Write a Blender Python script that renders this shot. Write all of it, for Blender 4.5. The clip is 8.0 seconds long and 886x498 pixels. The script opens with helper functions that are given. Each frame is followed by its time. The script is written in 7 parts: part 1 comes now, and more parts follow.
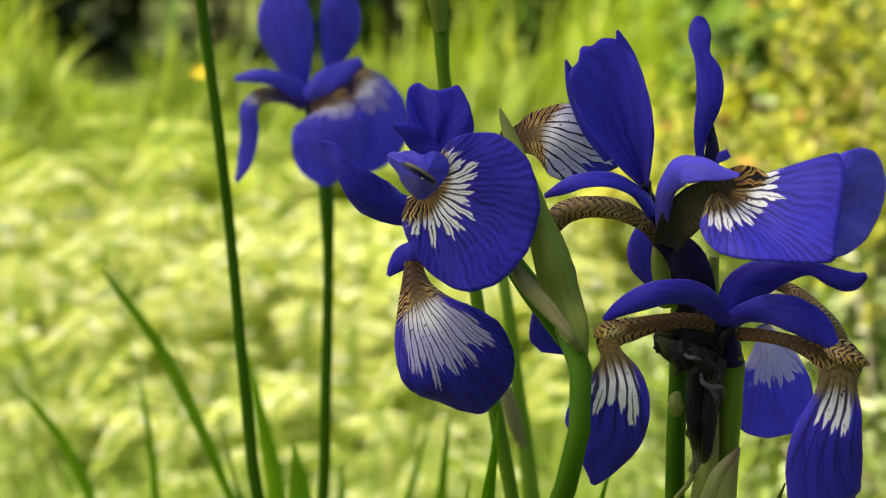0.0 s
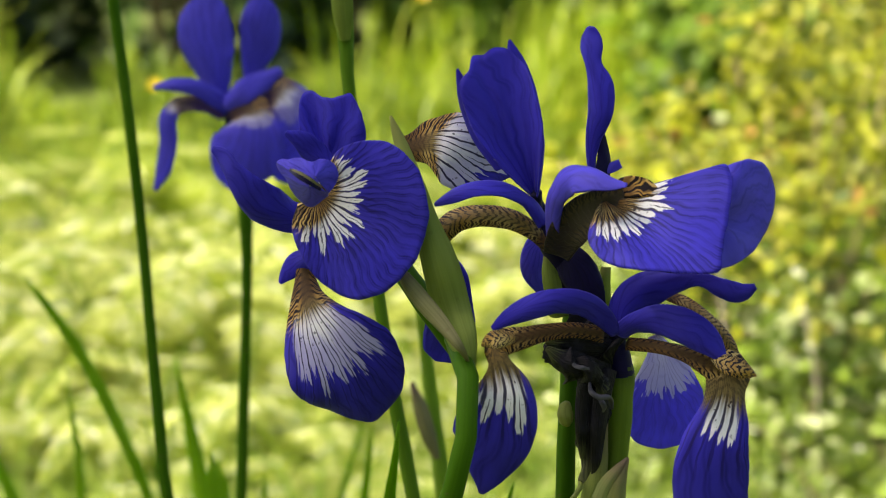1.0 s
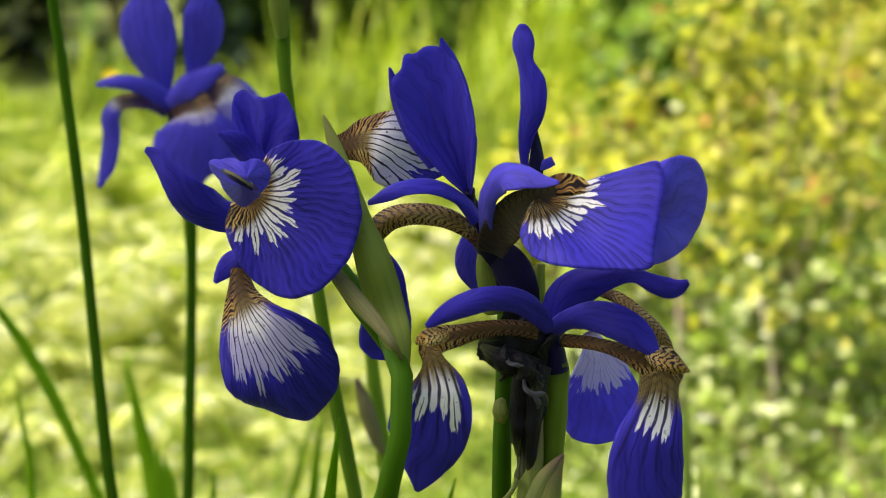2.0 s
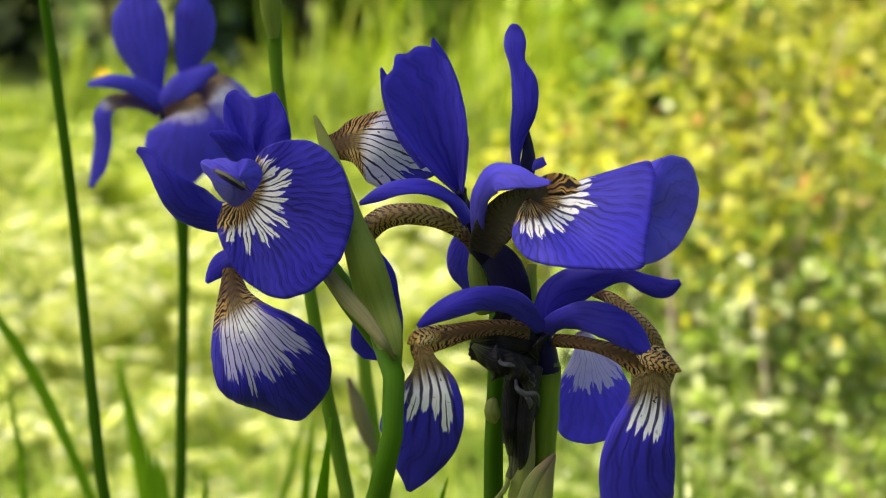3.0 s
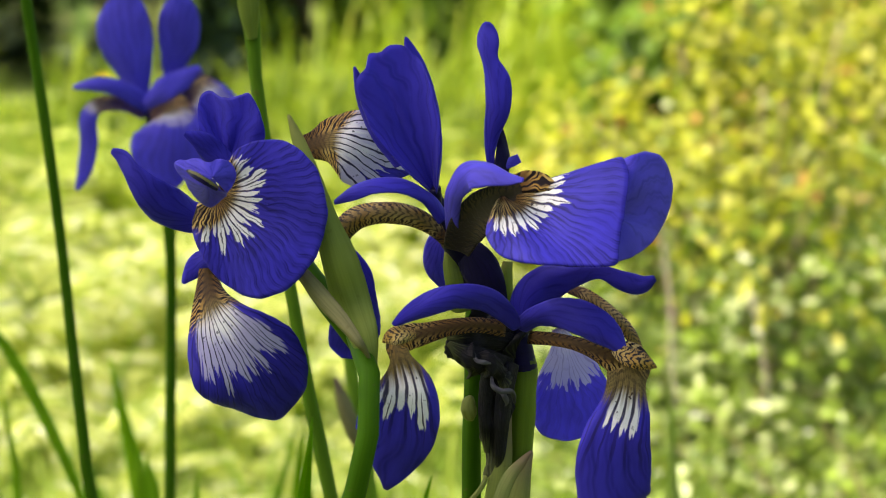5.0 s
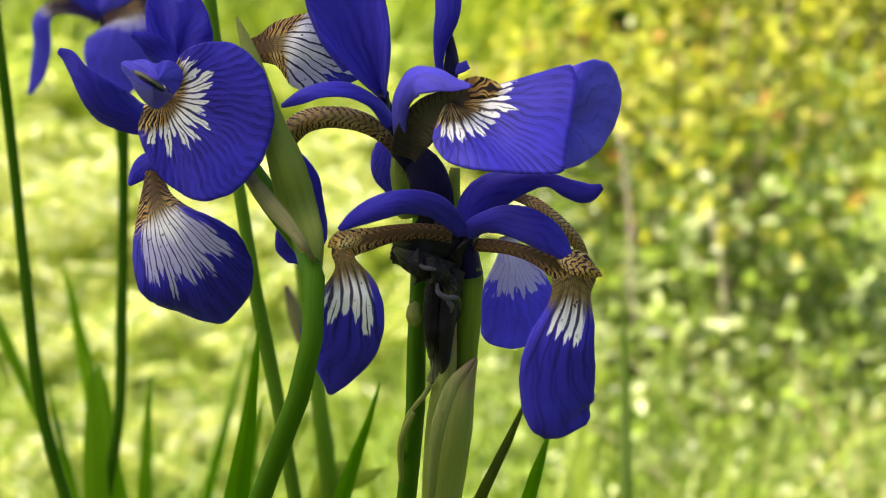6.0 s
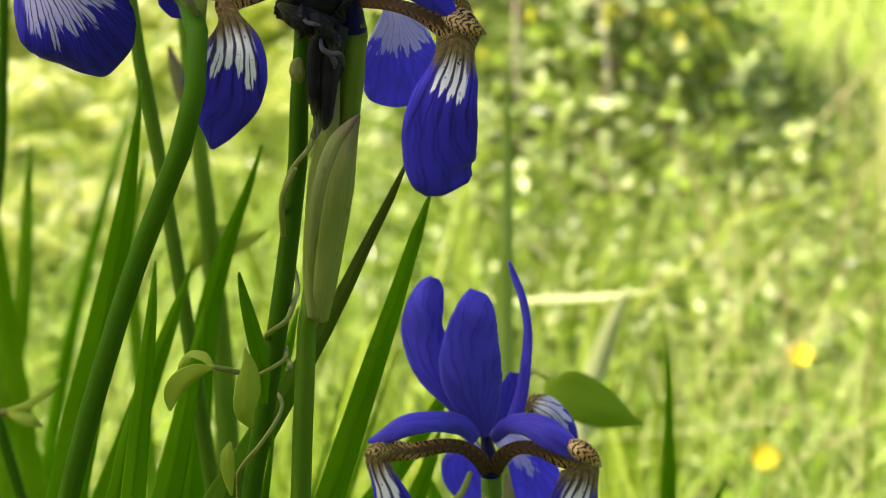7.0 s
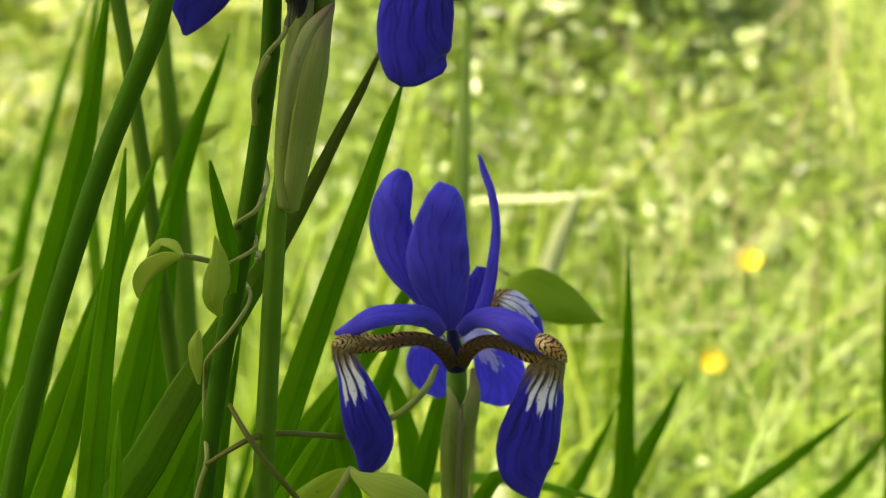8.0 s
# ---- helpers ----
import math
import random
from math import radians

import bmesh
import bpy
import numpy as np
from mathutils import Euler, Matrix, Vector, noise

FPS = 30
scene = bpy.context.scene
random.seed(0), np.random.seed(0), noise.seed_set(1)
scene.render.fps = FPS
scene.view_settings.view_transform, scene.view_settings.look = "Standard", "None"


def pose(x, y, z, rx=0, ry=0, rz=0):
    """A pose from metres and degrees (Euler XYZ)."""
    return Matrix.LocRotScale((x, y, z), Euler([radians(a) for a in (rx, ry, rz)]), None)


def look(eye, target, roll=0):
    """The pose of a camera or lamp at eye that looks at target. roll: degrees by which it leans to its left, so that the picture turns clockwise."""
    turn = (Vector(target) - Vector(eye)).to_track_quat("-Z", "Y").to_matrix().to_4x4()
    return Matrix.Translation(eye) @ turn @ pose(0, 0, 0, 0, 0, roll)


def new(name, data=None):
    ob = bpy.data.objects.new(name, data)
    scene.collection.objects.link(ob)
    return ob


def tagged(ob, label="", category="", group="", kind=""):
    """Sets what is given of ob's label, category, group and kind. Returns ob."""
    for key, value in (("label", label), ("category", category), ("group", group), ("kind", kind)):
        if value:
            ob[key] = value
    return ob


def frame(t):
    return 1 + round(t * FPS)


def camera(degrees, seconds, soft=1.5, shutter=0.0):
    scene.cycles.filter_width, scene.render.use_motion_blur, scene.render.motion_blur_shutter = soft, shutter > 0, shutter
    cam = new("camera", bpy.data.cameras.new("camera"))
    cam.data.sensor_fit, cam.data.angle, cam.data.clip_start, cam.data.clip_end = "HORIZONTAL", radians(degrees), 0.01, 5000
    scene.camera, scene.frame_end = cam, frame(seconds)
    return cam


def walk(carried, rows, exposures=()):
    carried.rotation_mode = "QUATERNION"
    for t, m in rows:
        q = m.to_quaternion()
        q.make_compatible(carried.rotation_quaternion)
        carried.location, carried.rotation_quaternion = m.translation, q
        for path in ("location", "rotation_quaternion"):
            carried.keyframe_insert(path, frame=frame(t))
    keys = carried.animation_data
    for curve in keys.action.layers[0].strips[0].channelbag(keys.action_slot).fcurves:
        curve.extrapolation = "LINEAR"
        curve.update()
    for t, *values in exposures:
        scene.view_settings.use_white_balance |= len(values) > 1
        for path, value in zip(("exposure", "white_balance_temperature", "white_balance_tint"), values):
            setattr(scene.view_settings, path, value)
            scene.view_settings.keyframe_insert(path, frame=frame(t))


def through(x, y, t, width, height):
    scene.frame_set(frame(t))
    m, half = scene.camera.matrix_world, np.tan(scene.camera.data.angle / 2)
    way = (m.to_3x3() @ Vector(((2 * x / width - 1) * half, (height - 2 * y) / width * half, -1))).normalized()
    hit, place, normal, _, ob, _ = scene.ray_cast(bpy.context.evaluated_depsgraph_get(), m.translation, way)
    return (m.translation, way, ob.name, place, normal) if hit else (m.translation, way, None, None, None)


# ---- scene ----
cam = camera(18.6, 8.0, soft=1.0)

PATH = [
    (0, look((-0.0211, -0.5862, 0.9272), (-0.0398, 0.0003, 0.8017), -0.92)),
    (0.5, look((-0.0130, -0.5868, 0.9256), (-0.0318, 0.0002, 0.8028), -0.53)),
    (1, look((-0.0046, -0.5864, 0.9256), (-0.0155, 0.0009, 0.8033), -0.25)),
    (1.5, look((-0.0012, -0.5863, 0.9270), (-0.0060, 0.0008, 0.8032), -0.39)),
    (2, look((0.0017, -0.5869, 0.9277), (-0.0008, -0.0000, 0.8030), -0.56)),
    (2.2, look((0.0010, -0.5867, 0.9278), (-0.0003, 0.0001, 0.8030), -0.61)),
    (3.3, look((0.0020, -0.5871, 0.9280), (0.0018, -0.0002, 0.8030), -0.48)),
    (3.5, look((0.0019, -0.5869, 0.9279), (0.0019, 0.0001, 0.8033), -0.33)),
    (4, look((0.0077, -0.5879, 0.9289), (0.0046, -0.0009, 0.8048), -1.13)),
    (4.2, look((0.0074, -0.5883, 0.9288), (0.0050, -0.0013, 0.8048), -1.19)),
    (5.3, look((0.0090, -0.5878, 0.9266), (0.0073, -0.0011, 0.8010), -0.98)),
    (5.5, look((0.0088, -0.5875, 0.9261), (0.0077, -0.0015, 0.7974), -0.62)),
    (6, look((0.0125, -0.5873, 0.9248), (0.0182, -0.0046, 0.7820), -0.11)),
    (6.5, look((0.0145, -0.5855, 0.9215), (0.0350, -0.0088, 0.7572), 0.41)),
    (7, look((0.0127, -0.5890, 0.9197), (0.0443, -0.0204, 0.7306), 1.46)),
    (7.5, look((0.0087, -0.5874, 0.9162), (0.0496, -0.0243, 0.7132), 2.22)),
    (8, look((0.0062, -0.5869, 0.9161), (0.0509, -0.0262, 0.7072), 2.82)),
]
walk(cam, PATH, ((0.0, 1.16, 7500.0, 10.0), (2.0, 1.27, 7500.0, 10.0), (4.0, 1.34, 7500.0, 10.0), (5.5, 1.4, 7500.0, 10.0), (7.0, 1.42, 7500.0, 10.0), (8.0, 1.4, 7500.0, 10.0)))
cam.data.dof.use_dof = True
cam.data.dof.focus_distance = 0.618
cam.data.dof.aperture_fstop = 26.0
cam.data.dof.aperture_blades = 7

# ---- light ----
SUN_EL, SUN_AZ = 56.0, 258.0
world = bpy.data.worlds.new("sky")
scene.world = world
world.use_nodes = True
sky = world.node_tree.nodes.new("ShaderNodeTexSky")
sky.sky_type, sky.sun_disc, sky.dust_density = "NISHITA", False, 3.0
sky.sun_elevation, sky.sun_rotation = radians(SUN_EL), radians(SUN_AZ)
world.node_tree.links.new(sky.outputs[0], world.node_tree.nodes["Background"].inputs[0])
world.node_tree.nodes["Background"].inputs[1].default_value = 0.13
sun = new("sun", bpy.data.lights.new("sun", "SUN"))
sun.data.energy, sun.data.angle, sun.data.color = 5.0, radians(1.5), (1.0, 0.94, 0.82)
to_sun = Vector((math.sin(radians(SUN_AZ)) * math.cos(radians(SUN_EL)), math.cos(radians(SUN_AZ)) * math.cos(radians(SUN_EL)), math.sin(radians(SUN_EL))))
sun.matrix_world = look(to_sun * 20, (0, 0, 0))


# ---- materials ----
class Nodes:
    """A short hand for node materials."""

    def __init__(self, name):
        self.mat = bpy.data.materials.new(name)
        self.mat.use_nodes = True
        self.t = self.mat.node_tree
        self.t.nodes.clear()
        self.out = self.t.nodes.new("ShaderNodeOutputMaterial")

    def put(self, socket, value):
        if isinstance(value, bpy.types.NodeSocket):
            self.t.links.new(value, socket)
        elif value is not None:
            if isinstance(value, (tuple, list)) and len(value) == 3 and len(socket.default_value) == 4:
                value = (*value, 1)
            socket.default_value = value

    def node(self, kind, out=0, props=(), **ins):
        n = self.t.nodes.new(kind)
        for key, value in props:
            setattr(n, key, value)
        for key, value in ins.items():
            self.put(n.inputs[int(key[1:]) if key[0] == "i" and key[1:].isdigit() else key.replace("_", " ")], value)
        return n.outputs[out]

    def m(self, op, a, b=None, clamp=False):
        return self.node("ShaderNodeMath", 0, (("operation", op), ("use_clamp", clamp)), i0=a, i1=b)

    def step(self, x, lo, hi):
        return self.node("ShaderNodeMapRange", 0, (("interpolation_type", "SMOOTHSTEP"),), i0=x, i1=lo, i2=hi, i3=0.0, i4=1.0)

    def mix(self, f, a, b):
        n = self.t.nodes.new("ShaderNodeMix")
        n.data_type = "RGBA"
        self.put(n.inputs[0], f), self.put(n.inputs[6], a), self.put(n.inputs[7], b)
        return n.outputs[2]

    def noise(self, vec, scale, detail=2.0, out=0):
        return self.node("ShaderNodeTexNoise", out, Vector=vec, Scale=scale, Detail=detail)

    def vec(self, x, y, z=0.0):
        return self.node("ShaderNodeCombineXYZ", 0, i0=x, i1=y, i2=z)

    def uv(self):
        n = self.t.nodes.new("ShaderNodeUVMap")
        s = self.t.nodes.new("ShaderNodeSeparateXYZ")
        self.t.links.new(n.outputs[0], s.inputs[0])
        return s.outputs[0], s.outputs[1]

    def spread(self):
        """Across the petal along the rays of its veins."""
        n = self.t.nodes.new("ShaderNodeUVMap")
        n.uv_map = "Rays"
        s = self.t.nodes.new("ShaderNodeSeparateXYZ")
        self.t.links.new(n.outputs[0], s.inputs[0])
        return s.outputs[1]

    def place(self):
        return self.node("ShaderNodeTexCoord", 3)

    def rand(self):
        return self.node("ShaderNodeObjectInfo", 5)

    def island(self):
        return self.node("ShaderNodeNewGeometry", 8)

    def finish(self, color, rough=0.5, through=0.25, bump=None, strength=0.3, dist=0.0004, sheen=0.0, glow=None, spec=0.4):
        p = self.t.nodes.new("ShaderNodeBsdfPrincipled")
        self.put(p.inputs["Base Color"], color), self.put(p.inputs["Roughness"], rough)
        p.inputs["Specular IOR Level"].default_value = spec
        p.inputs["Sheen Weight"].default_value = sheen
        if bump is not None:
            b = self.t.nodes.new("ShaderNodeBump")
            b.inputs["Strength"].default_value, b.inputs["Distance"].default_value = strength, dist
            self.put(b.inputs["Height"], bump)
            self.t.links.new(b.outputs[0], p.inputs["Normal"])
        shader = p.outputs[0]
        if through:
            tr = self.t.nodes.new("ShaderNodeBsdfTranslucent")
            self.put(tr.inputs[0], glow if glow is not None else color)
            mx = self.t.nodes.new("ShaderNodeMixShader")
            mx.inputs[0].default_value = through
            self.t.links.new(shader, mx.inputs[1]), self.t.links.new(tr.outputs[0], mx.inputs[2])
            shader = mx.outputs[0]
        self.t.links.new(shader, self.out.inputs[0])
        return self.mat


BLUE, BLUE_DARK = (0.035, 0.028, 0.42), (0.009, 0.007, 0.15)


def vein_lines(k, u, v, lines, width, wobble=0.8):
    """Dark lines that run along a petal and fan out with its width: 1 on a line, 0 between. width, wobble: in parts of their spacing."""
    w = k.noise(k.vec(k.m("MULTIPLY", u, 2.6), k.m("MULTIPLY", v, lines * 0.2), k.m("MULTIPLY", k.rand(), 30.0)), 1.0, 1.0)
    x = k.m("ADD", k.m("MULTIPLY", v, float(lines)), k.m("MULTIPLY", w, wobble))
    tri = k.m("ABSOLUTE", k.m("SUBTRACT", k.m("FRACT", x), 0.5))
    return k.m("SUBTRACT", 1.0, k.step(tri, k.m("MULTIPLY", width, 0.3), width))


def forked_veins(k, u, v, lines, wobble=1.8):
    """Veins that run out from the petal's base and fork twice on their way to the rim."""
    w = k.noise(k.vec(k.m("MULTIPLY", u, 3.0), k.m("MULTIPLY", v, lines * 0.22), k.m("MULTIPLY", k.rand(), 30.0)), 1.0, 2.0)
    x = k.m("ADD", k.m("MULTIPLY", v, float(lines)), k.m("MULTIPLY", w, wobble))
    slim = k.m("SUBTRACT", 0.17, k.m("MULTIPLY", u, 0.09))

    def comb(times, shift, width):
        tri = k.m("ABSOLUTE", k.m("SUBTRACT", k.m("FRACT", k.m("ADD", k.m("MULTIPLY", x, times), shift)), 0.5))
        return k.m("SUBTRACT", 1.0, k.step(tri, 0.0, width))

    second = k.m("MULTIPLY", comb(1.0, 0.5, slim), k.step(k.m("ADD", u, k.m("MULTIPLY", w, 0.3)), 0.4, 0.6))
    third = k.m("MULTIPLY", comb(2.0, 0.25, 0.2), k.m("MULTIPLY", k.step(k.m("ADD", u, k.m("MULTIPLY", w, 0.3)), 0.6, 0.85), 0.7))
    return k.m("MAXIMUM", comb(1.0, 0.0, slim), k.m("MAXIMUM", k.m("MULTIPLY", second, 0.85), third))


def blue_body(k, u, v, base=BLUE, dark=BLUE_DARK, lines=9, streaks=0.6, depth=0.75):
    big = k.noise(k.place(), 55.0, 3.0)
    streak = k.noise(k.vec(k.m("MULTIPLY", u, 3.0), k.m("MULTIPLY", k.spread(), lines * 2.4), k.m("MULTIPLY", k.rand(), 20.0)), 1.0, 4.0)
    col = k.mix(k.step(big, 0.3, 0.75), base, tuple(1.35 * c for c in base))
    col = k.mix(k.m("MULTIPLY", k.step(streak, 0.42, 0.66), streaks), col, dark)
    fine = forked_veins(k, u, k.spread(), lines)
    fade = k.noise(k.vec(k.m("MULTIPLY", u, 6.0), k.m("MULTIPLY", v, 9.0), k.m("MULTIPLY", k.rand(), 13.0)), 1.0, 2.0)
    fine = k.m("MULTIPLY", fine, k.m("ADD", 0.3, k.m("MULTIPLY", k.step(fade, 0.35, 0.6), 0.7)))
    col = k.mix(k.m("MULTIPLY", fine, depth), col, dark)
    return col, streak, fine


def make_petal(name, base, dark):
    k = Nodes(name)
    u, v = k.uv()
    col, streak, fine = blue_body(k, u, v, base, dark, 7, 0.2, 0.42)
    h = k.m("SUBTRACT", k.m("MULTIPLY", streak, 0.8), k.m("MULTIPLY", fine, 0.3))
    return k.finish(col, 0.5, 0.3, h, 0.2, 0.0004, 0.06, spec=0.15)


petal_blue = make_petal("petal_blue", BLUE, BLUE_DARK)
petal_pale = make_petal("petal_violet", (0.066, 0.054, 0.50), (0.022, 0.018, 0.22))
# petal blue lightened for blooms in stronger light, put into the colour
petal_lit = make_petal("petal_lit", (0.066, 0.056, 0.53), (0.018, 0.014, 0.22))
# near-black blue: the shade deep inside the blooms is put into the colour
petal_shaded = make_petal("petal_shaded", (0.006, 0.004, 0.04), (0.003, 0.002, 0.015))


def haft_color(k, u, v, net=26.0, core=1.0, end=0.5, rays=0):
    """Amber brown with dark branching veins that leave the middle like a herringbone, or as rays where a round fall opens at once."""
    w = k.noise(k.vec(k.m("MULTIPLY", u, 7.0), k.m("MULTIPLY", v, 6.0), k.m("MULTIPLY", k.rand(), 9.0)), 1.0, 2.0)
    side = k.m("ABSOLUTE", k.m("SUBTRACT", v, 0.5))
    if rays:
        s = k.m("ADD", k.m("MULTIPLY", v, float(rays)), k.m("MULTIPLY", w, 2.6))
        fork = k.step(u, end * 0.45, end * 0.7)
    else:
        s = k.m("ADD", k.m("SUBTRACT", k.m("MULTIPLY", u, net), k.m("MULTIPLY", side, 2.8)), k.m("MULTIPLY", w, 1.9))
        fork = k.step(side, 0.22, 0.34)
    thick = k.m("ADD", 0.12, k.m("MULTIPLY", w, 0.24))
    line = k.m("SUBTRACT", 1.0, k.step(k.m("ABSOLUTE", k.m("SUBTRACT", k.m("FRACT", s), 0.5)), k.m("MULTIPLY", thick, 0.6), thick))
    twig = k.m("SUBTRACT", 1.0, k.step(k.m("ABSOLUTE", k.m("SUBTRACT", k.m("FRACT", k.m("ADD", s, 0.5)), 0.5)), 0.06, 0.13))
    line = k.m("MAXIMUM", line, k.m("MULTIPLY", twig, fork))
    tone = k.noise(k.place(), 160.0, 3.0)
    ground = k.mix(k.step(tone, 0.35, 0.7), (0.46, 0.25, 0.05), (0.66, 0.48, 0.18))
    ground = k.mix(k.step(u, end * 0.45, end * 0.75), (0.18, 0.09, 0.022), ground)
    mid = k.m("MULTIPLY", k.m("SUBTRACT", 1.0, k.step(k.m("ADD", side, k.m("MULTIPLY", w, 0.1)), 0.16, 0.36)), core)
    if not rays and end > 0.5:
        mid = k.m("MAXIMUM", mid, k.m("MULTIPLY", k.step(u, end * 0.74, end * 0.88), 0.9))
    hair = vein_lines(k, u, v, 26, 0.2, 1.2)
    olive = k.mix(k.m("MULTIPLY", hair, 0.7), k.mix(k.step(u, end * 0.6, end), (0.085, 0.046, 0.014), (0.24, 0.18, 0.06)), (0.035, 0.022, 0.014))
    col = k.mix(line, ground, (0.012, 0.006, 0.008))
    return k.mix(mid, col, olive), line


def make_haft():
    k = Nodes("haft")
    u, v = k.uv()
    col, line = haft_color(k, u, v, 19.0, 0.55, 0.2)
    return k.finish(k.mix(0.3, col, (0.06, 0.018, 0.008)), 0.5, 0.15, line, 0.4)


# haft colour mixed towards black for the shade under the style arm
def make_haft_shaded():
    k = Nodes("haft_shade")
    u, v = k.uv()
    col, line = haft_color(k, u, v, 15.0)
    return k.finish(k.mix(0.9, col, (0.012, 0.007, 0.012)), 0.55, 0.1, line, 0.4)


FALLS = {}


def fall_mat(haft, white, lilac, lines=11, lean=0.0, taper=2.4, flank=0.0, margin=0.5, tone=BLUE, rays=False):
    """Blue fall with a netted amber haft and a white, dark veined signal. haft, white: how far along each ends; lean: how much further on one flank;
    taper: how soon the white ends towards the flanks; rays: the haft opens at once into a round blade; flank: how much further the amber runs there; margin: where the white stops beside the rim."""
    key = (haft, white, lilac, lines, lean, taper, flank, margin, tone, rays)
    if key in FALLS:
        return FALLS[key]
    k = Nodes("fall")
    u, v = k.uv()
    body, streak, fine = blue_body(k, u, v, tone, tuple((0.25 if tone == BLUE else 0.45) * c for c in tone), lines if rays else 8, 0.3, 0.75 if rays else 0.5)
    span = max(0.05, white - haft)
    u = k.m("ADD", u, k.m("MULTIPLY", k.m("SUBTRACT", v, 0.5), lean))
    side = k.m("ABSOLUTE", k.m("SUBTRACT", v, 0.5))
    away = k.m("DIVIDE", k.m("SUBTRACT", u, haft), span, True)
    ray = k.spread()
    sway = k.noise(k.vec(k.m("MULTIPLY", u, 4.0), k.m("MULTIPLY", ray, lines * 0.4), k.m("MULTIPLY", k.rand(), 30.0)), 1.0, 3.0)
    x = k.m("ADD", k.m("MULTIPLY", ray, float(lines)), k.m("MULTIPLY", sway, 1.7))
    cell = k.m("FLOOR", x)
    off = k.m("SUBTRACT", k.m("FRACT", x), 0.5)
    toss = k.node("ShaderNodeTexWhiteNoise", 0, (("noise_dimensions", "2D"),), Vector=k.vec(cell, k.m("FLOOR", k.m("MULTIPLY", k.rand(), 90.0))))
    fray = k.noise(k.vec(k.m("MULTIPLY", u, 6.0), k.m("MULTIPLY", ray, lines * 3.2), k.m("MULTIPLY", k.rand(), 50.0)), 1.0, 3.0)
    tooth = k.m("ADD", k.m("MULTIPLY", k.m("SUBTRACT", toss, 0.5), span * (0.7 if lilac < 0.3 else 0.35)), k.m("MULTIPLY", k.m("SUBTRACT", fray, 0.5), span * 1.0))
    blunt = k.m("MULTIPLY", k.m("MULTIPLY", off, off), span * (1.9 if lilac < 0.3 else 0.6))
    drop = k.m("ADD", k.m("MULTIPLY", k.m("MULTIPLY", side, side), span * taper), blunt)
    edge = k.m("SUBTRACT", k.m("ADD", white, tooth), drop)
    in_white = k.m("SUBTRACT", 1.0, k.step(k.m("SUBTRACT", u, edge), -0.008, 0.008))
    if margin < 0.5:
        in_white = k.m("MULTIPLY", in_white, k.m("SUBTRACT", 1.0, k.step(k.m("ADD", side, k.m("MULTIPLY", k.m("SUBTRACT", fray, 0.5), 0.2)), margin - 0.02, margin + 0.02)))
    speck = k.noise(k.place(), 700.0, 2.0)
    pale = k.mix(k.m("MULTIPLY", k.step(k.m("ADD", away, k.m("ADD", k.m("MULTIPLY", side, 0.9), k.m("MULTIPLY", k.m("SUBTRACT", fray, 0.5), 0.6))), 0.25, 0.62), lilac), (0.80, 0.80, 0.83), (0.31, 0.28, 0.60))
    pale = k.mix(k.m("MULTIPLY", k.step(speck, 0.5, 0.7), 0.2), pale, (0.45, 0.42, 0.7))
    col = k.mix(in_white, body, pale)
    wide = k.m("SUBTRACT", 0.25 if lilac < 0.3 else 0.16, k.m("MULTIPLY", away, k.m("ADD", 0.06, k.m("MULTIPLY", toss, 0.08))))
    gap = k.m("SUBTRACT", 0.5, k.m("ABSOLUTE", off))
    main = k.m("SUBTRACT", 1.0, k.step(gap, k.m("MULTIPLY", wide, 0.5), wide))
    thin = k.m("MULTIPLY", k.step(away, 0.3, 0.7), k.m("MULTIPLY", k.step(toss, 0.45, 0.55), 0.065))
    slit = k.m("SUBTRACT", 1.0, k.step(k.m("ABSOLUTE", off), k.m("MULTIPLY", thin, 0.5), k.m("ADD", thin, 0.002)))
    spots = k.m("MULTIPLY", k.step(k.noise(k.place(), 900.0, 1.0), 0.68, 0.72), k.m("SUBTRACT", 1.0, away))
    lines_all = k.m("MULTIPLY", k.m("MAXIMUM", k.m("MAXIMUM", main, slit), spots), k.m("MULTIPLY", k.m("MAXIMUM", in_white, k.m("MULTIPLY", k.m("SUBTRACT", 1.0, k.step(u, white, white + span)), 0.6)), 0.95 if tone == BLUE else 0.3))
    col = k.mix(lines_all, col, (0.013, 0.008, 0.045))
    hc, net = haft_color(k, u, v, 34.0 if haft > 0.5 else 22.0, 0.4 if rays else 0.92, haft, lines + 4 if rays else 0)
    reach = k.m("ADD", haft, k.m("MULTIPLY", k.m("MULTIPLY", side, side), flank))
    in_haft = k.m("SUBTRACT", 1.0, k.step(k.m("SUBTRACT", k.m("ADD", u, k.m("MULTIPLY", k.m("SUBTRACT", fray, 0.5), 0.12)), reach), -0.04, 0.05))
    col = k.mix(in_haft, col, k.mix(k.m("MULTIPLY", lines_all, k.m("MULTIPLY", k.step(u, haft - 0.1, haft), 0.8)), hc, (0.016, 0.008, 0.012)))
    h = k.m("SUBTRACT", k.m("MULTIPLY", streak, 0.5), k.m("MULTIPLY", k.m("MAXIMUM", fine, lines_all), 0.2))
    # tones other than BLUE get a brighter translucent colour, standing in for backlight
    FALLS[key] = k.finish(col, 0.5, 0.28 if tone == BLUE else 0.6, h, 0.25, 0.0005, 0.06, glow=None if tone == BLUE else k.mix(0.4, col, (0.36, 0.31, 1.0)), spec=0.15)
    return FALLS[key]


# the first is BLUE paled, with backlight on the rear falls in the colour
BACKLIT_BLUE, MID_BLUE = (0.115, 0.098, 0.68), (0.10, 0.085, 0.62)
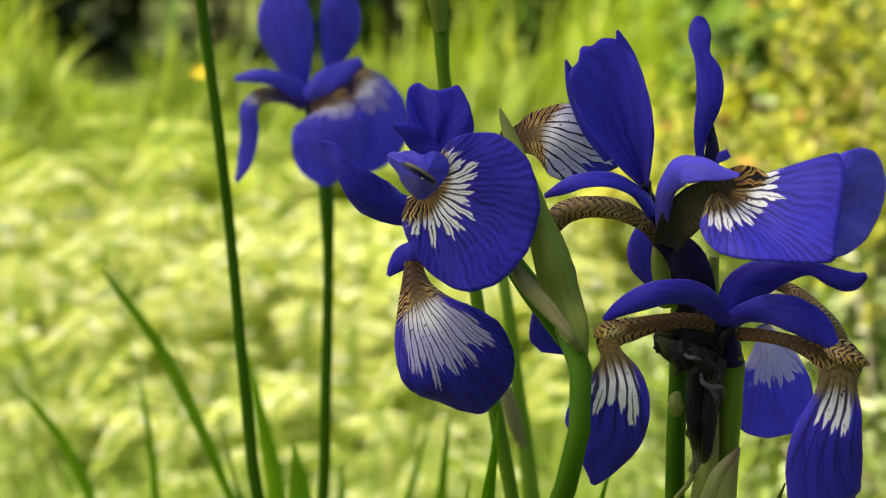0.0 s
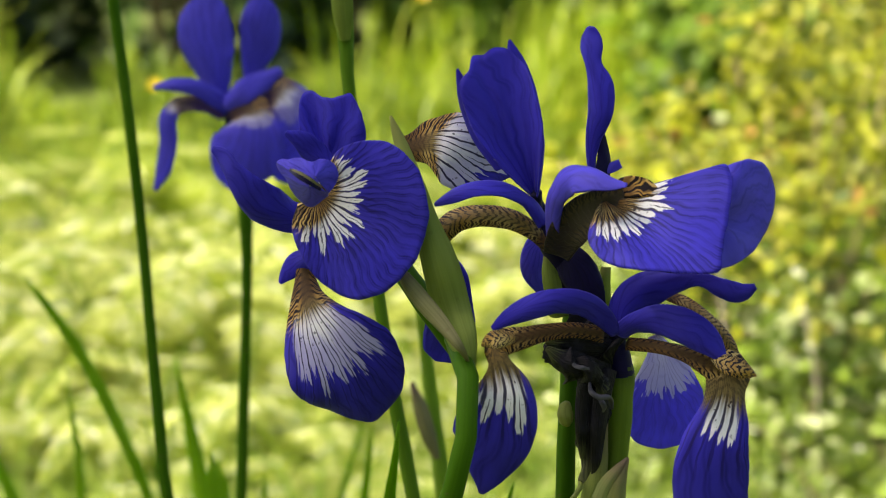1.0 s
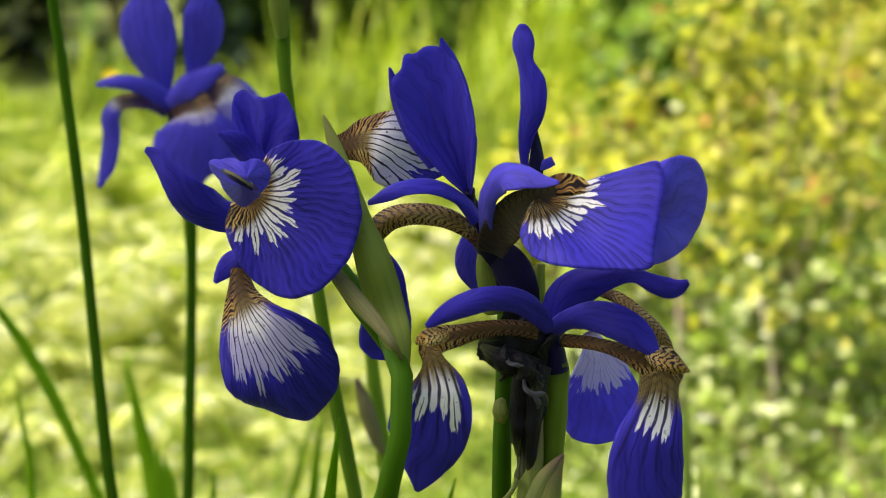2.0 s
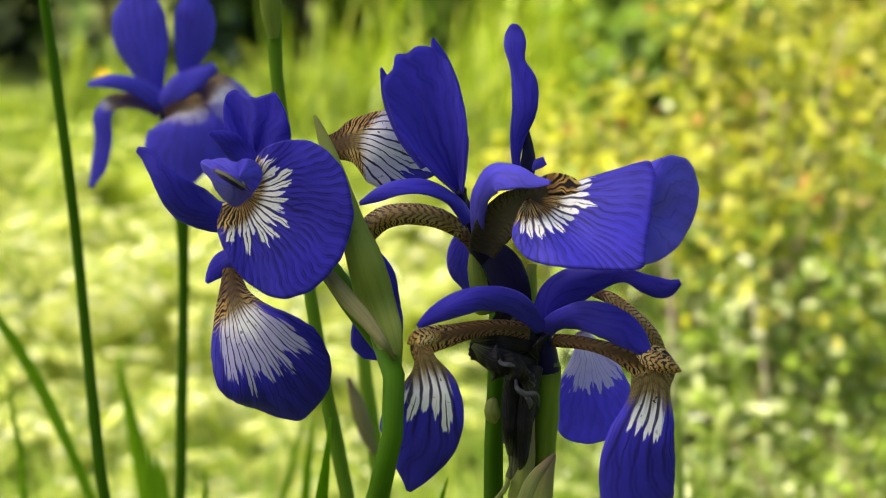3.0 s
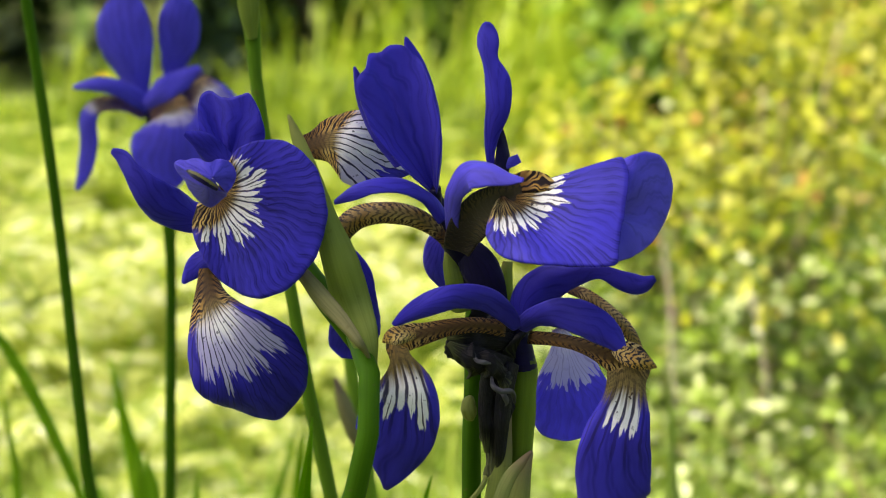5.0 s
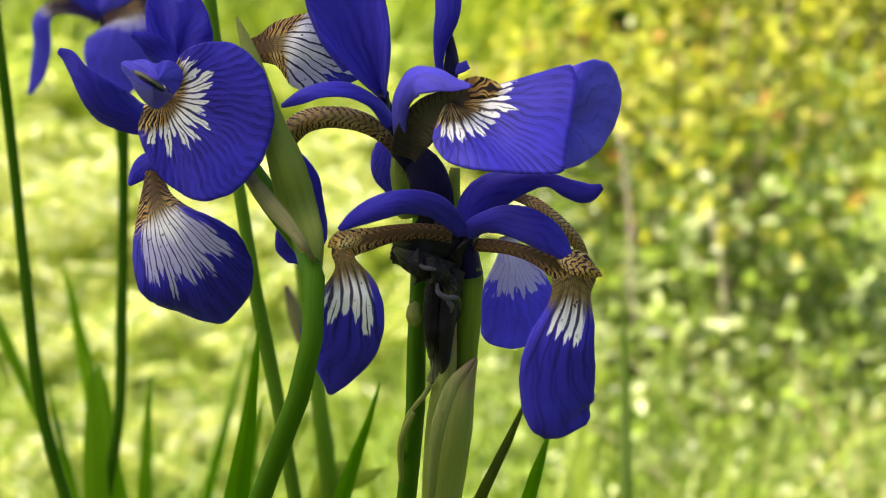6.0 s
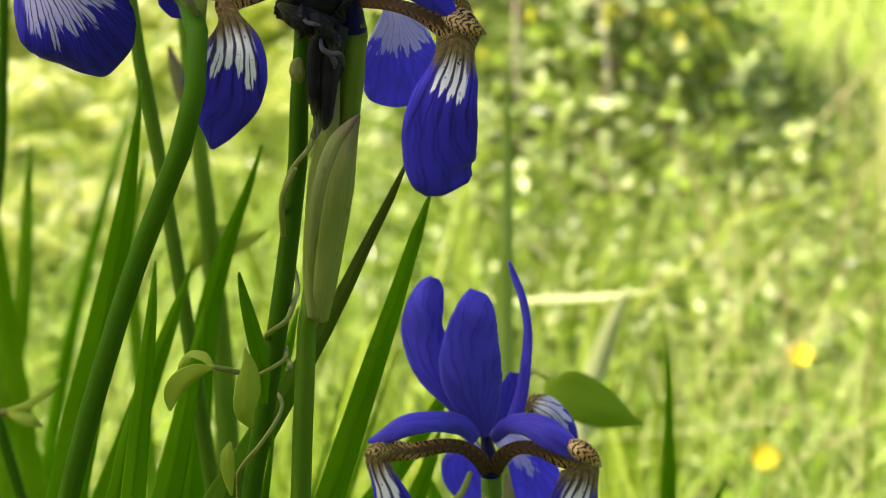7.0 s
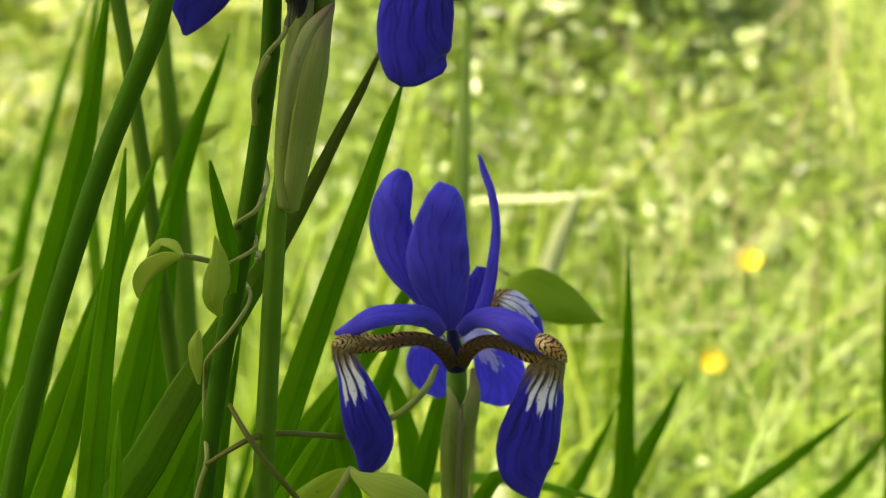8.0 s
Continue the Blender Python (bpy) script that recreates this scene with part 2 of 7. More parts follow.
def make_haft_amber():
    k = Nodes("haft_amber")
    u, v = k.uv()
    col, line = haft_color(k, u, v, 8.0, 0.0, 0.01)
    return k.finish(col, 0.5, 0.2, line, 0.4)


haft_mat, haft_shaded, haft_amber = make_haft(), make_haft_shaded(), make_haft_amber()


def make_green(name, a, b, stripe=30.0, rough=0.42, through=0.3, tip=None, spots=0.0, ribs=0.5, spec=0.1):
    """Leaf or stem: two greens, fine lengthwise ribs, spots of wear, and a tip of another colour."""
    k = Nodes(name)
    u, v = k.uv()
    big = k.noise(k.place(), 24.0, 3.0)
    rib = k.noise(k.vec(k.m("MULTIPLY", u, 2.0), k.m("MULTIPLY", v, stripe), k.m("MULTIPLY", k.rand(), 40.0)), 1.0, 3.0)
    col = k.mix(k.step(big, 0.3, 0.7), a, b)
    col = k.mix(k.m("MULTIPLY", k.step(rib, 0.4, 0.7), ribs), col, tuple(0.55 * c for c in a))
    col = k.mix(k.m("MULTIPLY", k.rand(), 0.25), col, b)
    if tip:
        col = k.mix(k.step(k.m("ADD", u, k.m("MULTIPLY", big, 0.3)), 0.9, 1.2), col, tip)
    if spots:
        s = k.noise(k.place(), 300.0, 2.0)
        col = k.mix(k.m("MULTIPLY", k.step(s, 0.66, 0.72), spots), col, (0.10, 0.06, 0.03))
    return k.finish(col, rough, through, rib, 0.35, 0.0003, spec=spec)


stem_green = make_green("stem_green", (0.028, 0.088, 0.003), (0.042, 0.115, 0.005), 6.0, 0.5, 0.0, None, 0.3, 0.3, 0.05)
stem_pale = make_green("stem_pale", (0.055, 0.13, 0.008), (0.08, 0.165, 0.013), 6.0, 0.5, 0.0, None, 0.3, 0.3, 0.05)
sheath_green = make_green("sheath_green", (0.20, 0.28, 0.045), (0.29, 0.36, 0.09), 16.0, 0.5, 0.45, (0.34, 0.34, 0.12), 0.15, 0.35)
sheath_pale = make_green("sheath_pale", (0.24, 0.32, 0.05), (0.33, 0.38, 0.11), 16.0, 0.55, 0.45, (0.33, 0.25, 0.14), 0.2, 0.25)
sheath_dry = make_green("sheath_dry", (0.23, 0.29, 0.07), (0.31, 0.34, 0.12), 14.0, 0.6, 0.4, (0.24, 0.15, 0.11), 0.25, 0.35)
sheath_brown = make_green("sheath_brown", (0.15, 0.17, 0.06), (0.22, 0.20, 0.10), 12.0, 0.6, 0.25, (0.15, 0.09, 0.10), 0.2)
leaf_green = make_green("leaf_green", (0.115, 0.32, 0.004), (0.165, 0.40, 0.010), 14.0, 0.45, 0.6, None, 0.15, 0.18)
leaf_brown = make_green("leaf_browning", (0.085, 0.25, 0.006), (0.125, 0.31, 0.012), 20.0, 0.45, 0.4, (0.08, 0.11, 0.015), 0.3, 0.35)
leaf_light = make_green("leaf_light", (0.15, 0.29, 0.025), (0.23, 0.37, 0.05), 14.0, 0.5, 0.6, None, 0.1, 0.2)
# leaf green lightened: sunlight put into the colour of blades the tree shades
sunlit_leaf = make_green("leaf_sunlit", (0.20, 0.41, 0.012), (0.29, 0.50, 0.03), 14.0, 0.5, 0.6, None, 0.1, 0.2)
vine_green = make_green("vine_green", (0.15, 0.19, 0.035), (0.21, 0.23, 0.06), 8.0, 0.55, 0.0)
vine_brown = make_green("vine_brown", (0.075, 0.085, 0.012), (0.11, 0.11, 0.02), 8.0, 0.6, 0.0)
leaf_pale = make_green("leaf_pale", (0.28, 0.42, 0.07), (0.36, 0.48, 0.12), 12.0, 0.5, 0.45)
leaf_dry = make_green("leaf_dry", (0.50, 0.56, 0.26), (0.62, 0.66, 0.36), 12.0, 0.5, 0.4)
leaf_broad = make_green("leaf_broad", (0.25, 0.40, 0.02), (0.33, 0.48, 0.04), 8.0, 0.45, 0.6, None, 0.3, 0.2)
vine_leaf = make_green("vine_leaf", (0.28, 0.40, 0.03), (0.35, 0.45, 0.06), 12.0, 0.5, 0.45, None, 0.0, 0.2)


def make_withered():
    k = Nodes("withered_petal")
    u, v = k.uv()
    n = k.noise(k.place(), 260.0, 4.0)
    fold = k.noise(k.vec(k.m("MULTIPLY", u, 4.0), k.m("MULTIPLY", v, 14.0)), 1.0, 3.0)
    col = k.mix(k.step(n, 0.4, 0.75), (0.002, 0.0016, 0.003), (0.012, 0.011, 0.020))
    col = k.mix(k.step(k.m("ADD", u, k.m("MULTIPLY", fold, 0.5)), 1.0, 1.3), col, (0.10, 0.11, 0.045))
    return k.finish(col, 0.65, 0.0, k.m("ADD", n, fold), 0.7, 0.001, spec=0.2)


withered = make_withered()
ovary_green = make_green("ovary_green", (0.09, 0.16, 0.012), (0.14, 0.21, 0.022), 10.0, 0.5, 0.1, (0.014, 0.012, 0.018), 0.2, 0.3)
k = Nodes("withered_wisp")
wisp_mat = k.finish(k.mix(k.noise(k.place(), 420.0, 3.0), (0.012, 0.012, 0.02), (0.085, 0.085, 0.11)), 0.6, 0.2, k.noise(k.place(), 700.0, 3.0), 0.6)


def make_foliage(name, a, b, c, through=0.4, rough=0.5, gloss=0.4, scale=3.0, patchy=0.4, each=0.0):
    """Small leaves in three tones, one leaf at a time; each: how far whole clusters differ from one another."""
    k = Nodes(name)
    r = k.island()
    col = k.mix(k.step(r, 0.15, 0.6), a, b)
    col = k.mix(k.step(r, 0.7, 0.95), col, c)
    patch = k.noise(k.place(), scale, 2.0)
    col = k.mix(k.m("MULTIPLY", k.step(patch, 0.42, 0.62), patchy), col, a)
    if each:
        col = k.mix(k.m("MULTIPLY", k.step(k.rand(), 0.35, 0.9), each), col, tuple(0.55 * q for q in a))
    return k.finish(col, rough, through, spec=gloss)


# ---- builders ----
def link_mesh(name, verts, faces, mat, parent, uvs=None, smooth=True, rays=None):
    me = bpy.data.meshes.new(name)
    me.from_pydata(verts, [], faces)
    if uvs is not None:
        layer = me.uv_layers.new(name="UVMap")
        idx = np.empty(len(me.loops), dtype=np.int32)
        me.loops.foreach_get("vertex_index", idx)
        layer.data.foreach_set("uv", np.asarray(uvs, dtype=np.float32)[idx].ravel())
        if rays is not None:
            me.uv_layers.new(name="Rays").data.foreach_set("uv", np.asarray(rays, dtype=np.float32)[idx].ravel())
    me.materials.append(mat)
    if smooth:
        me.polygons.foreach_set("use_smooth", [True] * len(me.polygons))
    me.update()
    ob = new(name, me)
    ob.parent = parent
    return ob


def thing(name, label, category, group="", at=(0, 0, 0)):
    e = new(name)
    e.empty_display_size = 0.02
    e.matrix_world = Matrix.Translation(at)
    return tagged(e, label, category, group)


def glide(rows, count):
    """Points along a smooth curve through the rows, spaced by their first three numbers."""
    p = np.array(rows, dtype=float)
    gap = np.sqrt(np.maximum(np.linalg.norm(np.diff(p[:, :3], axis=0), axis=1), 1e-6))
    t = np.concatenate([[0], np.cumsum(gap)])
    slope = np.gradient(p, t, axis=0)
    fine = np.linspace(0, t[-1], 400)
    i = np.clip(np.searchsorted(t, fine, side="right") - 1, 0, len(t) - 2)
    h = (t[i + 1] - t[i])[:, None]
    s = ((fine - t[i])[:, None]) / h
    q = (2 * s**3 - 3 * s**2 + 1) * p[i] + (s**3 - 2 * s**2 + s) * h * slope[i] + (-2 * s**3 + 3 * s**2) * p[i + 1] + (s**3 - s**2) * h * slope[i + 1]
    far = np.concatenate([[0], np.cumsum(np.linalg.norm(np.diff(q[:, :3], axis=0), axis=1))])
    want = np.linspace(0, far[-1], count)
    return np.stack([np.interp(want, far, q[:, c]) for c in range(q.shape[1])], 1)


def unit(a):
    return a / np.maximum(np.linalg.norm(a, axis=-1, keepdims=True), 1e-9)


SEED = [0]


def petal(parent, name, spine, mat, n=((0.0, -1.0, 0.15),), cup=0.2, fold=False, thick=0.00035):
    """A petal, leaf or sheath: rows of x, y, z and the half widths on its two sides along its middle; n: the way that its face looks,
    one for all rows or one each; cup: how far its edges bend away from that, as a part of the width; fold: a keel down the middle."""
    SEED[0] += 1
    rnd = np.random.default_rng(SEED[0])
    nu, nv = 64, 15
    faces_to = np.array(n if len(n) == len(spine) else [n[0]] * len(spine), dtype=float)
    rows = glide(np.concatenate([np.array(spine, dtype=float), faces_to], 1), nu)
    soft = np.array([1, 3, 4, 3, 1]) / 12
    for c in (3, 4):
        rows[2:-2, c] = np.convolve(rows[:, c], soft, "valid")
        rows[2:-2, c] = np.convolve(rows[:, c], soft, "valid")
    mid, wa, wb = rows[:, :3], np.maximum(rows[:, 3], 0.0002), np.maximum(rows[:, 4], 0.0002)
    along = unit(np.gradient(mid, axis=0))
    side = unit(np.cross(along, rows[:, 5:8]))
    up = unit(np.cross(side, along))
    v = np.linspace(-1, 1, nv)
    u = np.linspace(0, 1, nu)
    wide = np.where(v[None, :] < 0, wb[:, None], wa[:, None])
    mean = 0.5 * (wa + wb)[:, None]
    bend = np.abs(v) if fold else v**2
    edge = (np.abs(v) ** 3)[None, :]
    ph = rnd.uniform(0, 6.28, 6)
    ripple = 0.0 if fold else edge * mean * (0.05 * np.sin(u * 14 + ph[0])[:, None] + 0.02 * np.sin(u * 31 + ph[1])[:, None]) * np.where(v > 0, 1, -0.8)[None, :]
    swell = 0.0 if fold else mean * 0.05 * np.sin(u[:, None] * 7 + v[None, :] * 3 + ph[2])
    trim = 1 + edge * (0.008 * np.sin(u * 37 + ph[3]) + 0.006 * np.sin(u * 83 + ph[4]))[:, None] * (0 if fold else 1)
    pts = mid[:, None, :] + side[:, None, :] * (v[None, :] * wide * trim)[..., None] + up[:, None, :] * (-cup * bend[None, :] * mean + ripple + swell)[..., None]
    uvs = np.stack(np.broadcast_arrays(u[:, None], 0.5 + 0.5 * v[None, :]), -1).reshape(-1, 2)
    faces = [(a * nv + b, a * nv + b + 1, a * nv + nv + b + 1, a * nv + nv + b) for a in range(nu - 1) for b in range(nv - 1)]
    # the veins leave the throat, where the petal is narrowest before its blade, and spread to the rim
    far = np.concatenate([[0], np.cumsum(np.linalg.norm(np.diff(mid, axis=0), axis=1))])
    broad = int(np.argmax(wa + wb))
    throat = int(np.argmin((wa + wb)[: broad + 1][broad // 3 :])) + broad // 3 if broad > 20 else 2
    root = far[throat] - 0.4 * (wa + wb)[throat]
    ang = np.arctan2(v[None, :] * wide, np.maximum(far - root, 1e-5)[:, None]) / math.atan(1.25)
    fan_v = np.where((np.arange(nu) < throat)[:, None], v[None, :], ang)
    rays = np.stack(np.broadcast_arrays(u[:, None], 0.5 + 0.5 * fan_v), -1).reshape(-1, 2)
    ob = link_mesh(name, pts.reshape(-1, 3).tolist(), faces, mat, parent, uvs, rays=rays)
    skin = ob.modifiers.new("thickness", "SOLIDIFY")
    skin.thickness, skin.offset = thick, 0.0
    return ob


def fan(parent, name, hub, rim, mat, n=(0.0, -1.0, 0.2), bulge=0.1, thick=0.00035):
    """A broad round petal that spreads from its hub to its rim; bulge: how far its middle stands out along n, as a part of its length."""
    SEED[0] += 1
    rnd = np.random.default_rng(SEED[0])
    nr, na = 22, 96
    hub, face = np.array(hub), unit(np.array(n))
    edge = glide(rim, na)
    ph = rnd.uniform(0, 6.28, 6)
    r = np.linspace(0.04, 1, nr)
    a = np.linspace(0, 1, na)
    ray = edge - hub
    far = np.linalg.norm(ray, axis=1)
    top = far.max()
    trim = 1 + 0.004 * np.sin(a * 61 + ph[3]) + 0.003 * np.sin(a * 113 + ph[4])
    lift = bulge * top * np.sin(np.clip(r, 0, 1) * 2.6)[:, None] * (0.6 + 0.4 * np.sin(a * 3.1416))[None, :]
    wave = (r**3)[:, None] * top * (0.012 * np.sin(a * 22 + ph[0]) + 0.007 * np.sin(a * 41 + ph[1]))[None, :] + 0.012 * top * np.sin(r * 6 + ph[2])[:, None] * np.sin(a * 17 + ph[5])[None, :]
    pts = hub + ray[None] * r[:, None, None] * np.where(r[:, None, None] > 0.9, trim[None, :, None], 1) + face * (lift + wave)[..., None]
    uvs = np.stack(np.broadcast_arrays(r[:, None] * (far / top)[None, :], a[None, :]), -1).reshape(-1, 2)
    faces = [(i * na + j, i * na + j + 1, i * na + na + j + 1, i * na + na + j) for i in range(nr - 1) for j in range(na - 1)]
    ob = link_mesh(name, pts.reshape(-1, 3).tolist(), faces, mat, parent, uvs, rays=uvs)
    skin = ob.modifiers.new("thickness", "SOLIDIFY")
    skin.thickness, skin.offset = thick, 0.0
    return ob


def tube(parent, name, spine, mat, lumps=0.0, sides=14, count=60):
    """A stem: rows of x, y, z and radius."""
    SEED[0] += 1
    rnd = np.random.default_rng(SEED[0])
    rows = glide(spine, count)
    mid, rad = rows[:, :3], np.maximum(rows[:, 3], 0.0002)
    along = unit(np.gradient(mid, axis=0))
    ref = np.array([0.3, -1.0, 0.1]) if abs(along[:, 1]).mean() < 0.8 else np.array([1.0, 0, 0.2])
    side = unit(np.cross(along, ref))
    up = np.cross(side, along)
    ang = np.linspace(0, 2 * math.pi, sides, endpoint=False)
    ph = rnd.uniform(0, 6.28, 8)
    u = np.linspace(0, 1, count)[:, None]
    r = rad[:, None] * (1 + 0.03 * np.sin(u * 23 + ph[0]) + 0.03 * np.cos(2 * ang[None, :] + ph[1] + u * 3))
    if lumps:
        for j in range(1, 5):
            r = r * (1 + lumps * 0.45 * np.sin(u * (9 + 13 * j) + ang[None, :] * j + ph[j]) / j**0.5)
    pts = mid[:, None, :] + side[:, None, :] * (np.cos(ang)[None, :] * r)[..., None] + up[:, None, :] * (np.sin(ang)[None, :] * r)[..., None]
    verts = pts.reshape(-1, 3).tolist() + [mid[0].tolist(), mid[-1].tolist()]
    uvs = [(a / (count - 1), abs(2 * b / sides - 1)) for a in range(count) for b in range(sides)] + [(0, 0.5), (1, 0.5)]
    faces = [(a * sides + b, a * sides + (b + 1) % sides, (a + 1) * sides + (b + 1) % sides, (a + 1) * sides + b) for a in range(count - 1) for b in range(sides)]
    faces += [(count * sides, (b + 1) % sides, b) for b in range(sides)]
    last = (count - 1) * sides
    faces += [(count * sides + 1, last + b, last + (b + 1) % sides) for b in range(sides)]
    return link_mesh(name, verts, faces, mat, parent, uvs)


# ---- ground ----
def ground_height(x, y):
    return 0.012 * np.sin(x * 5.1 + 1) * np.cos(y * 3.7) + 0.02 * np.sin(x * 1.3 + y * 0.9)


def make_ground():
    k = Nodes("meadow_soil")
    n1, n2 = k.noise(k.place(), 2.2, 4.0), k.noise(k.place(), 40.0, 4.0)
    col = k.mix(k.step(n1, 0.35, 0.65), (0.08, 0.115, 0.02), (0.14, 0.185, 0.035))
    col = k.mix(k.step(n2, 0.5, 0.75), col, (0.11, 0.085, 0.045))
    mat = k.finish(col, 0.9, 0.0, n2, 0.6, 0.02)
    xs = np.concatenate([[-400, -100, -30, -10], np.linspace(-4, 4, 81), [10, 30, 100, 400]])
    ys = np.concatenate([[-400, -100, -30, -8], np.linspace(-3, 10, 131), [16, 30, 100, 400]])
    near = lambda x, y: float(ground_height(x, y)) if abs(x) <= 4 and -3 <= y <= 10 else 0.0
    verts = [(x, y, near(x, y)) for y in ys for x in xs]
    w = len(xs)
    faces = [(j * w + i, j * w + i + 1, (j + 1) * w + i + 1, (j + 1) * w + i) for j in range(len(ys) - 1) for i in range(w - 1)]
    return tagged(link_mesh("ground", verts, faces, mat, None), "grassy meadow ground with patches of soil", "ground", kind="structure")


make_ground()


def leaf_cloud(name, centers, normals, lengths, widths, mat, parent, turn=None, tip=0.35):
    """Many small pointed leaves, six corners each, bent along the middle."""
    n = len(centers)
    rnd = np.random.default_rng(n)
    nrm = unit(np.asarray(normals, float))
    a = unit(np.cross(nrm, rnd.normal(size=(n, 3)))) if turn is None else unit(turn)
    s = unit(np.cross(nrm, a))
    L, W = np.asarray(lengths)[:, None], np.asarray(widths)[:, None]
    c = np.asarray(centers, float)
    p = [c - a * L * 0.5, c - a * L * 0.1 + s * W * 0.5 + nrm * W * 0.12, c + a * L * 0.25 + s * W * tip + nrm * W * 0.08, c + a * L * 0.5 - nrm * L * 0.1, c + a * L * 0.25 - s * W * tip + nrm * W * 0.08, c - a * L * 0.1 - s * W * 0.5 + nrm * W * 0.12]
    verts = np.stack(p, 1).reshape(-1, 3)
    faces = [f for i in range(n) for f in ((6 * i, 6 * i + 1, 6 * i + 2, 6 * i + 3), (6 * i, 6 * i + 3, 6 * i + 4, 6 * i + 5))]
    return link_mesh(name, verts.tolist(), faces, mat, parent, smooth=False)


def grass_field(name, label, xs, ys, heights, widths, mat, lean=0.35, seed=1):
    """Grass: each blade three segments long, bent over."""
    n = len(xs)
    rnd = np.random.default_rng(seed)
    base = np.stack([xs, ys, ground_height(xs, ys) - 0.004], 1)
    az = rnd.uniform(0, 2 * math.pi, n)
    out = np.stack([np.cos(az), np.sin(az), 0 * az], 1)
    flat = np.stack([-np.sin(az), np.cos(az), 0 * az], 1)
    bend = np.abs(rnd.normal(0, lean, n))[:, None] * heights[:, None]
    h = heights[:, None] * np.array([0, 0, 1.0])
    w = widths[:, None]
    p = [base - flat * w, base + flat * w, base + h * 0.45 + out * bend * 0.25 + flat * w * 0.9, base + h * 0.45 + out * bend * 0.25 - flat * w * 0.9,
         base + h * 0.8 + out * bend * 0.7 + flat * w * 0.6, base + h * 0.8 + out * bend * 0.7 - flat * w * 0.6, base + h * 0.95 + out * bend * 1.3]
    verts = np.stack(p, 1).reshape(-1, 3).tolist()
    faces = []
    for i in range(n):
        b = 7 * i
        faces += [(b, b + 1, b + 2, b + 3), (b + 3, b + 2, b + 4, b + 5), (b + 5, b + 4, b + 6)]
    return tagged(link_mesh(name, verts, faces, mat, None, smooth=False), label, "grass", kind="stuff")


grass_mat = make_foliage("grass_blades", (0.14, 0.27, 0.022), (0.33, 0.46, 0.06), (0.58, 0.67, 0.27), 0.4, 0.5, 0.4, 7.0, 0.35)
rnd = np.random.default_rng(11)


def wedge(n, y0, y1, spread=0.24, drift=0.0):
    y = np.sqrt(rnd.uniform(y0**2, y1**2, n))
    return rnd.uniform(-1, 1, n) * spread * (y + 1.2) + drift, y


gx, gy = wedge(26000, 0.7, 4.2, 0.22, 0.05)
grass_field("grass", "sunlit yellow green meadow grass, short and tangled", gx, gy, rnd.uniform(0.03, 0.12, len(gx)), rnd.uniform(0.0012, 0.003, len(gx)), grass_mat, 1.1, 2)
gx, gy = rnd.uniform(-4, 4, 24000), rnd.uniform(-2.5, 7.5, 24000)
out = (np.abs(gx) > 0.2 * (gy + 1.2)) & ((gx**2 + (gy + 0.587) ** 2) > 0.16)
meadow_mat = make_foliage("meadow_blades", (0.12, 0.22, 0.012), (0.22, 0.33, 0.025), (0.36, 0.42, 0.09))
grass_field("meadow", "green meadow grass all round the irises", gx[out], gy[out], rnd.uniform(0.05, 0.16, out.sum()), rnd.uniform(0.003, 0.007, out.sum()), meadow_mat, 0.8, 8)
gx, gy = wedge(9000, 3.0, 5.2, 0.24)
tall_mat = make_foliage("tall_grass_blades", (0.21, 0.32, 0.014), (0.36, 0.48, 0.03), (0.52, 0.58, 0.09))
grass_field("tall_grass", "tall green grass at the back of the meadow", gx, gy, rnd.uniform(0.05, 0.22, len(gx)) * np.clip(1.9 - gy * 0.28, 0.4, 1), rnd.uniform(0.002, 0.005, len(gx)), tall_mat, 0.4, 3)
spot = rnd.uniform(-1.5, 1.6, 26)
spot = spot[~((np.abs(spot + 0.72) < 0.2) | (np.abs(spot + 0.05) < 0.12))]
pick = rnd.integers(0, len(spot), 2600)
gx, gy = spot[pick] + rnd.normal(0, 0.07, 2600), rnd.uniform(4.8, 5.5, 2600)
grass_field("tall_grass", "seeding grass tufts before the dark bushes", gx, gy, rnd.uniform(0.08, 0.34, len(gx)), rnd.uniform(0.003, 0.006, len(gx)), tall_mat, 0.3, 5)
knot = rnd.uniform(-1.6, 0.3, 40)
pick = rnd.integers(0, 40, 5200)
gx, gy = knot[pick] + rnd.normal(0, 0.05, 5200), 3.7 + 0.9 * ((pick * 0.37) % 1) + rnd.normal(0, 0.05, 5200)
grass_field("tall_grass", "tall green grass tufts standing behind the ferns", gx, gy, rnd.uniform(0.08, 0.24, 5200) * (0.7 + 0.6 * ((pick * 0.61) % 1)), rnd.uniform(0.003, 0.007, 5200), make_foliage("tuft_blades", (0.10, 0.17, 0.008), (0.24, 0.34, 0.018), (0.42, 0.50, 0.06)), 0.5, 15)
gx, gy = rnd.uniform(-0.35, 0.25, 900), rnd.uniform(0.15, 0.9, 900)
grass_field("undergrowth", "green grass blades among the iris stems", gx, gy, rnd.uniform(0.1, 0.4, len(gx)), rnd.uniform(0.0015, 0.004, len(gx)), tall_mat, 0.3, 4)


gx, gy = wedge(2000, 0.8, 2.4, 0.2, 0.1)
grass_field("grass", "long thin pale grass blades above the short meadow", gx, gy, rnd.uniform(0.08, 0.2, len(gx)), rnd.uniform(0.0007, 0.0013, len(gx)), make_foliage("long_grass_blades", (0.2, 0.32, 0.03), (0.36, 0.45, 0.07), (0.56, 0.6, 0.25)), 1.3, 6)

gx, gy = rnd.uniform(0.56, 1.2, 6000), rnd.uniform(1.9, 3.5, 6000)
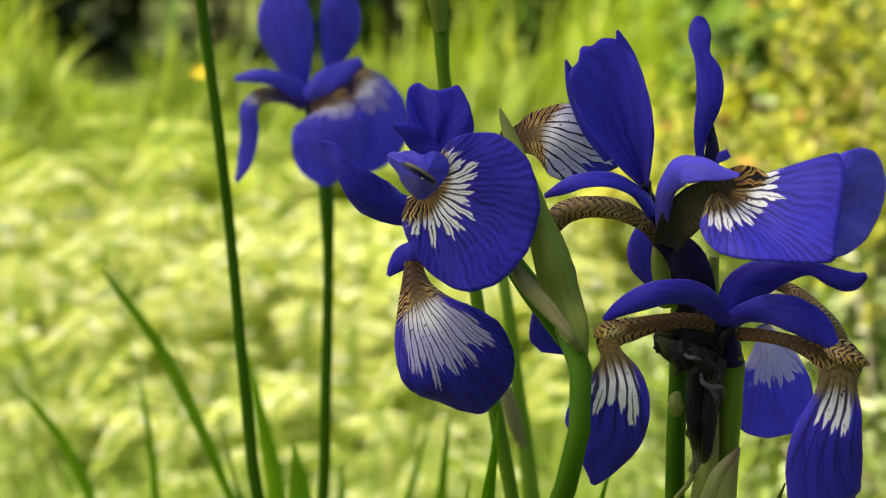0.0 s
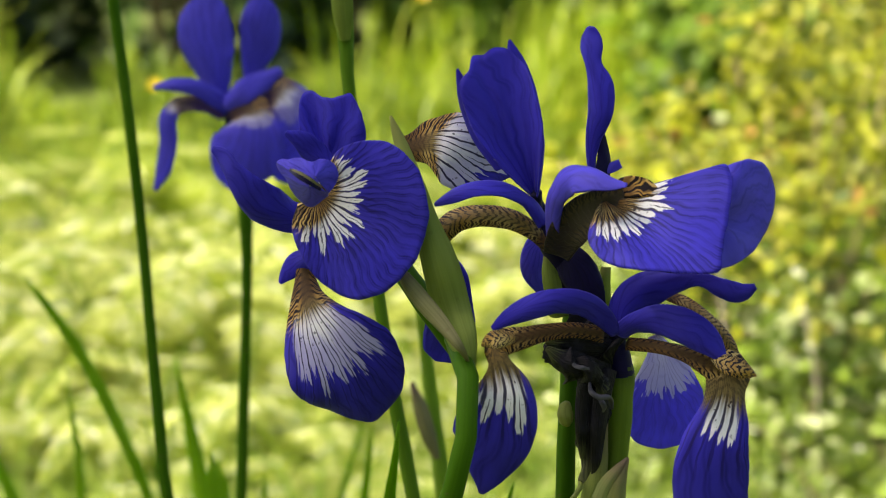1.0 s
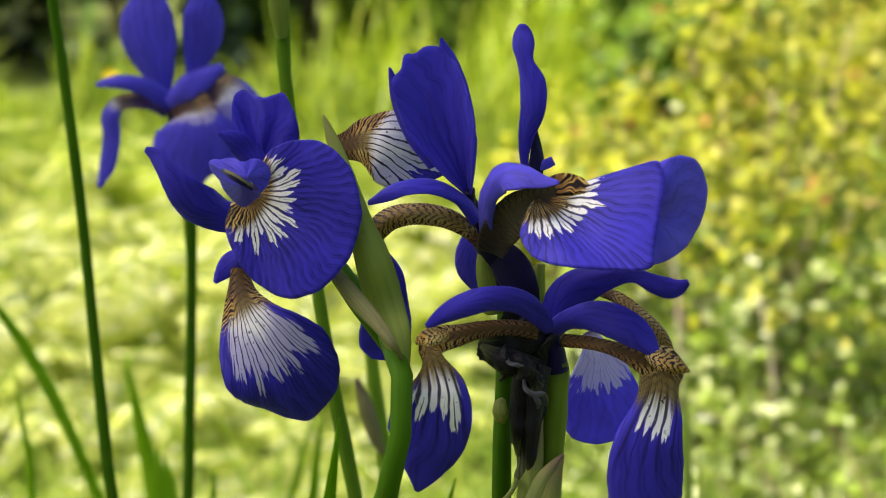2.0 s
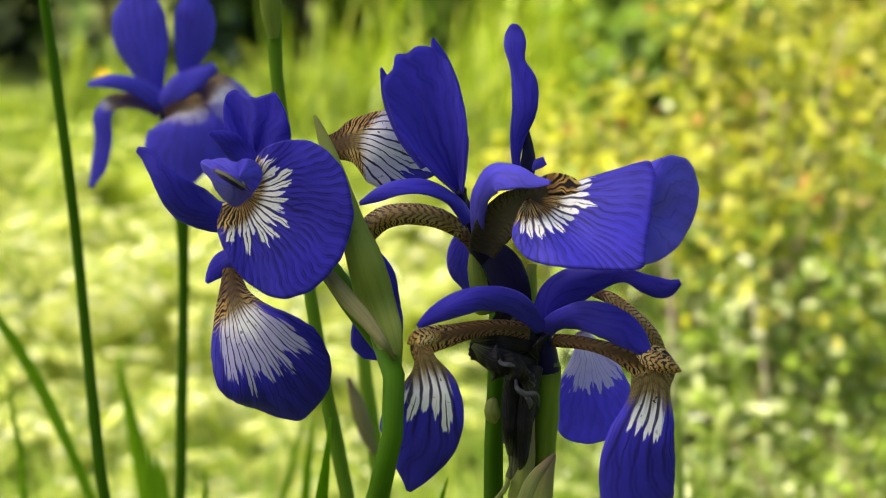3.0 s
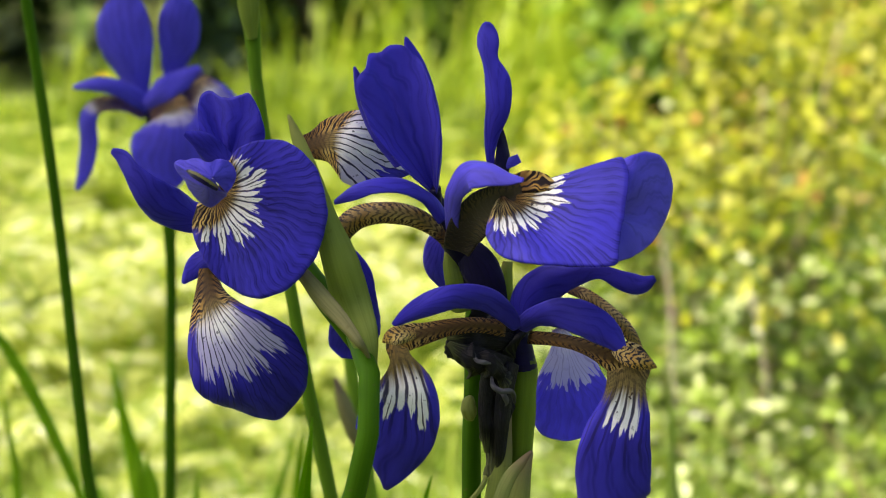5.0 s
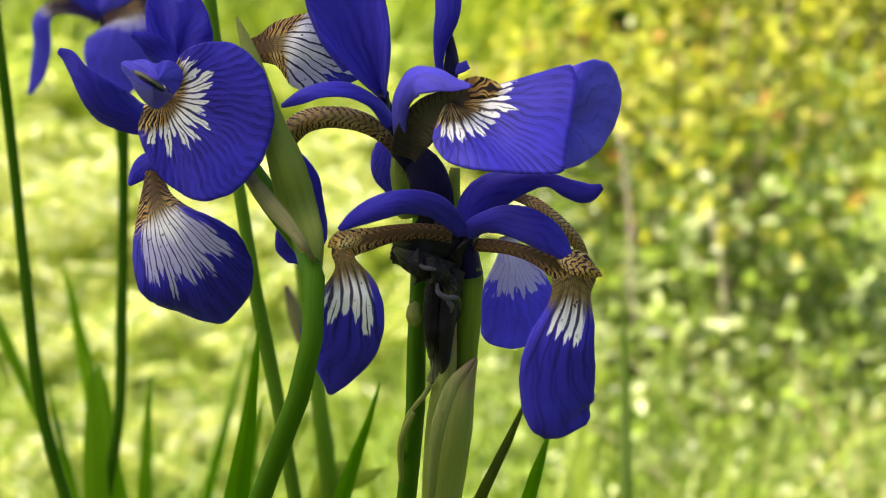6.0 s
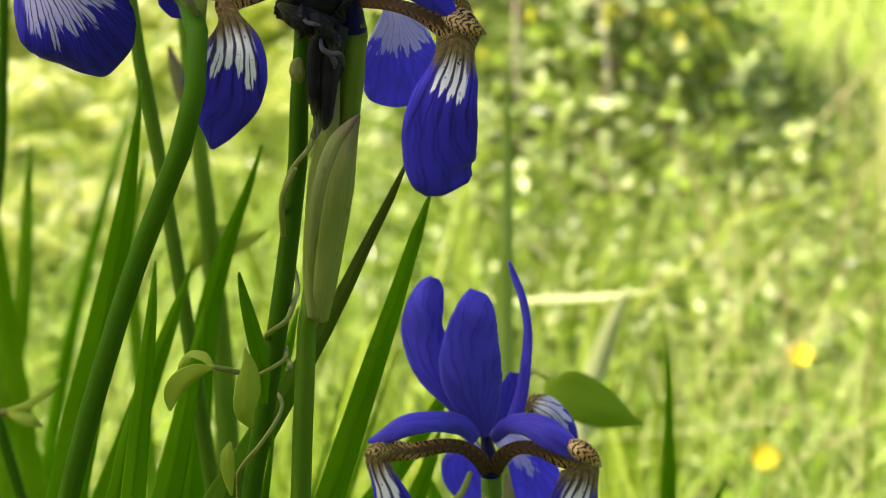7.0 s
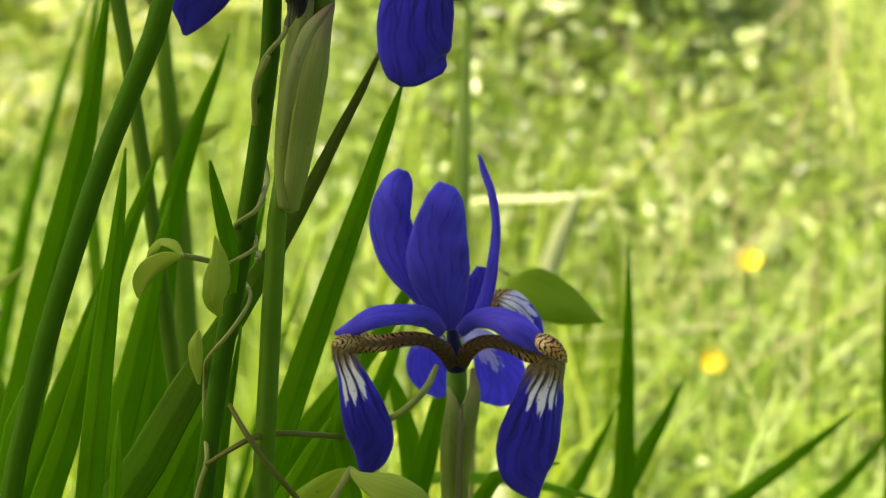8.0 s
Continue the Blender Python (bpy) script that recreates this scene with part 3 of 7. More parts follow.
grass_field("grass", "pale sunlit grass beside the golden shrub", gx, gy, rnd.uniform(0.05, 0.16, len(gx)), rnd.uniform(0.0015, 0.0035, len(gx)), make_foliage("lawn_blades", (0.36, 0.50, 0.07), (0.54, 0.64, 0.15), (0.72, 0.76, 0.38)), 0.5, 9)

gx, gy = wedge(500, 0.9, 2.2, 0.2, 0.1)
grass_field("grass", "dark green grass stems standing in the meadow", gx, gy, rnd.uniform(0.1, 0.24, len(gx)), rnd.uniform(0.001, 0.002, len(gx)), make_foliage("grass_stems", (0.07, 0.13, 0.012), (0.13, 0.21, 0.02), (0.2, 0.26, 0.05)), 0.5, 12)

gx, gy = rnd.uniform(-0.02, 0.3, 190), rnd.uniform(0.75, 1.7, 190)
grass_field("grass", "broad green grass blades behind the low iris", gx, gy, rnd.uniform(0.1, 0.3, 190), rnd.uniform(0.002, 0.0045, 190), make_foliage("broad_blades", (0.13, 0.21, 0.01), (0.23, 0.33, 0.02), (0.38, 0.45, 0.07)), 0.45, 21)

# ---- shrubs ----
def shrub(center, size, count, leaf, mats, label, seed, top=0.55, young=None):
    """A low bush: woody twigs and leaves of a lower and an upper tone."""
    r = np.random.default_rng(seed)
    e = thing("shrub", label, "shrub", at=(center[0], center[1], 0))
    for i in range(16):
        a, b = r.uniform(0, 6.28), r.uniform(0.2, 0.85)
        end = np.array([math.cos(a) * size[0] * b, math.sin(a) * size[1] * b, size[2] * r.uniform(0.65, 0.95)])
        rows = [(end[0] * 0.15, end[1] * 0.15, -0.01, 0.006), (end[0] * 0.45, end[1] * 0.45, end[2] * 0.45, 0.004), (*end, 0.0015)]
        tube(e, "twig", rows, twig_mat, sides=6, count=12)
    clumps = r.normal(size=(max(24, count // 90), 3))
    clumps = unit(clumps) * r.uniform(0.45, 1.0, (len(clumps), 1)) ** 0.5
    pick = r.integers(0, len(clumps), count)
    p = clumps[pick] + r.normal(size=(count, 3)) * 0.1
    p[:, 2] = np.abs(p[:, 2])
    nrm = unit(p * [1, 1, 0.6] + [0, -0.2, 0.9] + r.normal(size=(count, 3)) * 0.6)
    q = p * size
    ln = r.uniform(0.7, 1.3, count) * leaf
    hi = p[:, 2] + r.normal(size=count) * 0.12 > top
    for sel, mat, nm in ((~hi, mats[0], "lower_leaves"), (hi, mats[1], "upper_leaves")):
        if sel.sum() > 3:
            tagged(leaf_cloud(nm, q[sel], nrm[sel], ln[sel], ln[sel] * 0.62, mat, e), kind="stuff")
    if young is not None:
        tips = np.flatnonzero(hi)[::50]
        tagged(leaf_cloud("young_leaves", q[tips] * 1.03, nrm[tips], ln[tips] * 1.1, ln[tips] * 0.6, young, e), kind="stuff")
    return e


k = Nodes("weathered_wood")
pale_wood = k.finish(k.mix(k.noise(k.place(), 70.0, 4.0), (0.42, 0.33, 0.26), (0.62, 0.53, 0.44)), 0.8, 0.0, k.noise(k.place(), 120.0), 0.5)
k = Nodes("twig_bark")
twig_mat = k.finish(k.mix(k.noise(k.place(), 60.0, 3.0), (0.18, 0.13, 0.08), (0.34, 0.27, 0.17)), 0.8, 0.0, k.noise(k.place(), 90.0), 0.6)
shrub_low = make_foliage("shrub_leaves", (0.07, 0.12, 0.008), (0.29, 0.42, 0.045), (0.72, 0.80, 0.42), 0.4, 0.36, 0.5, 24.0, 0.75)
shrub_top = make_foliage("shrub_new_leaves", (0.15, 0.19, 0.008), (0.43, 0.45, 0.020), (0.63, 0.60, 0.13), 0.4, 0.5, 0.4, 16.0, 0.7)
rust_leaf = make_foliage("shrub_rust_leaves", (0.40, 0.17, 0.05), (0.55, 0.32, 0.08), (0.66, 0.50, 0.26), 0.35, 0.5, 0.3)
# bush leaves with the shade between and below them put into the colour
shaded_leaf = make_foliage("shaded_hedge_leaves", (0.012, 0.03, 0.006), (0.03, 0.06, 0.01), (0.10, 0.17, 0.03), 0.15)
mid_leaf = make_foliage("bush_leaves", (0.07, 0.14, 0.008), (0.15, 0.26, 0.013), (0.28, 0.38, 0.04))
GOLD = "low green shrub with golden yellow new leaves on top"
gold = shrub((0.33, 2.4), (0.25, 0.32, 0.56), 7500, 0.02, (shrub_low, shrub_top), GOLD, 21, 0.58, rust_leaf)
for x, y, lo, hi in ((-0.005, -0.34, 0.16, 0.32), (-0.10, -0.33, 0.22, 0.42)):
    tube(gold, "dead_twig", [(x * 0.4, y * 0.5, 0.0, 0.0025), (x, y, lo, 0.0018), (x - 0.004, y - 0.005, 0.5 * (lo + hi), 0.0014), (x - 0.02, y, hi, 0.0008)], pale_wood, sides=6, count=14)
shrub((0.74, 4.4), (0.34, 0.3, 0.52), 5200, 0.024, (shrub_low, shrub_top), GOLD, 22, 0.45, rust_leaf)
shrub((0.72, 3.7), (0.34, 0.3, 0.34), 4200, 0.024, (shrub_low, shrub_top), GOLD, 24, 0.4, rust_leaf)
shrub((0.2, 2.95), (0.26, 0.3, 0.34), 3600, 0.02, (shrub_low, shrub_top), GOLD, 23, 0.5, rust_leaf)
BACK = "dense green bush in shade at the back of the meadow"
for i, (x, y, w, h, mats) in enumerate([(-1.35, 6.2, 0.25, 1.2, (shaded_leaf, mid_leaf)), (-0.78, 6.1, 0.34, 1.3, (shaded_leaf, shaded_leaf)), (-0.38, 6.5, 0.28, 1.2, (mid_leaf, mid_leaf)), (-0.04, 6.4, 0.2, 1.3, (mid_leaf, mid_leaf)),
                                        (0.5, 6.6, 0.4, 1.3, (mid_leaf, mid_leaf)), (1.15, 6.3, 0.45, 1.3, (mid_leaf, shaded_leaf)), (1.9, 6.5, 0.5, 1.3, (mid_leaf, mid_leaf)), (-1.9, 6.6, 0.5, 1.3, (mid_leaf, mid_leaf)), (1.25, 4.6, 0.45, 0.6, (mid_leaf, shrub_top)), (0.62, 4.7, 0.4, 0.42, (mid_leaf, mid_leaf)), (-1.2, 7.5, 1.0, 1.6, (mid_leaf, mid_leaf)), (0.6, 7.6, 1.2, 1.6, (mid_leaf, mid_leaf))]):
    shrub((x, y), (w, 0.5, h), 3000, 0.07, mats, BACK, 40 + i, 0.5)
clover_mat = make_foliage("clover_leaves", (0.14, 0.26, 0.012), (0.30, 0.45, 0.04), (0.60, 0.68, 0.34), 0.35, 0.4, 0.4, 7.0, 0.5)
cx, cy = wedge(15000, 0.9, 4.4, 0.23, 0.12)
cz = ground_height(cx, cy) + rnd.uniform(0.01, 0.10, len(cx)) * rnd.uniform(0.3, 1, len(cx))
cl = rnd.uniform(0.006, 0.016, len(cx))
tagged(leaf_cloud("clover", np.stack([cx, cy, cz], 1), rnd.normal(size=(len(cx), 3)) * 0.45 + [0, -0.15, 1.0], cl, cl * 0.7, clover_mat, None), "small bright clover leaves scattered through the meadow grass", "clover", kind="stuff")


def fallen_stick(x, y, ln, az):
    e = thing("fallen_stick", "pale weathered stick lying in the grass", "stick", at=(x, y, 0.03))
    c, s = math.cos(az) * ln, math.sin(az) * ln
    tube(e, "shaft", [(-c, -s, 0, 0.008), (0.01, 0.005, 0.012, 0.011), (c, s, 0.02, 0.006)], pale_wood, sides=8, count=14)
    tube(e, "side_twig", [(0.01, 0.005, 0.012, 0.005), (c * 0.4, s * 0.2 + 0.03, 0.03, 0.003), (c * 0.6, s * 0.2 + 0.07, 0.05, 0.001)], pale_wood, sides=6, count=8)


fallen_stick(0.71, 2.28, 0.07, -0.9)
fallen_stick(0.40, 2.72, 0.05, 0.7)

cx, cy = rnd.uniform(0.06, 0.95, 7500), 2.25 - 0.62 * rnd.uniform(0, 1, 7500) ** 1.7
cz = ground_height(cx, cy) + rnd.uniform(0.01, 0.24, len(cx)) * np.clip((cy - 1.2) * 0.9, 0.2, 1) * np.clip((0.75 - cx) * 4, 0.25, 1)
cl = rnd.uniform(0.009, 0.022, len(cx))
tagged(leaf_cloud("groundcover", np.stack([cx, cy, cz], 1), rnd.normal(size=(len(cx), 3)) * 0.5 + [-0.2, -0.3, 0.9], cl, cl * 0.7, shrub_low, None), "low leafy groundcover spreading before the golden shrub", "groundcover", kind="stuff")

gx, gy = rnd.uniform(0.3, 1.0, 380), rnd.uniform(1.3, 2.6, 380)
grass_field("grass", "dry straw coloured grass caught in the groundcover", gx, gy, rnd.uniform(0.06, 0.26, len(gx)), rnd.uniform(0.0009, 0.002, len(gx)), make_foliage("straw_blades", (0.26, 0.19, 0.10), (0.46, 0.42, 0.20), (0.66, 0.62, 0.38), 0.3), 1.2, 17)

# ---- ferns ----
fern_mat = make_foliage("fern_leaflets", (0.38, 0.46, 0.06), (0.71, 0.76, 0.27), (0.88, 0.90, 0.66), 0.6, 0.5, 0.4, 7.0, 0.3, 0.35)


def fern(x, y, size, seed, mat=None):
    """A fern: arching fronds in a ring, each a rib with two rows of drooping leaflets."""
    r = np.random.default_rng(seed)
    e = thing("fern", "sunlit yellow green fern with arching fronds", "fern", "ferns", (x, y, float(ground_height(x, y))))
    for f in range(9):
        az = f * 0.7 + r.uniform(-0.25, 0.25)
        out = np.array([math.cos(az), math.sin(az), 0])
        ln, top = size * r.uniform(0.7, 1.15), size * r.uniform(0.7, 1.1)
        rows = [(0, 0, -0.01, 0.003), (*(out * ln * 0.18 + [0, 0, top * 0.5]), 0.0025), (*(out * ln * 0.5 + [0, 0, top * 0.85]), 0.002), (*(out * ln * 0.85 + [0, 0, top * 0.8]), 0.0014), (*(out * ln * 1.1 + [0, 0, top * 0.62]), 0.0006)]
        frond = tube(e, "frond", rows, leaf_light, sides=5, count=16)
        p = glide(rows, 30)[4:, :3]
        along = unit(np.gradient(p, axis=0))
        s = np.sqrt(np.linspace(0.25, 1, len(p))) * np.linspace(1.15, 0.12, len(p)) * size * 0.42
        cross = unit(np.cross(along, [0, 0, 1.0]))
        nrm = unit(np.cross(cross, along))
        cs, ns, ls, ts = [], [], [], []
        for sg in (-1, 1):
            way = unit(cross * sg + along * 0.4 - np.array([0, 0, 0.22]) + r.normal(0, 0.07, p.shape))
            cs.append(p + way * s[:, None] * 0.5), ns.append(nrm + r.normal(0, 0.18, p.shape)), ls.append(s), ts.append(way)
        ls = np.concatenate(ls)
        tagged(leaf_cloud("frond_blade", np.concatenate(cs), np.concatenate(ns), ls, np.maximum(0.006, ls * 0.24), mat or fern_mat, frond, np.concatenate(ts)), kind="stuff")
    return e


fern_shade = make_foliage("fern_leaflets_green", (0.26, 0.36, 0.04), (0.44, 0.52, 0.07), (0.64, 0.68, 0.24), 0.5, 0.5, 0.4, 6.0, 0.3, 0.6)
for i, (x, y, s) in enumerate([(-0.62, 2.65, 0.26), (-0.45, 2.55, 0.24), (-0.28, 2.6, 0.25), (-0.12, 2.65, 0.24), (-0.7, 2.95, 0.28), (-0.52, 2.9, 0.27), (-0.35, 2.9, 0.28), (-0.18, 2.95, 0.27), (-0.02, 2.9, 0.24), (-0.55, 2.3, 0.2), (-0.38, 2.25, 0.19), (-0.22, 2.3, 0.2), (-0.07, 2.35, 0.19), (-0.58, 1.95, 0.16), (-0.44, 1.85, 0.15), (-0.31, 1.95, 0.16), (-0.18, 2.02, 0.15)]):
    fern(x, y, s, 60 + i)
for i, (x, y, s) in enumerate([(-0.6, 3.25, 0.3), (-0.4, 3.2, 0.31), (-0.2, 3.3, 0.27), (-0.8, 3.3, 0.3), (-0.5, 3.6, 0.26), (-0.28, 3.65, 0.24), (-0.02, 3.4, 0.24)]):
    fern(x, y, s, 90 + i, fern_shade)

# ---- buttercups ----
k = Nodes("yellow_petal")
yellow = k.finish(k.mix(k.noise(k.place(), 200.0), (0.80, 0.56, 0.02), (0.86, 0.70, 0.04)), 0.3, 0.25)


def buttercup(x, y, z, seed):
    r = np.random.default_rng(seed)
    e = thing("buttercup", "small yellow buttercup flower on a thin stem in the grass", "flower", "buttercups", (x, y, 0))
    tube(e, "stem", [(r.uniform(-0.02, 0.02), 0.01, -0.01, 0.001), (0.004, 0, z * 0.6, 0.0009), (0, 0, z, 0.0009)], stem_green, sides=6, count=8)
    face = np.array([0.0, -0.71, 0.7])
    for i in range(5):
        a = i * 1.257 + r.uniform(-0.1, 0.1)
        o = np.array([math.cos(a), 0.7 * math.sin(a), 0.71 * math.sin(a)])
        rows = [(*(o * q + face * d + [0, 0, z]), w, w) for q, d, w in ((0.001, 0.0, 0.001), (0.005, 0.0015, 0.0045), (0.0088, 0.004, 0.0045), (0.010, 0.006, 0.001))]
        petal(e, "petal", rows, yellow, n=(tuple(face - 0.5 * o),), cup=-0.3)
    return e


for i, (x, y, z) in enumerate([(0.426, 1.49, 0.137), (0.372, 1.33, 0.112), (-0.52, 3.5, 0.33), (-0.12, 3.9, 0.42), (0.8, 1.9, 0.2)]):
    buttercup(x, y, z, 90 + i)

# ---- tree that shades the irises ----
k = Nodes("tree_bark")
bark = k.finish(k.mix(k.noise(k.place(), 18.0, 4.0), (0.08, 0.06, 0.04), (0.20, 0.16, 0.12)), 0.9, 0.0, k.noise(k.place(), 25.0, 4.0), 0.8, 0.02)


def shade_tree(foot, heart, size, count, seed):
    r = np.random.default_rng(seed)
    e = thing("tree", "leafy garden tree casting shade over the irises", "tree", at=(foot[0], foot[1], 0))
    c = np.array(heart) - [foot[0], foot[1], 0]
    tube(e, "trunk", [(0, 0, -0.05, 0.16), (0.05, 0.02, 1.2, 0.12), (*(c * [0.35, 0.35, 0.8]), 0.08), (*(c * [0.6, 0.6, 1]), 0.04)], bark, sides=12, count=24)
    for i in range(7):
        end = c + unit(r.normal(size=3)) * size * 0.7
        tube(e, "limb", [(*(c * [0.2, 0.2, 0.65]), 0.05), (*(0.5 * (c * [0.6, 0.6, 0.9] + end)), 0.03), (*end, 0.008)], bark, sides=8, count=12)
    clumps = unit(r.normal(size=(60, 3))) * r.uniform(0.2, 1.0, (60, 1)) ** 0.4
    p = (clumps[r.integers(0, 60, count)] + r.normal(size=(count, 3)) * 0.16) * size + c
    ln = r.uniform(0.08, 0.14, count)
    tagged(leaf_cloud("crown", p, r.normal(size=(count, 3)) * 0.6 + [0, 0, 1.0], ln, ln * 0.6, mid_leaf, e), kind="stuff")
    return e


heart = Vector((0.0, -0.3, 0.7)) + to_sun * 5.5
shade_tree((heart.x - 1.2, heart.y - 0.6), tuple(heart), np.array([0.95, 0.85, 0.7]), 2600, 7)

# ---- iris leaves further back ----
thicket = np.random.default_rng(77)
for i in range(26):
    x, y, h = thicket.uniform(-0.30, 0.02), thicket.uniform(0.12, 0.75), thicket.uniform(0.36, 0.6)
    lean, w = thicket.uniform(-0.10, 0.16), thicket.uniform(0.0028, 0.0052)
    leaf = thing("iris_leaf", "long sword shaped green iris leaf", "leaf", "iris leaves")
    rows = [(x, y, -0.01, w, w), (x + lean * 0.25, y, h * 0.4, w, w), (x + lean * 0.6, y - 0.01, h * 0.75, w * 0.75, w * 0.75), (x + lean, y - 0.02, h, 0.0002, 0.0002)]
    mat = sunlit_leaf if i % 2 == 0 else leaf_green
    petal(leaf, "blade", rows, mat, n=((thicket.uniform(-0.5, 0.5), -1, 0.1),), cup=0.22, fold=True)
    tube(leaf, "midrib", [(*r[:3], 0.0004) for r in rows], mat, sides=6)

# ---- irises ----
# unseen bushes added behind the camera to hold back skylight from the front
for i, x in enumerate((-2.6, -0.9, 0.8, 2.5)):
    shrub((x, -3.2), (1.0, 0.6, 2.6), 3000, 0.16, (shaded_leaf, mid_leaf), "tall dense hedge bush added behind the camera to cut front light", 140 + i, 0.6)
iris_l = thing("iris", "deep blue iris with round white-veined fall on curved green stem", "iris flower", "irises")
fan(iris_l, "fall", (-0.0433, -0.002, 0.8162), [(-0.0407, -0.002, 0.8219), (-0.0383, -0.003, 0.8261), (-0.0333, -0.005, 0.8286), (-0.0273, -0.006, 0.8284), (-0.0218, -0.008, 0.8245), (-0.0189, -0.01, 0.8176), (-0.0188, -0.011, 0.8103), (-0.0217, -0.012, 0.803), (-0.0272, -0.012, 0.7971), (-0.0332, -0.011, 0.7946), (-0.0389, -0.009, 0.7957), (-0.0445, -0.007, 0.8001), (-0.0475, -0.005, 0.8054), (-0.0486, -0.003, 0.8095), (-0.0473, -0.002, 0.8141)], fall_mat(0.18, 0.43, 0.0, 19, 0.0, 0.9, 0.8, rays=True), n=(0.1, -1, 0.15), bulge=0.07)
petal(iris_l, "fall", [(-0.0468, 0.012, 0.7973, 0.002, 0.002), (-0.0468, 0.01, 0.7948, 0.0023, 0.0023), (-0.0456, 0.004, 0.7912, 0.0048, 0.0038), (-0.0429, -0.002, 0.7868, 0.0093, 0.0073), (-0.0391, -0.005, 0.7811, 0.0125, 0.0118), (-0.0358, -0.005, 0.7755, 0.0118, 0.0124), (-0.0335, -0.002, 0.7698, 0.0091, 0.0104), (-0.0322, 0.001, 0.7655, 0.0048, 0.0066), (-0.0316, 0.003, 0.7632, 0.001, 0.0015)], fall_mat(0.31, 0.66, 0.75, 22, 0.0, 0.9, 0.0, 0.37), n=[(0, -1, 0.25)], cup=0.14)
fan(iris_l, "standard", (-0.0414, 0.012, 0.8204), [(-0.0444, 0.012, 0.8217), (-0.0469, 0.012, 0.8248), (-0.0477, 0.012, 0.829), (-0.0479, 0.013, 0.8334), (-0.047, 0.015, 0.8364), (-0.0451, 0.015, 0.8369), (-0.0429, 0.013, 0.8359), (-0.0405, 0.011, 0.8357), (-0.038, 0.011, 0.8364), (-0.0362, 0.011, 0.8368), (-0.0344, 0.01, 0.834), (-0.0331, 0.009, 0.8303), (-0.0329, 0.009, 0.8265), (-0.0354, 0.01, 0.8235), (-0.0385, 0.011, 0.8216)], petal_blue, n=(0.1, -1, -0.1), bulge=0.08)
petal(iris_l, "standard", [(-0.0407, 0.007, 0.8202, 0.0018, 0.0018), (-0.044, 0.007, 0.8238, 0.0028, 0.003), (-0.0471, 0.006, 0.8268, 0.0023, 0.002), (-0.0504, 0.006, 0.8286, 0.0005, 0.0005)], petal_blue, n=[(-0.3, -1, 0.2)], cup=0.3)
petal(iris_l, "standard", [(-0.0456, 0.01, 0.8088, 0.0023, 0.0038), (-0.0502, 0.008, 0.8093, 0.0038, 0.0038), (-0.0551, 0.004, 0.8122, 0.005, 0.0045), (-0.0590, 0.002, 0.8164, 0.0039, 0.0034), (-0.0622, 0.003, 0.8208, 0.0021, 0.0022), (-0.0646, 0.005, 0.8238, 0.0016, 0.0017), (-0.0668, 0.006, 0.825, 0.0006, 0.0006)], petal_blue, n=[(-0.2, -1, 0.1)], cup=0.3)
fan(iris_l, "style_arm", (-0.0435, -0.0175, 0.8208), [(-0.041, -0.016, 0.8197), (-0.0399, -0.012, 0.8182), (-0.0419, -0.008, 0.8158), (-0.0441, -0.007, 0.8144), (-0.046, -0.008, 0.8157), (-0.0478, -0.01, 0.8186), (-0.049, -0.012, 0.8215), (-0.0508, -0.011, 0.8236), (-0.051, -0.011, 0.8249), (-0.0485, -0.015, 0.8243), (-0.0463, -0.017, 0.8234)], petal_pale, n=(-0.4, -1, 0.3), bulge=0.04)
fan(iris_l, "crest", (-0.0424, -0.018, 0.8228), [(-0.0407, -0.0165, 0.8196), (-0.0439, -0.017, 0.8217), (-0.0474, -0.016, 0.8237), (-0.0509, -0.012, 0.825), (-0.0497, -0.012, 0.8257), (-0.0484, -0.013, 0.8257), (-0.0471, -0.013, 0.8261), (-0.0453, -0.014, 0.8262), (-0.0441, -0.015, 0.8257), (-0.0429, -0.015, 0.8255), (-0.0417, -0.014, 0.8259), (-0.0402, -0.014, 0.8259), (-0.0386, -0.013, 0.8247), (-0.0378, -0.013, 0.8226), (-0.0385, -0.013, 0.8204), (-0.0398, -0.014, 0.8187)], petal_pale, n=(-0.1, -1, 0.5), bulge=0.05)
petal(iris_l, "stigma_lip", [(-0.0474, -0.022, 0.8253, 0.0002, 0.0002), (-0.045, -0.0275, 0.8251, 0.0007, 0.0007), (-0.0426, -0.0285, 0.8238, 0.0007, 0.0007), (-0.0407, -0.026, 0.8219, 0.0004, 0.0004)], petal_shaded, n=[(-0.2, -1, 0.5)], cup=0.3)
petal(iris_l, "stigma_edge", [(-0.0464, -0.028, 0.8263, 0.0001, 0.0001), (-0.0442, -0.031, 0.8259, 0.0001, 0.0001), (-0.0421, -0.0315, 0.8246, 0.0001, 0.0001), (-0.0404, -0.029, 0.8228, 0.0001, 0.0001)], sheath_brown, n=[(-0.2, -1, 0.5)], cup=0.3)
petal(iris_l, "fall", [(-0.0458, 0.01, 0.7997, 0.002, 0.002), (-0.0492, 0.012, 0.7973, 0.0026, 0.0026), (-0.0514, 0.012, 0.7949, 0.0015, 0.0015), (-0.0527, 0.012, 0.7931, 0.0004, 0.0004)], petal_blue, n=[(-0.2, -1, 0.1)], cup=0.3)
petal(iris_l, "fall", [(-0.0169, 0.026, 0.7967, 0.0024, 0.0024), (-0.0137, 0.026, 0.7913, 0.0034, 0.0034), (-0.0137, 0.026, 0.7846, 0.0053, 0.0047), (-0.0146, 0.028, 0.7773, 0.0058, 0.0061), (-0.0152, 0.03, 0.7721, 0.0053, 0.0048), (-0.0155, 0.03, 0.77, 0.0024, 0.004)], petal_blue, n=[(0.1, -1, 0)], cup=0.2)
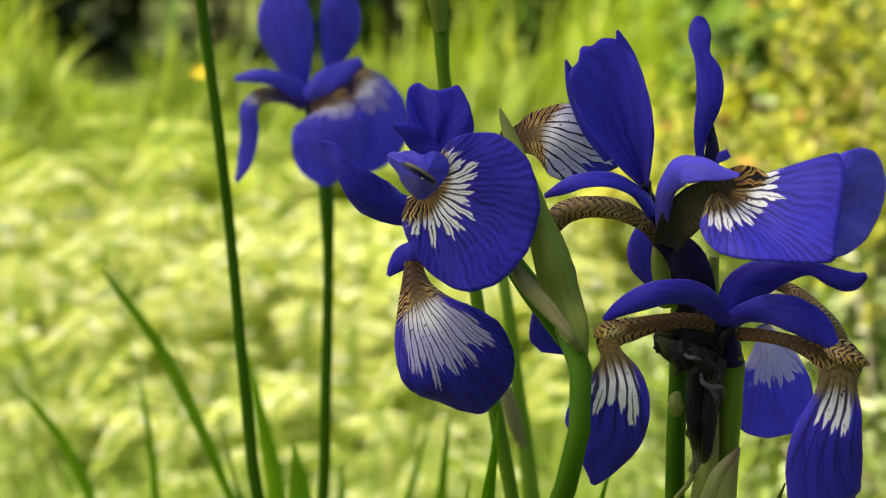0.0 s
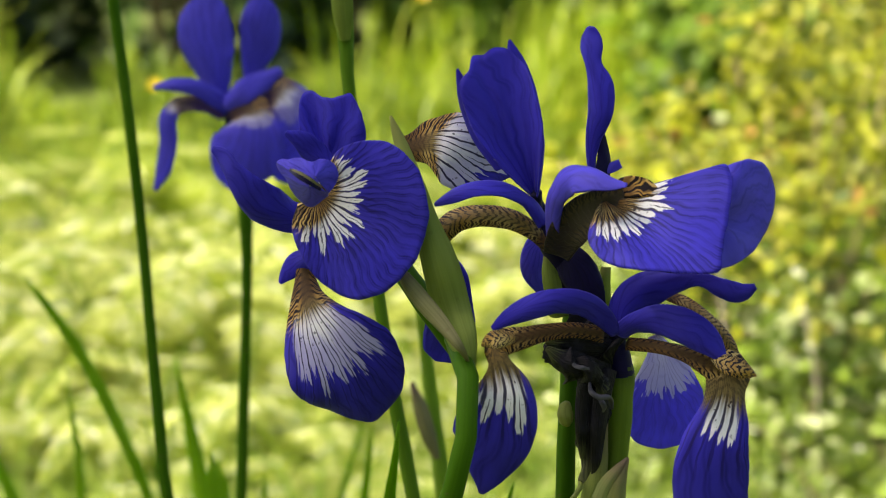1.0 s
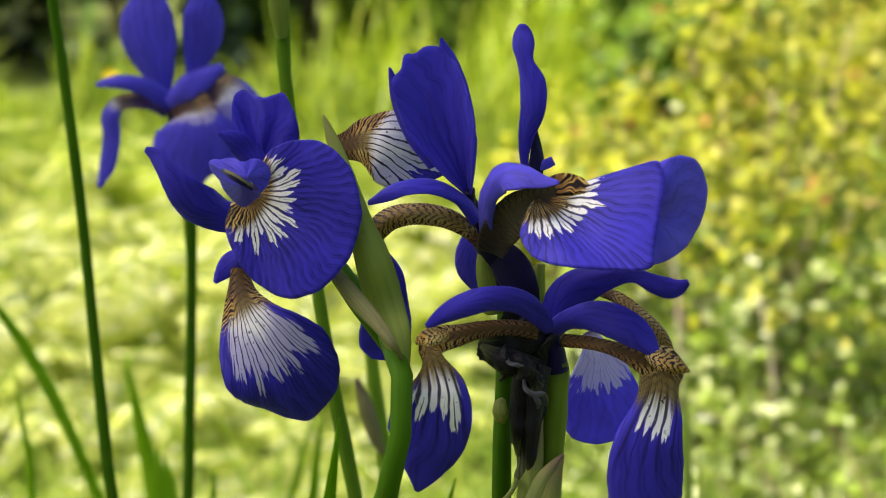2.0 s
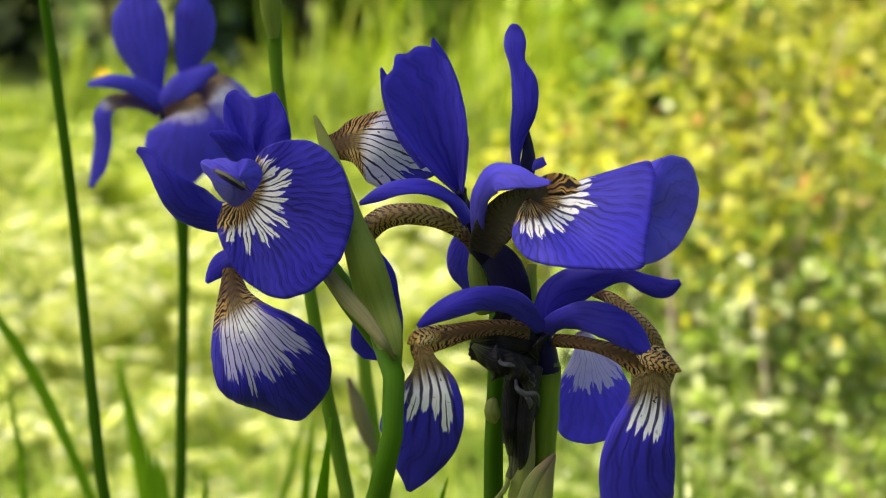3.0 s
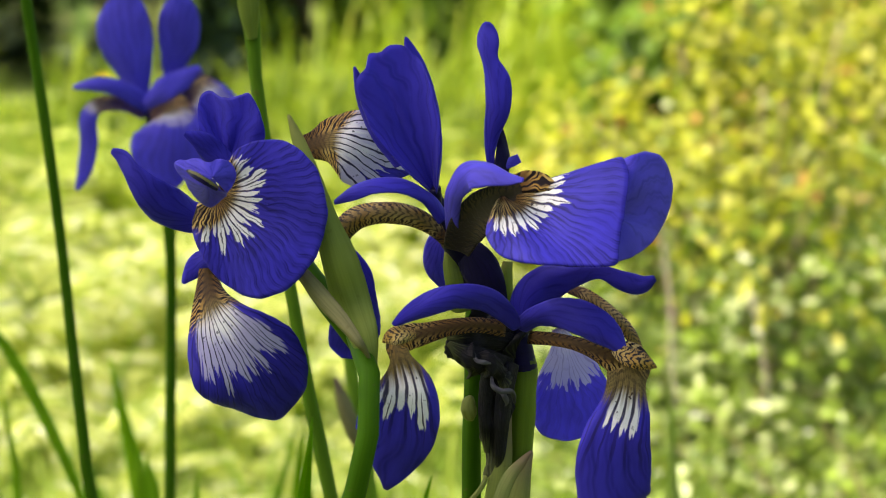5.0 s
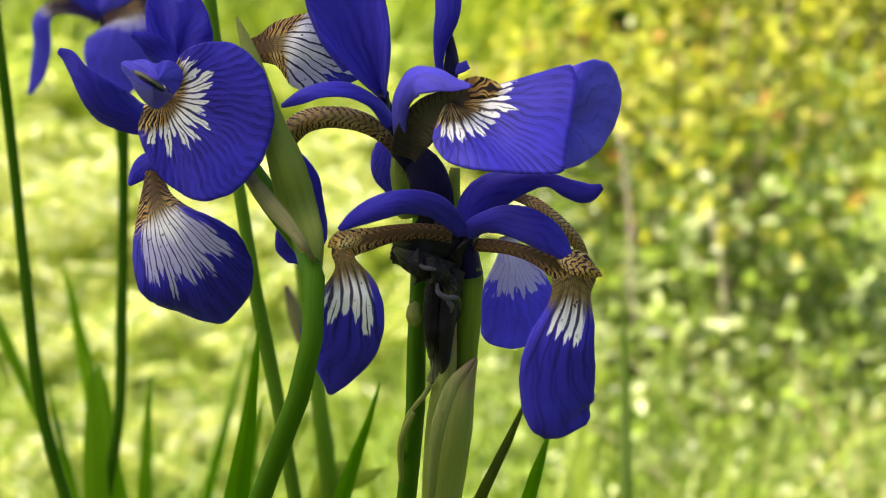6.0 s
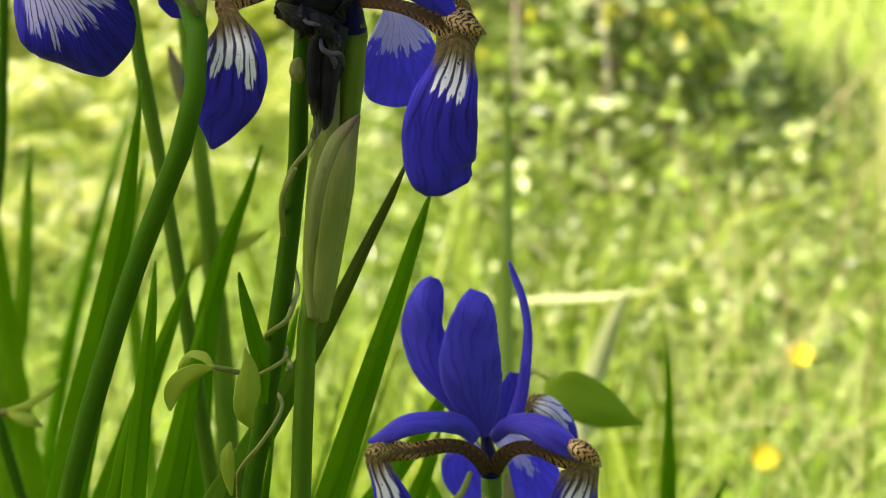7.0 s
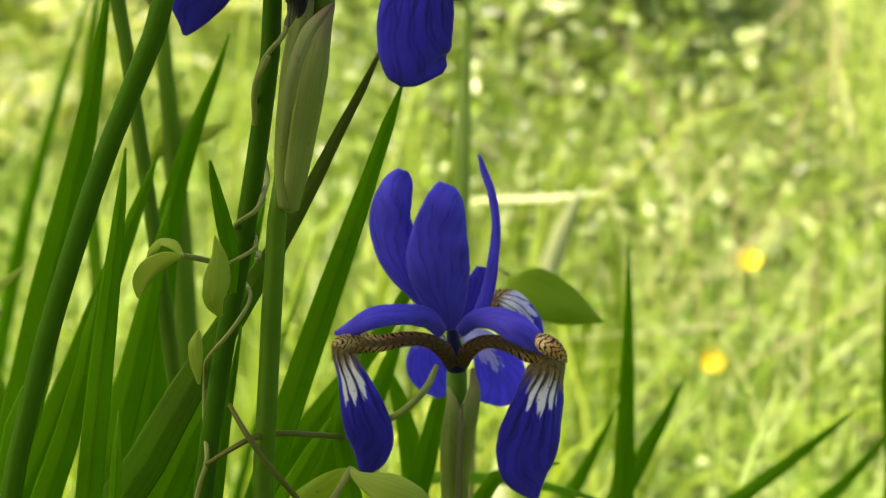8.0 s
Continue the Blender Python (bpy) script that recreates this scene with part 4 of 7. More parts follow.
tube(iris_l, "ovary", [(-0.0406, 0.016, 0.8108, 0.0021), (-0.0319, 0.014, 0.8046, 0.0023), (-0.0227, 0.006, 0.7945, 0.0028), (-0.0164, 0.002, 0.7863, 0.0028), (-0.0119, 0, 0.7805, 0.0025)], stem_green)
petal(iris_l, "sheath", [(-0.009, -0.012, 0.7772, 0.0002, 0.0002), (-0.0098, -0.016, 0.7818, 0.0017, 0.0018), (-0.0112, -0.015, 0.7861, 0.0032, 0.003), (-0.0141, -0.009, 0.7921, 0.0045, 0.0037), (-0.0169, -0.01, 0.8019, 0.0047, 0.0032), (-0.0193, -0.008, 0.8116, 0.0027, 0.0025), (-0.022, -0.003, 0.8207, 0.0016, 0.002), (-0.0251, 0.001, 0.8282, 0.0011, 0.0014), (-0.027, 0.003, 0.8328, 0.0002, 0.0002)], sheath_green, n=[(-0.1, -1, 0.1)], cup=0.5)
petal(iris_l, "bract", [(-0.0095, -0.017, 0.7814, 0.0002, 0.0002), (-0.0118, -0.021, 0.7863, 0.0009, 0.0009), (-0.0158, -0.017, 0.7903, 0.0018, 0.0015), (-0.0206, -0.012, 0.7945, 0.0022, 0.0017), (-0.0239, -0.01, 0.7981, 0.0022, 0.0011), (-0.026, -0.005, 0.8009, 0.0007, 0.0007)], sheath_brown, n=[(-0.3, -1, 0.1)], cup=0.6)
tube(iris_l, "stem", [(-0.013, -0.008, 0.7855, 0.0023), (-0.0111, -0.014, 0.7825, 0.0024), (-0.0098, -0.02, 0.779, 0.0024), (-0.0096, -0.025, 0.7734, 0.0024), (-0.0108, -0.026, 0.7643, 0.0024), (-0.0145, -0.025, 0.7507, 0.0025), (-0.0185, -0.022, 0.7402, 0.0024), (-0.0244, -0.02, 0.7238, 0.0024), (-0.0305, -0.018, 0.7037, 0.0024), (-0.0365, -0.016, 0.6824, 0.0024), (-0.0413, -0.014, 0.6619, 0.0023), (-0.0458, -0.012, 0.6394, 0.0024), (-0.085, 0.01, 0.3, 0.0026), (-0.1, 0.02, -0.01, 0.0028)], stem_green)
iris_t = thing("iris", "deep blue iris with upright petals on a dark green stem", "iris flower", "irises")
petal(iris_t, "fall", [(-0.027, 0.025, 0.8219, 0.0018, 0.0018), (-0.023, 0.023, 0.8227, 0.0034, 0.0031), (-0.0188, 0.02, 0.824, 0.0054, 0.0057), (-0.0145, 0.018, 0.8238, 0.0082, 0.0079), (-0.0094, 0.019, 0.8215, 0.0087, 0.0074), (-0.0043, 0.022, 0.8184, 0.0052, 0.0052), (-0.0001, 0.025, 0.8161, 0.001, 0.001)], fall_mat(0.38, 0.92, 0.5, 15, 0.0, 1.4, 0.3), n=[(0.1, -1, 0.3)], cup=0.12)
fan(iris_t, "standard", (0.0052, 0.003, 0.8141), [(0.003, 0.002, 0.8163), (-0.0004, 0, 0.8203), (-0.004, -0.002, 0.8242), (-0.0074, -0.002, 0.8285), (-0.0098, -0.001, 0.8331), (-0.0112, 0.001, 0.8375), (-0.0115, 0.002, 0.8412), (-0.0095, 0.003, 0.8432), (-0.0085, 0.005, 0.8462), (-0.0063, 0.005, 0.8466), (-0.0042, 0.006, 0.8476), (-0.0018, 0.006, 0.8475), (0.0007, 0.005, 0.8459), (0.0029, 0.004, 0.8435), (0.0046, 0.002, 0.8398), (0.0061, 0, 0.8345), (0.0068, -0.001, 0.829), (0.0065, 0, 0.8225), (0.0057, 0.002, 0.8158)], petal_blue, n=(-0.1, -1, -0.1), bulge=0.06)
tube(iris_t, "claw", [(0.005, 0.002, 0.8158, 0.0015), (0.0056, 0.004, 0.8116, 0.0011), (0.0067, 0.005, 0.8075, 0.001)], petal_shaded)
petal(iris_t, "standard", [(-0.0029, 0.005, 0.8204, 0.001, 0.001), (-0.0066, 0.005, 0.828, 0.0028, 0.0028), (-0.0096, 0.005, 0.835, 0.0025, 0.0025), (-0.0113, 0.005, 0.8397, 0.0012, 0.0012), (-0.0122, 0.005, 0.843, 0.0002, 0.0002)], petal_blue, n=[(-0.3, -1, 0)], cup=0.3)
petal(iris_t, "standard", [(0.0046, 0.005, 0.8165, 0.001, 0.001), (0.0041, 0.006, 0.8291, 0.0028, 0.0028), (0.0024, 0.006, 0.8392, 0.0025, 0.0025), (0.0004, 0.007, 0.8454, 0.0017, 0.0017), (-0.0008, 0.008, 0.849, 0.0002, 0.0002)], petal_blue, n=[(0.3, -1, 0)], cup=0.3)
petal(iris_t, "style_arm", [(-0.0172, -0.002, 0.814, 0.0006, 0.0006), (-0.014, -0.004, 0.8162, 0.0017, 0.0017), (-0.0084, -0.005, 0.8183, 0.002, 0.002), (-0.0022, -0.004, 0.818, 0.002, 0.002), (0.0033, -0.001, 0.8145, 0.0017, 0.0017), (0.0071, 0.001, 0.809, 0.0016, 0.0016)], petal_blue, n=[(-0.1, -0.7, 0.7)], cup=0.4)
petal(iris_t, "fall", [(0.0085, 0.003, 0.803, 0.0014, 0.0014), (0.0047, 0.002, 0.8071, 0.0019, 0.0019), (-0.0004, 0, 0.8104, 0.0023, 0.0023), (-0.0073, -0.001, 0.8115, 0.0024, 0.0024), (-0.0125, 0, 0.8102, 0.0026, 0.0026), (-0.0155, 0.001, 0.8074, 0.0025, 0.0025), (-0.0175, 0.004, 0.8027, 0.002, 0.002)], haft_mat, n=[(0, -1, 0.5)], cup=0.5)
petal(iris_t, "fall", [(0.0086, 0.024, 0.8036, 0.0018, 0.0018), (0.006, 0.023, 0.7985, 0.0034, 0.0034), (0.005, 0.023, 0.7935, 0.0029, 0.0029), (0.0068, 0.024, 0.7883, 0.001, 0.001)], petal_pale, n=[(0, -1, 0.1)], cup=0.2)
petal(iris_t, "standard", [(0.0182, 0.01, 0.817, 0.001, 0.001), (0.0175, 0.01, 0.8213, 0.001, 0.001), (0.0178, 0.009, 0.8266, 0.0018, 0.0018), (0.019, 0.007, 0.8333, 0.0031, 0.0029), (0.0189, 0.007, 0.839, 0.0031, 0.0029), (0.0176, 0.008, 0.8436, 0.0018, 0.0018), (0.0171, 0.009, 0.8475, 0.0028, 0.0026), (0.0174, 0.01, 0.8505, 0.0018, 0.002), (0.0175, 0.01, 0.8517, 0.0005, 0.0005)], petal_blue, n=[(-0.4, -1, 0)], cup=0.35)
petal(iris_t, "standard", [(0.0198, 0.011, 0.8288, 0.0003, 0.0003), (0.0203, 0.011, 0.8249, 0.0011, 0.0011), (0.0205, 0.01, 0.8213, 0.0018, 0.0018), (0.02, 0.009, 0.818, 0.002, 0.002)], petal_shaded, n=[(0.5, -1, 0)], cup=0.2)
petal(iris_t, "crest", [(0.0199, 0.01, 0.8193, 0.001, 0.001), (0.0224, 0.01, 0.8201, 0.0011, 0.0011), (0.0241, 0.01, 0.8209, 0.001, 0.001)], petal_pale, n=[(0, -1, 0.3)], cup=0.2)
petal(iris_t, "style_arm", [(0.0087, 0.002, 0.803, 0.0018, 0.0018), (0.0084, -0.003, 0.8098, 0.0019, 0.0022), (0.0091, -0.008, 0.817, 0.0025, 0.0027), (0.0123, -0.012, 0.8219, 0.0039, 0.0037), (0.0167, -0.015, 0.8224, 0.0032, 0.0027), (0.0209, -0.017, 0.8214, 0.0017, 0.0015), (0.0242, -0.018, 0.8211, 0.0004, 0.0004)], petal_pale, n=[(-0.5, -1, 0.5), (-0.5, -1, 0.5), (-0.4, -1, 0.6), (0, -0.9, 0.8), (0.1, -0.9, 0.8), (0.1, -0.9, 0.8), (0.1, -0.9, 0.8)], cup=0.35)
petal(iris_t, "haft", [(0.0096, 0, 0.8021, 0.003, 0.003), (0.0116, -0.003, 0.8078, 0.0045, 0.0037), (0.0157, -0.007, 0.813, 0.0047, 0.004), (0.0205, -0.01, 0.8161, 0.0034, 0.0031), (0.0241, -0.011, 0.8175, 0.0027, 0.0027)], haft_shaded, n=[(0, -1, 0.2)], cup=-0.2)
fan(iris_t, "fall", (0.0197, -0.009, 0.8163), [(0.0224, -0.008, 0.8203), (0.0254, -0.009, 0.8214), (0.0297, -0.01, 0.8204), (0.0333, -0.012, 0.8175), (0.0388, -0.011, 0.8196), (0.042, -0.009, 0.8222), (0.0458, -0.009, 0.8238), (0.0469, -0.014, 0.8196), (0.0456, -0.019, 0.8134), (0.0442, -0.023, 0.8068), (0.0432, -0.025, 0.8036), (0.0351, -0.025, 0.8034), (0.026, -0.025, 0.8041), (0.0195, -0.022, 0.805), (0.0161, -0.018, 0.8084), (0.0167, -0.014, 0.8119), (0.0179, -0.011, 0.8142)], fall_mat(0.24, 0.43, 0.0, 19, 0.2, 0.9, 0.5, rays=True), n=(0.05, -1, 0.35), bulge=0.06)
fan(iris_t, "fall_lobe", (0.0436, -0.016, 0.8122), [(0.0424, -0.022, 0.8036), (0.0428, -0.021, 0.8081), (0.0438, -0.017, 0.8146), (0.0441, -0.012, 0.8205), (0.0437, -0.008, 0.8224), (0.0489, -0.007, 0.8244), (0.0515, -0.005, 0.8245), (0.0549, -0.002, 0.8226), (0.0571, 0, 0.8178), (0.0566, -0.001, 0.8123), (0.0546, -0.005, 0.8077), (0.0507, -0.013, 0.8047), (0.0452, -0.019, 0.8034), (0.0424, -0.022, 0.8037)], petal_pale, n=(0.4, -1, 0.1), bulge=0.05)
petal(iris_t, "standard", [(0.0103, 0.006, 0.8034, 0.002, 0.002), (0.014, 0.003, 0.7989, 0.0045, 0.0038), (0.0171, 0.002, 0.7939, 0.0038, 0.0033), (0.0197, 0.003, 0.7891, 0.0013, 0.0013)], petal_shaded, n=[(0, -1, 0)], cup=0.3)
tube(iris_t, "tube", [(0.0048, 0.005, 0.8146, 0.0011), (0.0065, 0.005, 0.8101, 0.0019), (0.009, 0.006, 0.8041, 0.0033), (0.0118, 0.008, 0.7978, 0.0031), (0.0135, 0.012, 0.7903, 0.0026)], petal_shaded)
petal(iris_t, "sheath", [(0.0103, 0.008, 0.786, 0.0026, 0.0026), (0.009, 0.006, 0.7917, 0.0022, 0.0022), (0.0081, 0.005, 0.7972, 0.0018, 0.0018), (0.0077, 0.005, 0.8023, 0.0006, 0.0006)], sheath_green, n=[(-0.3, -1, 0)], cup=0.5)
petal(iris_t, "sheath", [(0.0209, 0.014, 0.7845, 0.0021, 0.0021), (0.0206, 0.013, 0.7914, 0.0018, 0.0018), (0.0213, 0.013, 0.7966, 0.001, 0.001)], sheath_green, n=[(0.2, -1, 0)], cup=0.5)
tube(iris_t, "stem", [(0.0146, 0.014, 0.796, 0.0023), (0.0136, 0.014, 0.7842, 0.0023), (0.0133, 0.012, 0.7729, 0.0023), (0.0125, 0.008, 0.762, 0.0021), (0.0119, 0.006, 0.7492, 0.0022), (0.0119, 0.006, 0.741, 0.0022), (0.0104, 0.006, 0.7262, 0.0022), (0.0082, 0.006, 0.7069, 0.0024), (0.006, 0.006, 0.6914, 0.0024), (0.0037, 0.006, 0.6757, 0.0024), (0.0013, 0.006, 0.6582, 0.0024), (-0.0006, 0.006, 0.642, 0.0024), (-0.0017, 0.006, 0.6285, 0.0025), (-0.02, 0.02, 0.3, 0.0024), (-0.03, 0.03, -0.01, 0.0026)], stem_green)
iris_r = thing("iris", "deep blue iris beside a withered black bloom, papery sheath below", "iris flower", "irises")
petal(iris_r, "style_arm", [(-0.0046, -0.012, 0.7882, 0.0005, 0.0005), (-0.0011, -0.013, 0.791, 0.002, 0.0017), (0.0038, -0.014, 0.7935, 0.0028, 0.0025), (0.0094, -0.013, 0.7946, 0.0028, 0.0025), (0.0156, -0.01, 0.7931, 0.003, 0.0027), (0.02, -0.006, 0.7891, 0.0025, 0.0022), (0.0229, -0.003, 0.7847, 0.0013, 0.0013)], petal_blue, n=[(-0.1, -1, 0.05)], cup=0.35)
petal(iris_r, "fall", [(0.0202, -0.002, 0.7845, 0.0018, 0.0018), (0.0138, -0.006, 0.7865, 0.0017, 0.0017), (0.0075, -0.009, 0.7868, 0.0019, 0.0019), (0.0019, -0.011, 0.786, 0.0025, 0.0025), (-0.0022, -0.012, 0.7854, 0.003, 0.0032), (-0.0039, -0.013, 0.7838, 0.0027, 0.003), (-0.0032, -0.015, 0.7815, 0.0017, 0.0017), (-0.0024, -0.016, 0.7789, 0.0049, 0.0042), (-0.0016, -0.018, 0.7746, 0.0098, 0.0061), (-0.0016, -0.018, 0.7689, 0.0108, 0.0068), (-0.0024, -0.017, 0.7629, 0.0114, 0.0062), (-0.0045, -0.015, 0.7571, 0.0075, 0.0042), (-0.0061, -0.014, 0.7532, 0.0027, 0.002), (-0.0071, -0.013, 0.7511, 0.0005, 0.0005)], fall_mat(0.55, 0.70, 0.0, 20, 0.0, 1.6, 0.0, 0.34), n=[(0, -1, 0.5), (0, -1, 0.5), (0, -1, 0.5), (0, -1, 0.5), (0, -1, 0.5), (0, -1, 0.5), (0, -1, 0), (0, -1, 0), (0, -1, 0), (0, -1, 0), (0, -1, 0), (0, -1, 0), (0, -1, 0), (0, -1, 0)], cup=0.22)
petal(iris_r, "style_arm", [(0.0233, -0.002, 0.7845, 0.0018, 0.0018), (0.0269, -0.007, 0.788, 0.0027, 0.0025), (0.0322, -0.011, 0.7897, 0.0035, 0.0035), (0.0376, -0.014, 0.7888, 0.0037, 0.0039), (0.0425, -0.015, 0.7858, 0.003, 0.003), (0.0462, -0.015, 0.7814, 0.0005, 0.0005)], petal_blue, n=[(0.1, -1, 0.05)], cup=0.35)
petal(iris_r, "standard", [(0.0235, 0.003, 0.7832, 0.0018, 0.0018), (0.0251, 0.003, 0.7891, 0.0043, 0.0038), (0.0291, 0.002, 0.7936, 0.0048, 0.0038), (0.0353, 0, 0.7961, 0.003, 0.0023), (0.0414, -0.002, 0.797, 0.0015, 0.0015), (0.0464, -0.003, 0.7954, 0.0025, 0.0018), (0.0504, -0.003, 0.7945, 0.0025, 0.0018), (0.0535, -0.003, 0.7957, 0.0006, 0.0006)], petal_blue, n=[(0, -1, 0.05)], cup=0.3)
petal(iris_r, "fall", [(0.0254, 0.002, 0.7815, 0.0015, 0.0015), (0.0314, -0.003, 0.7821, 0.0015, 0.0015), (0.0374, -0.008, 0.7817, 0.0017, 0.0017), (0.0428, -0.011, 0.7802, 0.003, 0.0027), (0.0471, -0.012, 0.7789, 0.0055, 0.0052), (0.047, -0.014, 0.7752, 0.0049, 0.0032), (0.0459, -0.016, 0.77, 0.0054, 0.0054), (0.044, -0.018, 0.7635, 0.0076, 0.0074), (0.0432, -0.018, 0.7564, 0.0084, 0.0082), (0.0433, -0.017, 0.7497, 0.0079, 0.0083), (0.0439, -0.016, 0.7461, 0.007, 0.008), (0.0448, -0.015, 0.7436, 0.0057, 0.0072), (0.0453, -0.015, 0.7425, 0.0037, 0.0062), (0.0455, -0.015, 0.742, 0.002, 0.005)], fall_mat(0.53, 0.68, 0.0, 20, 0.0, 2.0, 0.0, 0.28), n=[(0, -1, 0.5), (0, -1, 0.5), (0, -1, 0.5), (0, -1, 0.5), (0.1, -1, 0.2), (0, -1, 0), (0, -1, 0), (0, -1, 0), (0, -1, 0), (0, -1, 0), (0, -1, 0), (0, -1, 0), (0, -1, 0)], cup=0.18)
petal(iris_r, "fall", [(0.0326, 0.02, 0.779, 0.0013, 0.0013), (0.0339, 0.02, 0.7756, 0.0029, 0.0029), (0.0352, 0.02, 0.7702, 0.0065, 0.006), (0.0361, 0.021, 0.7639, 0.0089, 0.0081), (0.0367, 0.022, 0.7582, 0.0095, 0.0084), (0.0371, 0.023, 0.7538, 0.0087, 0.0074), (0.0375, 0.024, 0.7513, 0.0032, 0.0045)], fall_mat(0.03, 0.52, 0.35, 8, 0.0, 0.8, 0.0, 0.5, BACKLIT_BLUE), n=[(0, -1, 0)], cup=0.12)
petal(iris_r, "haft", [(0.0346, 0.01, 0.7907, 0.001, 0.001), (0.0384, 0.009, 0.7896, 0.0014, 0.0014), (0.0435, 0.008, 0.7861, 0.0015, 0.0015), (0.0486, 0.008, 0.7805, 0.0015, 0.0015), (0.0511, 0.009, 0.775, 0.001, 0.001)], haft_mat, n=[(0.2, -1, 0.5)], cup=0.3)
petal(iris_r, "haft_flange", [(0.0435, -0.014, 0.7825, 0.001, 0.001), (0.0461, -0.017, 0.7817, 0.0021, 0.0021), (0.0493, -0.018, 0.7807, 0.002, 0.002), (0.0514, -0.017, 0.7795, 0.0011, 0.0011), (0.0527, -0.016, 0.7786, 0.0001, 0.0001)], haft_amber, n=[(0.1, -1, 0.3)], cup=0.25)
petal(iris_r, "haft_flange", [(0.0003, -0.014, 0.7868, 0.001, 0.001), (-0.0021, -0.017, 0.7873, 0.0018, 0.0018), (-0.0043, -0.018, 0.7872, 0.002, 0.002), (-0.0059, -0.017, 0.7863, 0.0012, 0.0012), (-0.0068, -0.016, 0.7854, 0.0001, 0.0001)], haft_amber, n=[(-0.1, -1, 0.3)], cup=0.25)
tube(iris_r, "tube", [(0.0227, 0.005, 0.7886, 0.0006), (0.0234, 0.004, 0.783, 0.0017), (0.024, 0.003, 0.778, 0.0025), (0.0243, 0.003, 0.7747, 0.0029), (0.0243, 0.003, 0.7721, 0.0025)], petal_shaded)
tube(iris_r, "withered_bloom", [(0.0077, 0.005, 0.781, 0.0015), (0.0104, 0.004, 0.7791, 0.0038), (0.015, 0.004, 0.7775, 0.0053), (0.0178, 0.002, 0.7744, 0.0041), (0.0183, -0.001, 0.7673, 0.0032), (0.0179, -0.002, 0.7597, 0.0029), (0.0174, -0.002, 0.7505, 0.0023)], withered, lumps=0.28)
petal(iris_r, "withered_petal", [(0.0222, 0.001, 0.7811, 0.0013, 0.0013), (0.017, -0.003, 0.7829, 0.0033, 0.0033), (0.0115, -0.006, 0.7845, 0.0025, 0.0025), (0.007, -0.006, 0.7837, 0.0009, 0.0009)], withered, n=[(-0.1, -1, 0.4)], cup=0.4)
petal(iris_r, "withered_petal", [(0.0215, 0, 0.7755, 0.0015, 0.0015), (0.016, -0.006, 0.7775, 0.0028, 0.0028), (0.0102, -0.009, 0.7806, 0.0022, 0.0022), (0.0073, -0.007, 0.7826, 0.0006, 0.0006)], withered, n=[(0.1, -1, -0.2)], cup=0.5)
petal(iris_r, "withered_petal", [(0.0217, -0.002, 0.7767, 0.0018, 0.0018), (0.0198, -0.006, 0.7693, 0.0019, 0.0019), (0.0188, -0.006, 0.7595, 0.0014, 0.0014), (0.0183, -0.004, 0.7497, 0.0005, 0.0005)], withered, n=[(0.2, -1, 0)], cup=0.6)
petal(iris_r, "withered_petal", [(0.0169, -0.005, 0.7775, 0.0018, 0.0018), (0.0154, -0.006, 0.7713, 0.0016, 0.0016), (0.015, -0.006, 0.7635, 0.0013, 0.0013), (0.0154, -0.004, 0.7564, 0.0004, 0.0004)], withered, n=[(-0.3, -1, 0)], cup=0.6)
tube(iris_r, "bud_husk", [(0.0076, -0.005, 0.7825, 0.001), (0.0098, -0.007, 0.7806, 0.002), (0.0137, -0.008, 0.7789, 0.0022), (0.0169, -0.007, 0.7774, 0.0023), (0.019, -0.006, 0.7745, 0.0016), (0.0201, -0.005, 0.7703, 0.0006)], withered, lumps=0.5)
tube(iris_r, "bud_husk", [(0.0142, 0.012, 0.787, 0.0015), (0.0173, 0.008, 0.784, 0.0043), (0.0204, 0.005, 0.7808, 0.0043), (0.0222, 0.003, 0.7774, 0.003), (0.0229, 0.003, 0.7741, 0.0015)], withered, lumps=0.55)
petal(iris_r, "withered_wisp", [(0.0168, -0.0085, 0.7752, 0.0002, 0.0002), (0.0172, -0.0115, 0.7738, 0.0005, 0.0004), (0.0188, -0.012, 0.7729, 0.0006, 0.0004), (0.0206, -0.0112, 0.7726, 0.0005, 0.0005), (0.0216, -0.0095, 0.7712, 0.0005, 0.0004), (0.0219, -0.008, 0.769, 0.0001, 0.0001)], wisp_mat, n=[(-0.2, -1, 0.4)], cup=0.6)
petal(iris_r, "withered_wisp", [(0.0186, -0.0075, 0.7722, 0.0002, 0.0002), (0.0196, -0.0095, 0.7712, 0.0006, 0.0004), (0.0201, -0.0095, 0.7698, 0.0004, 0.0006), (0.0199, -0.008, 0.7684, 0.0001, 0.0001)], wisp_mat, n=[(0.3, -1, 0.2)], cup=0.6)
petal(iris_r, "withered_wisp", [(0.0128, -0.009, 0.7806, 0.0002, 0.0002), (0.0138, -0.0118, 0.7798, 0.0005, 0.0003), (0.0152, -0.0122, 0.7796, 0.0005, 0.0004), (0.0166, -0.0105, 0.7788, 0.0001, 0.0001)], wisp_mat, n=[(0, -1, 0.6)], cup=0.5)
tube(iris_r, "ovary", [(0.0203, 0, 0.7405, 0.0022), (0.0226, 0.001, 0.7509, 0.0026), (0.0235, 0.001, 0.7588, 0.0028), (0.0241, 0.002, 0.7684, 0.0029), (0.0244, 0.003, 0.7734, 0.0029), (0.0244, 0.003, 0.7767, 0.0023), (0.0244, 0.004, 0.7788, 0.0008)], ovary_green)
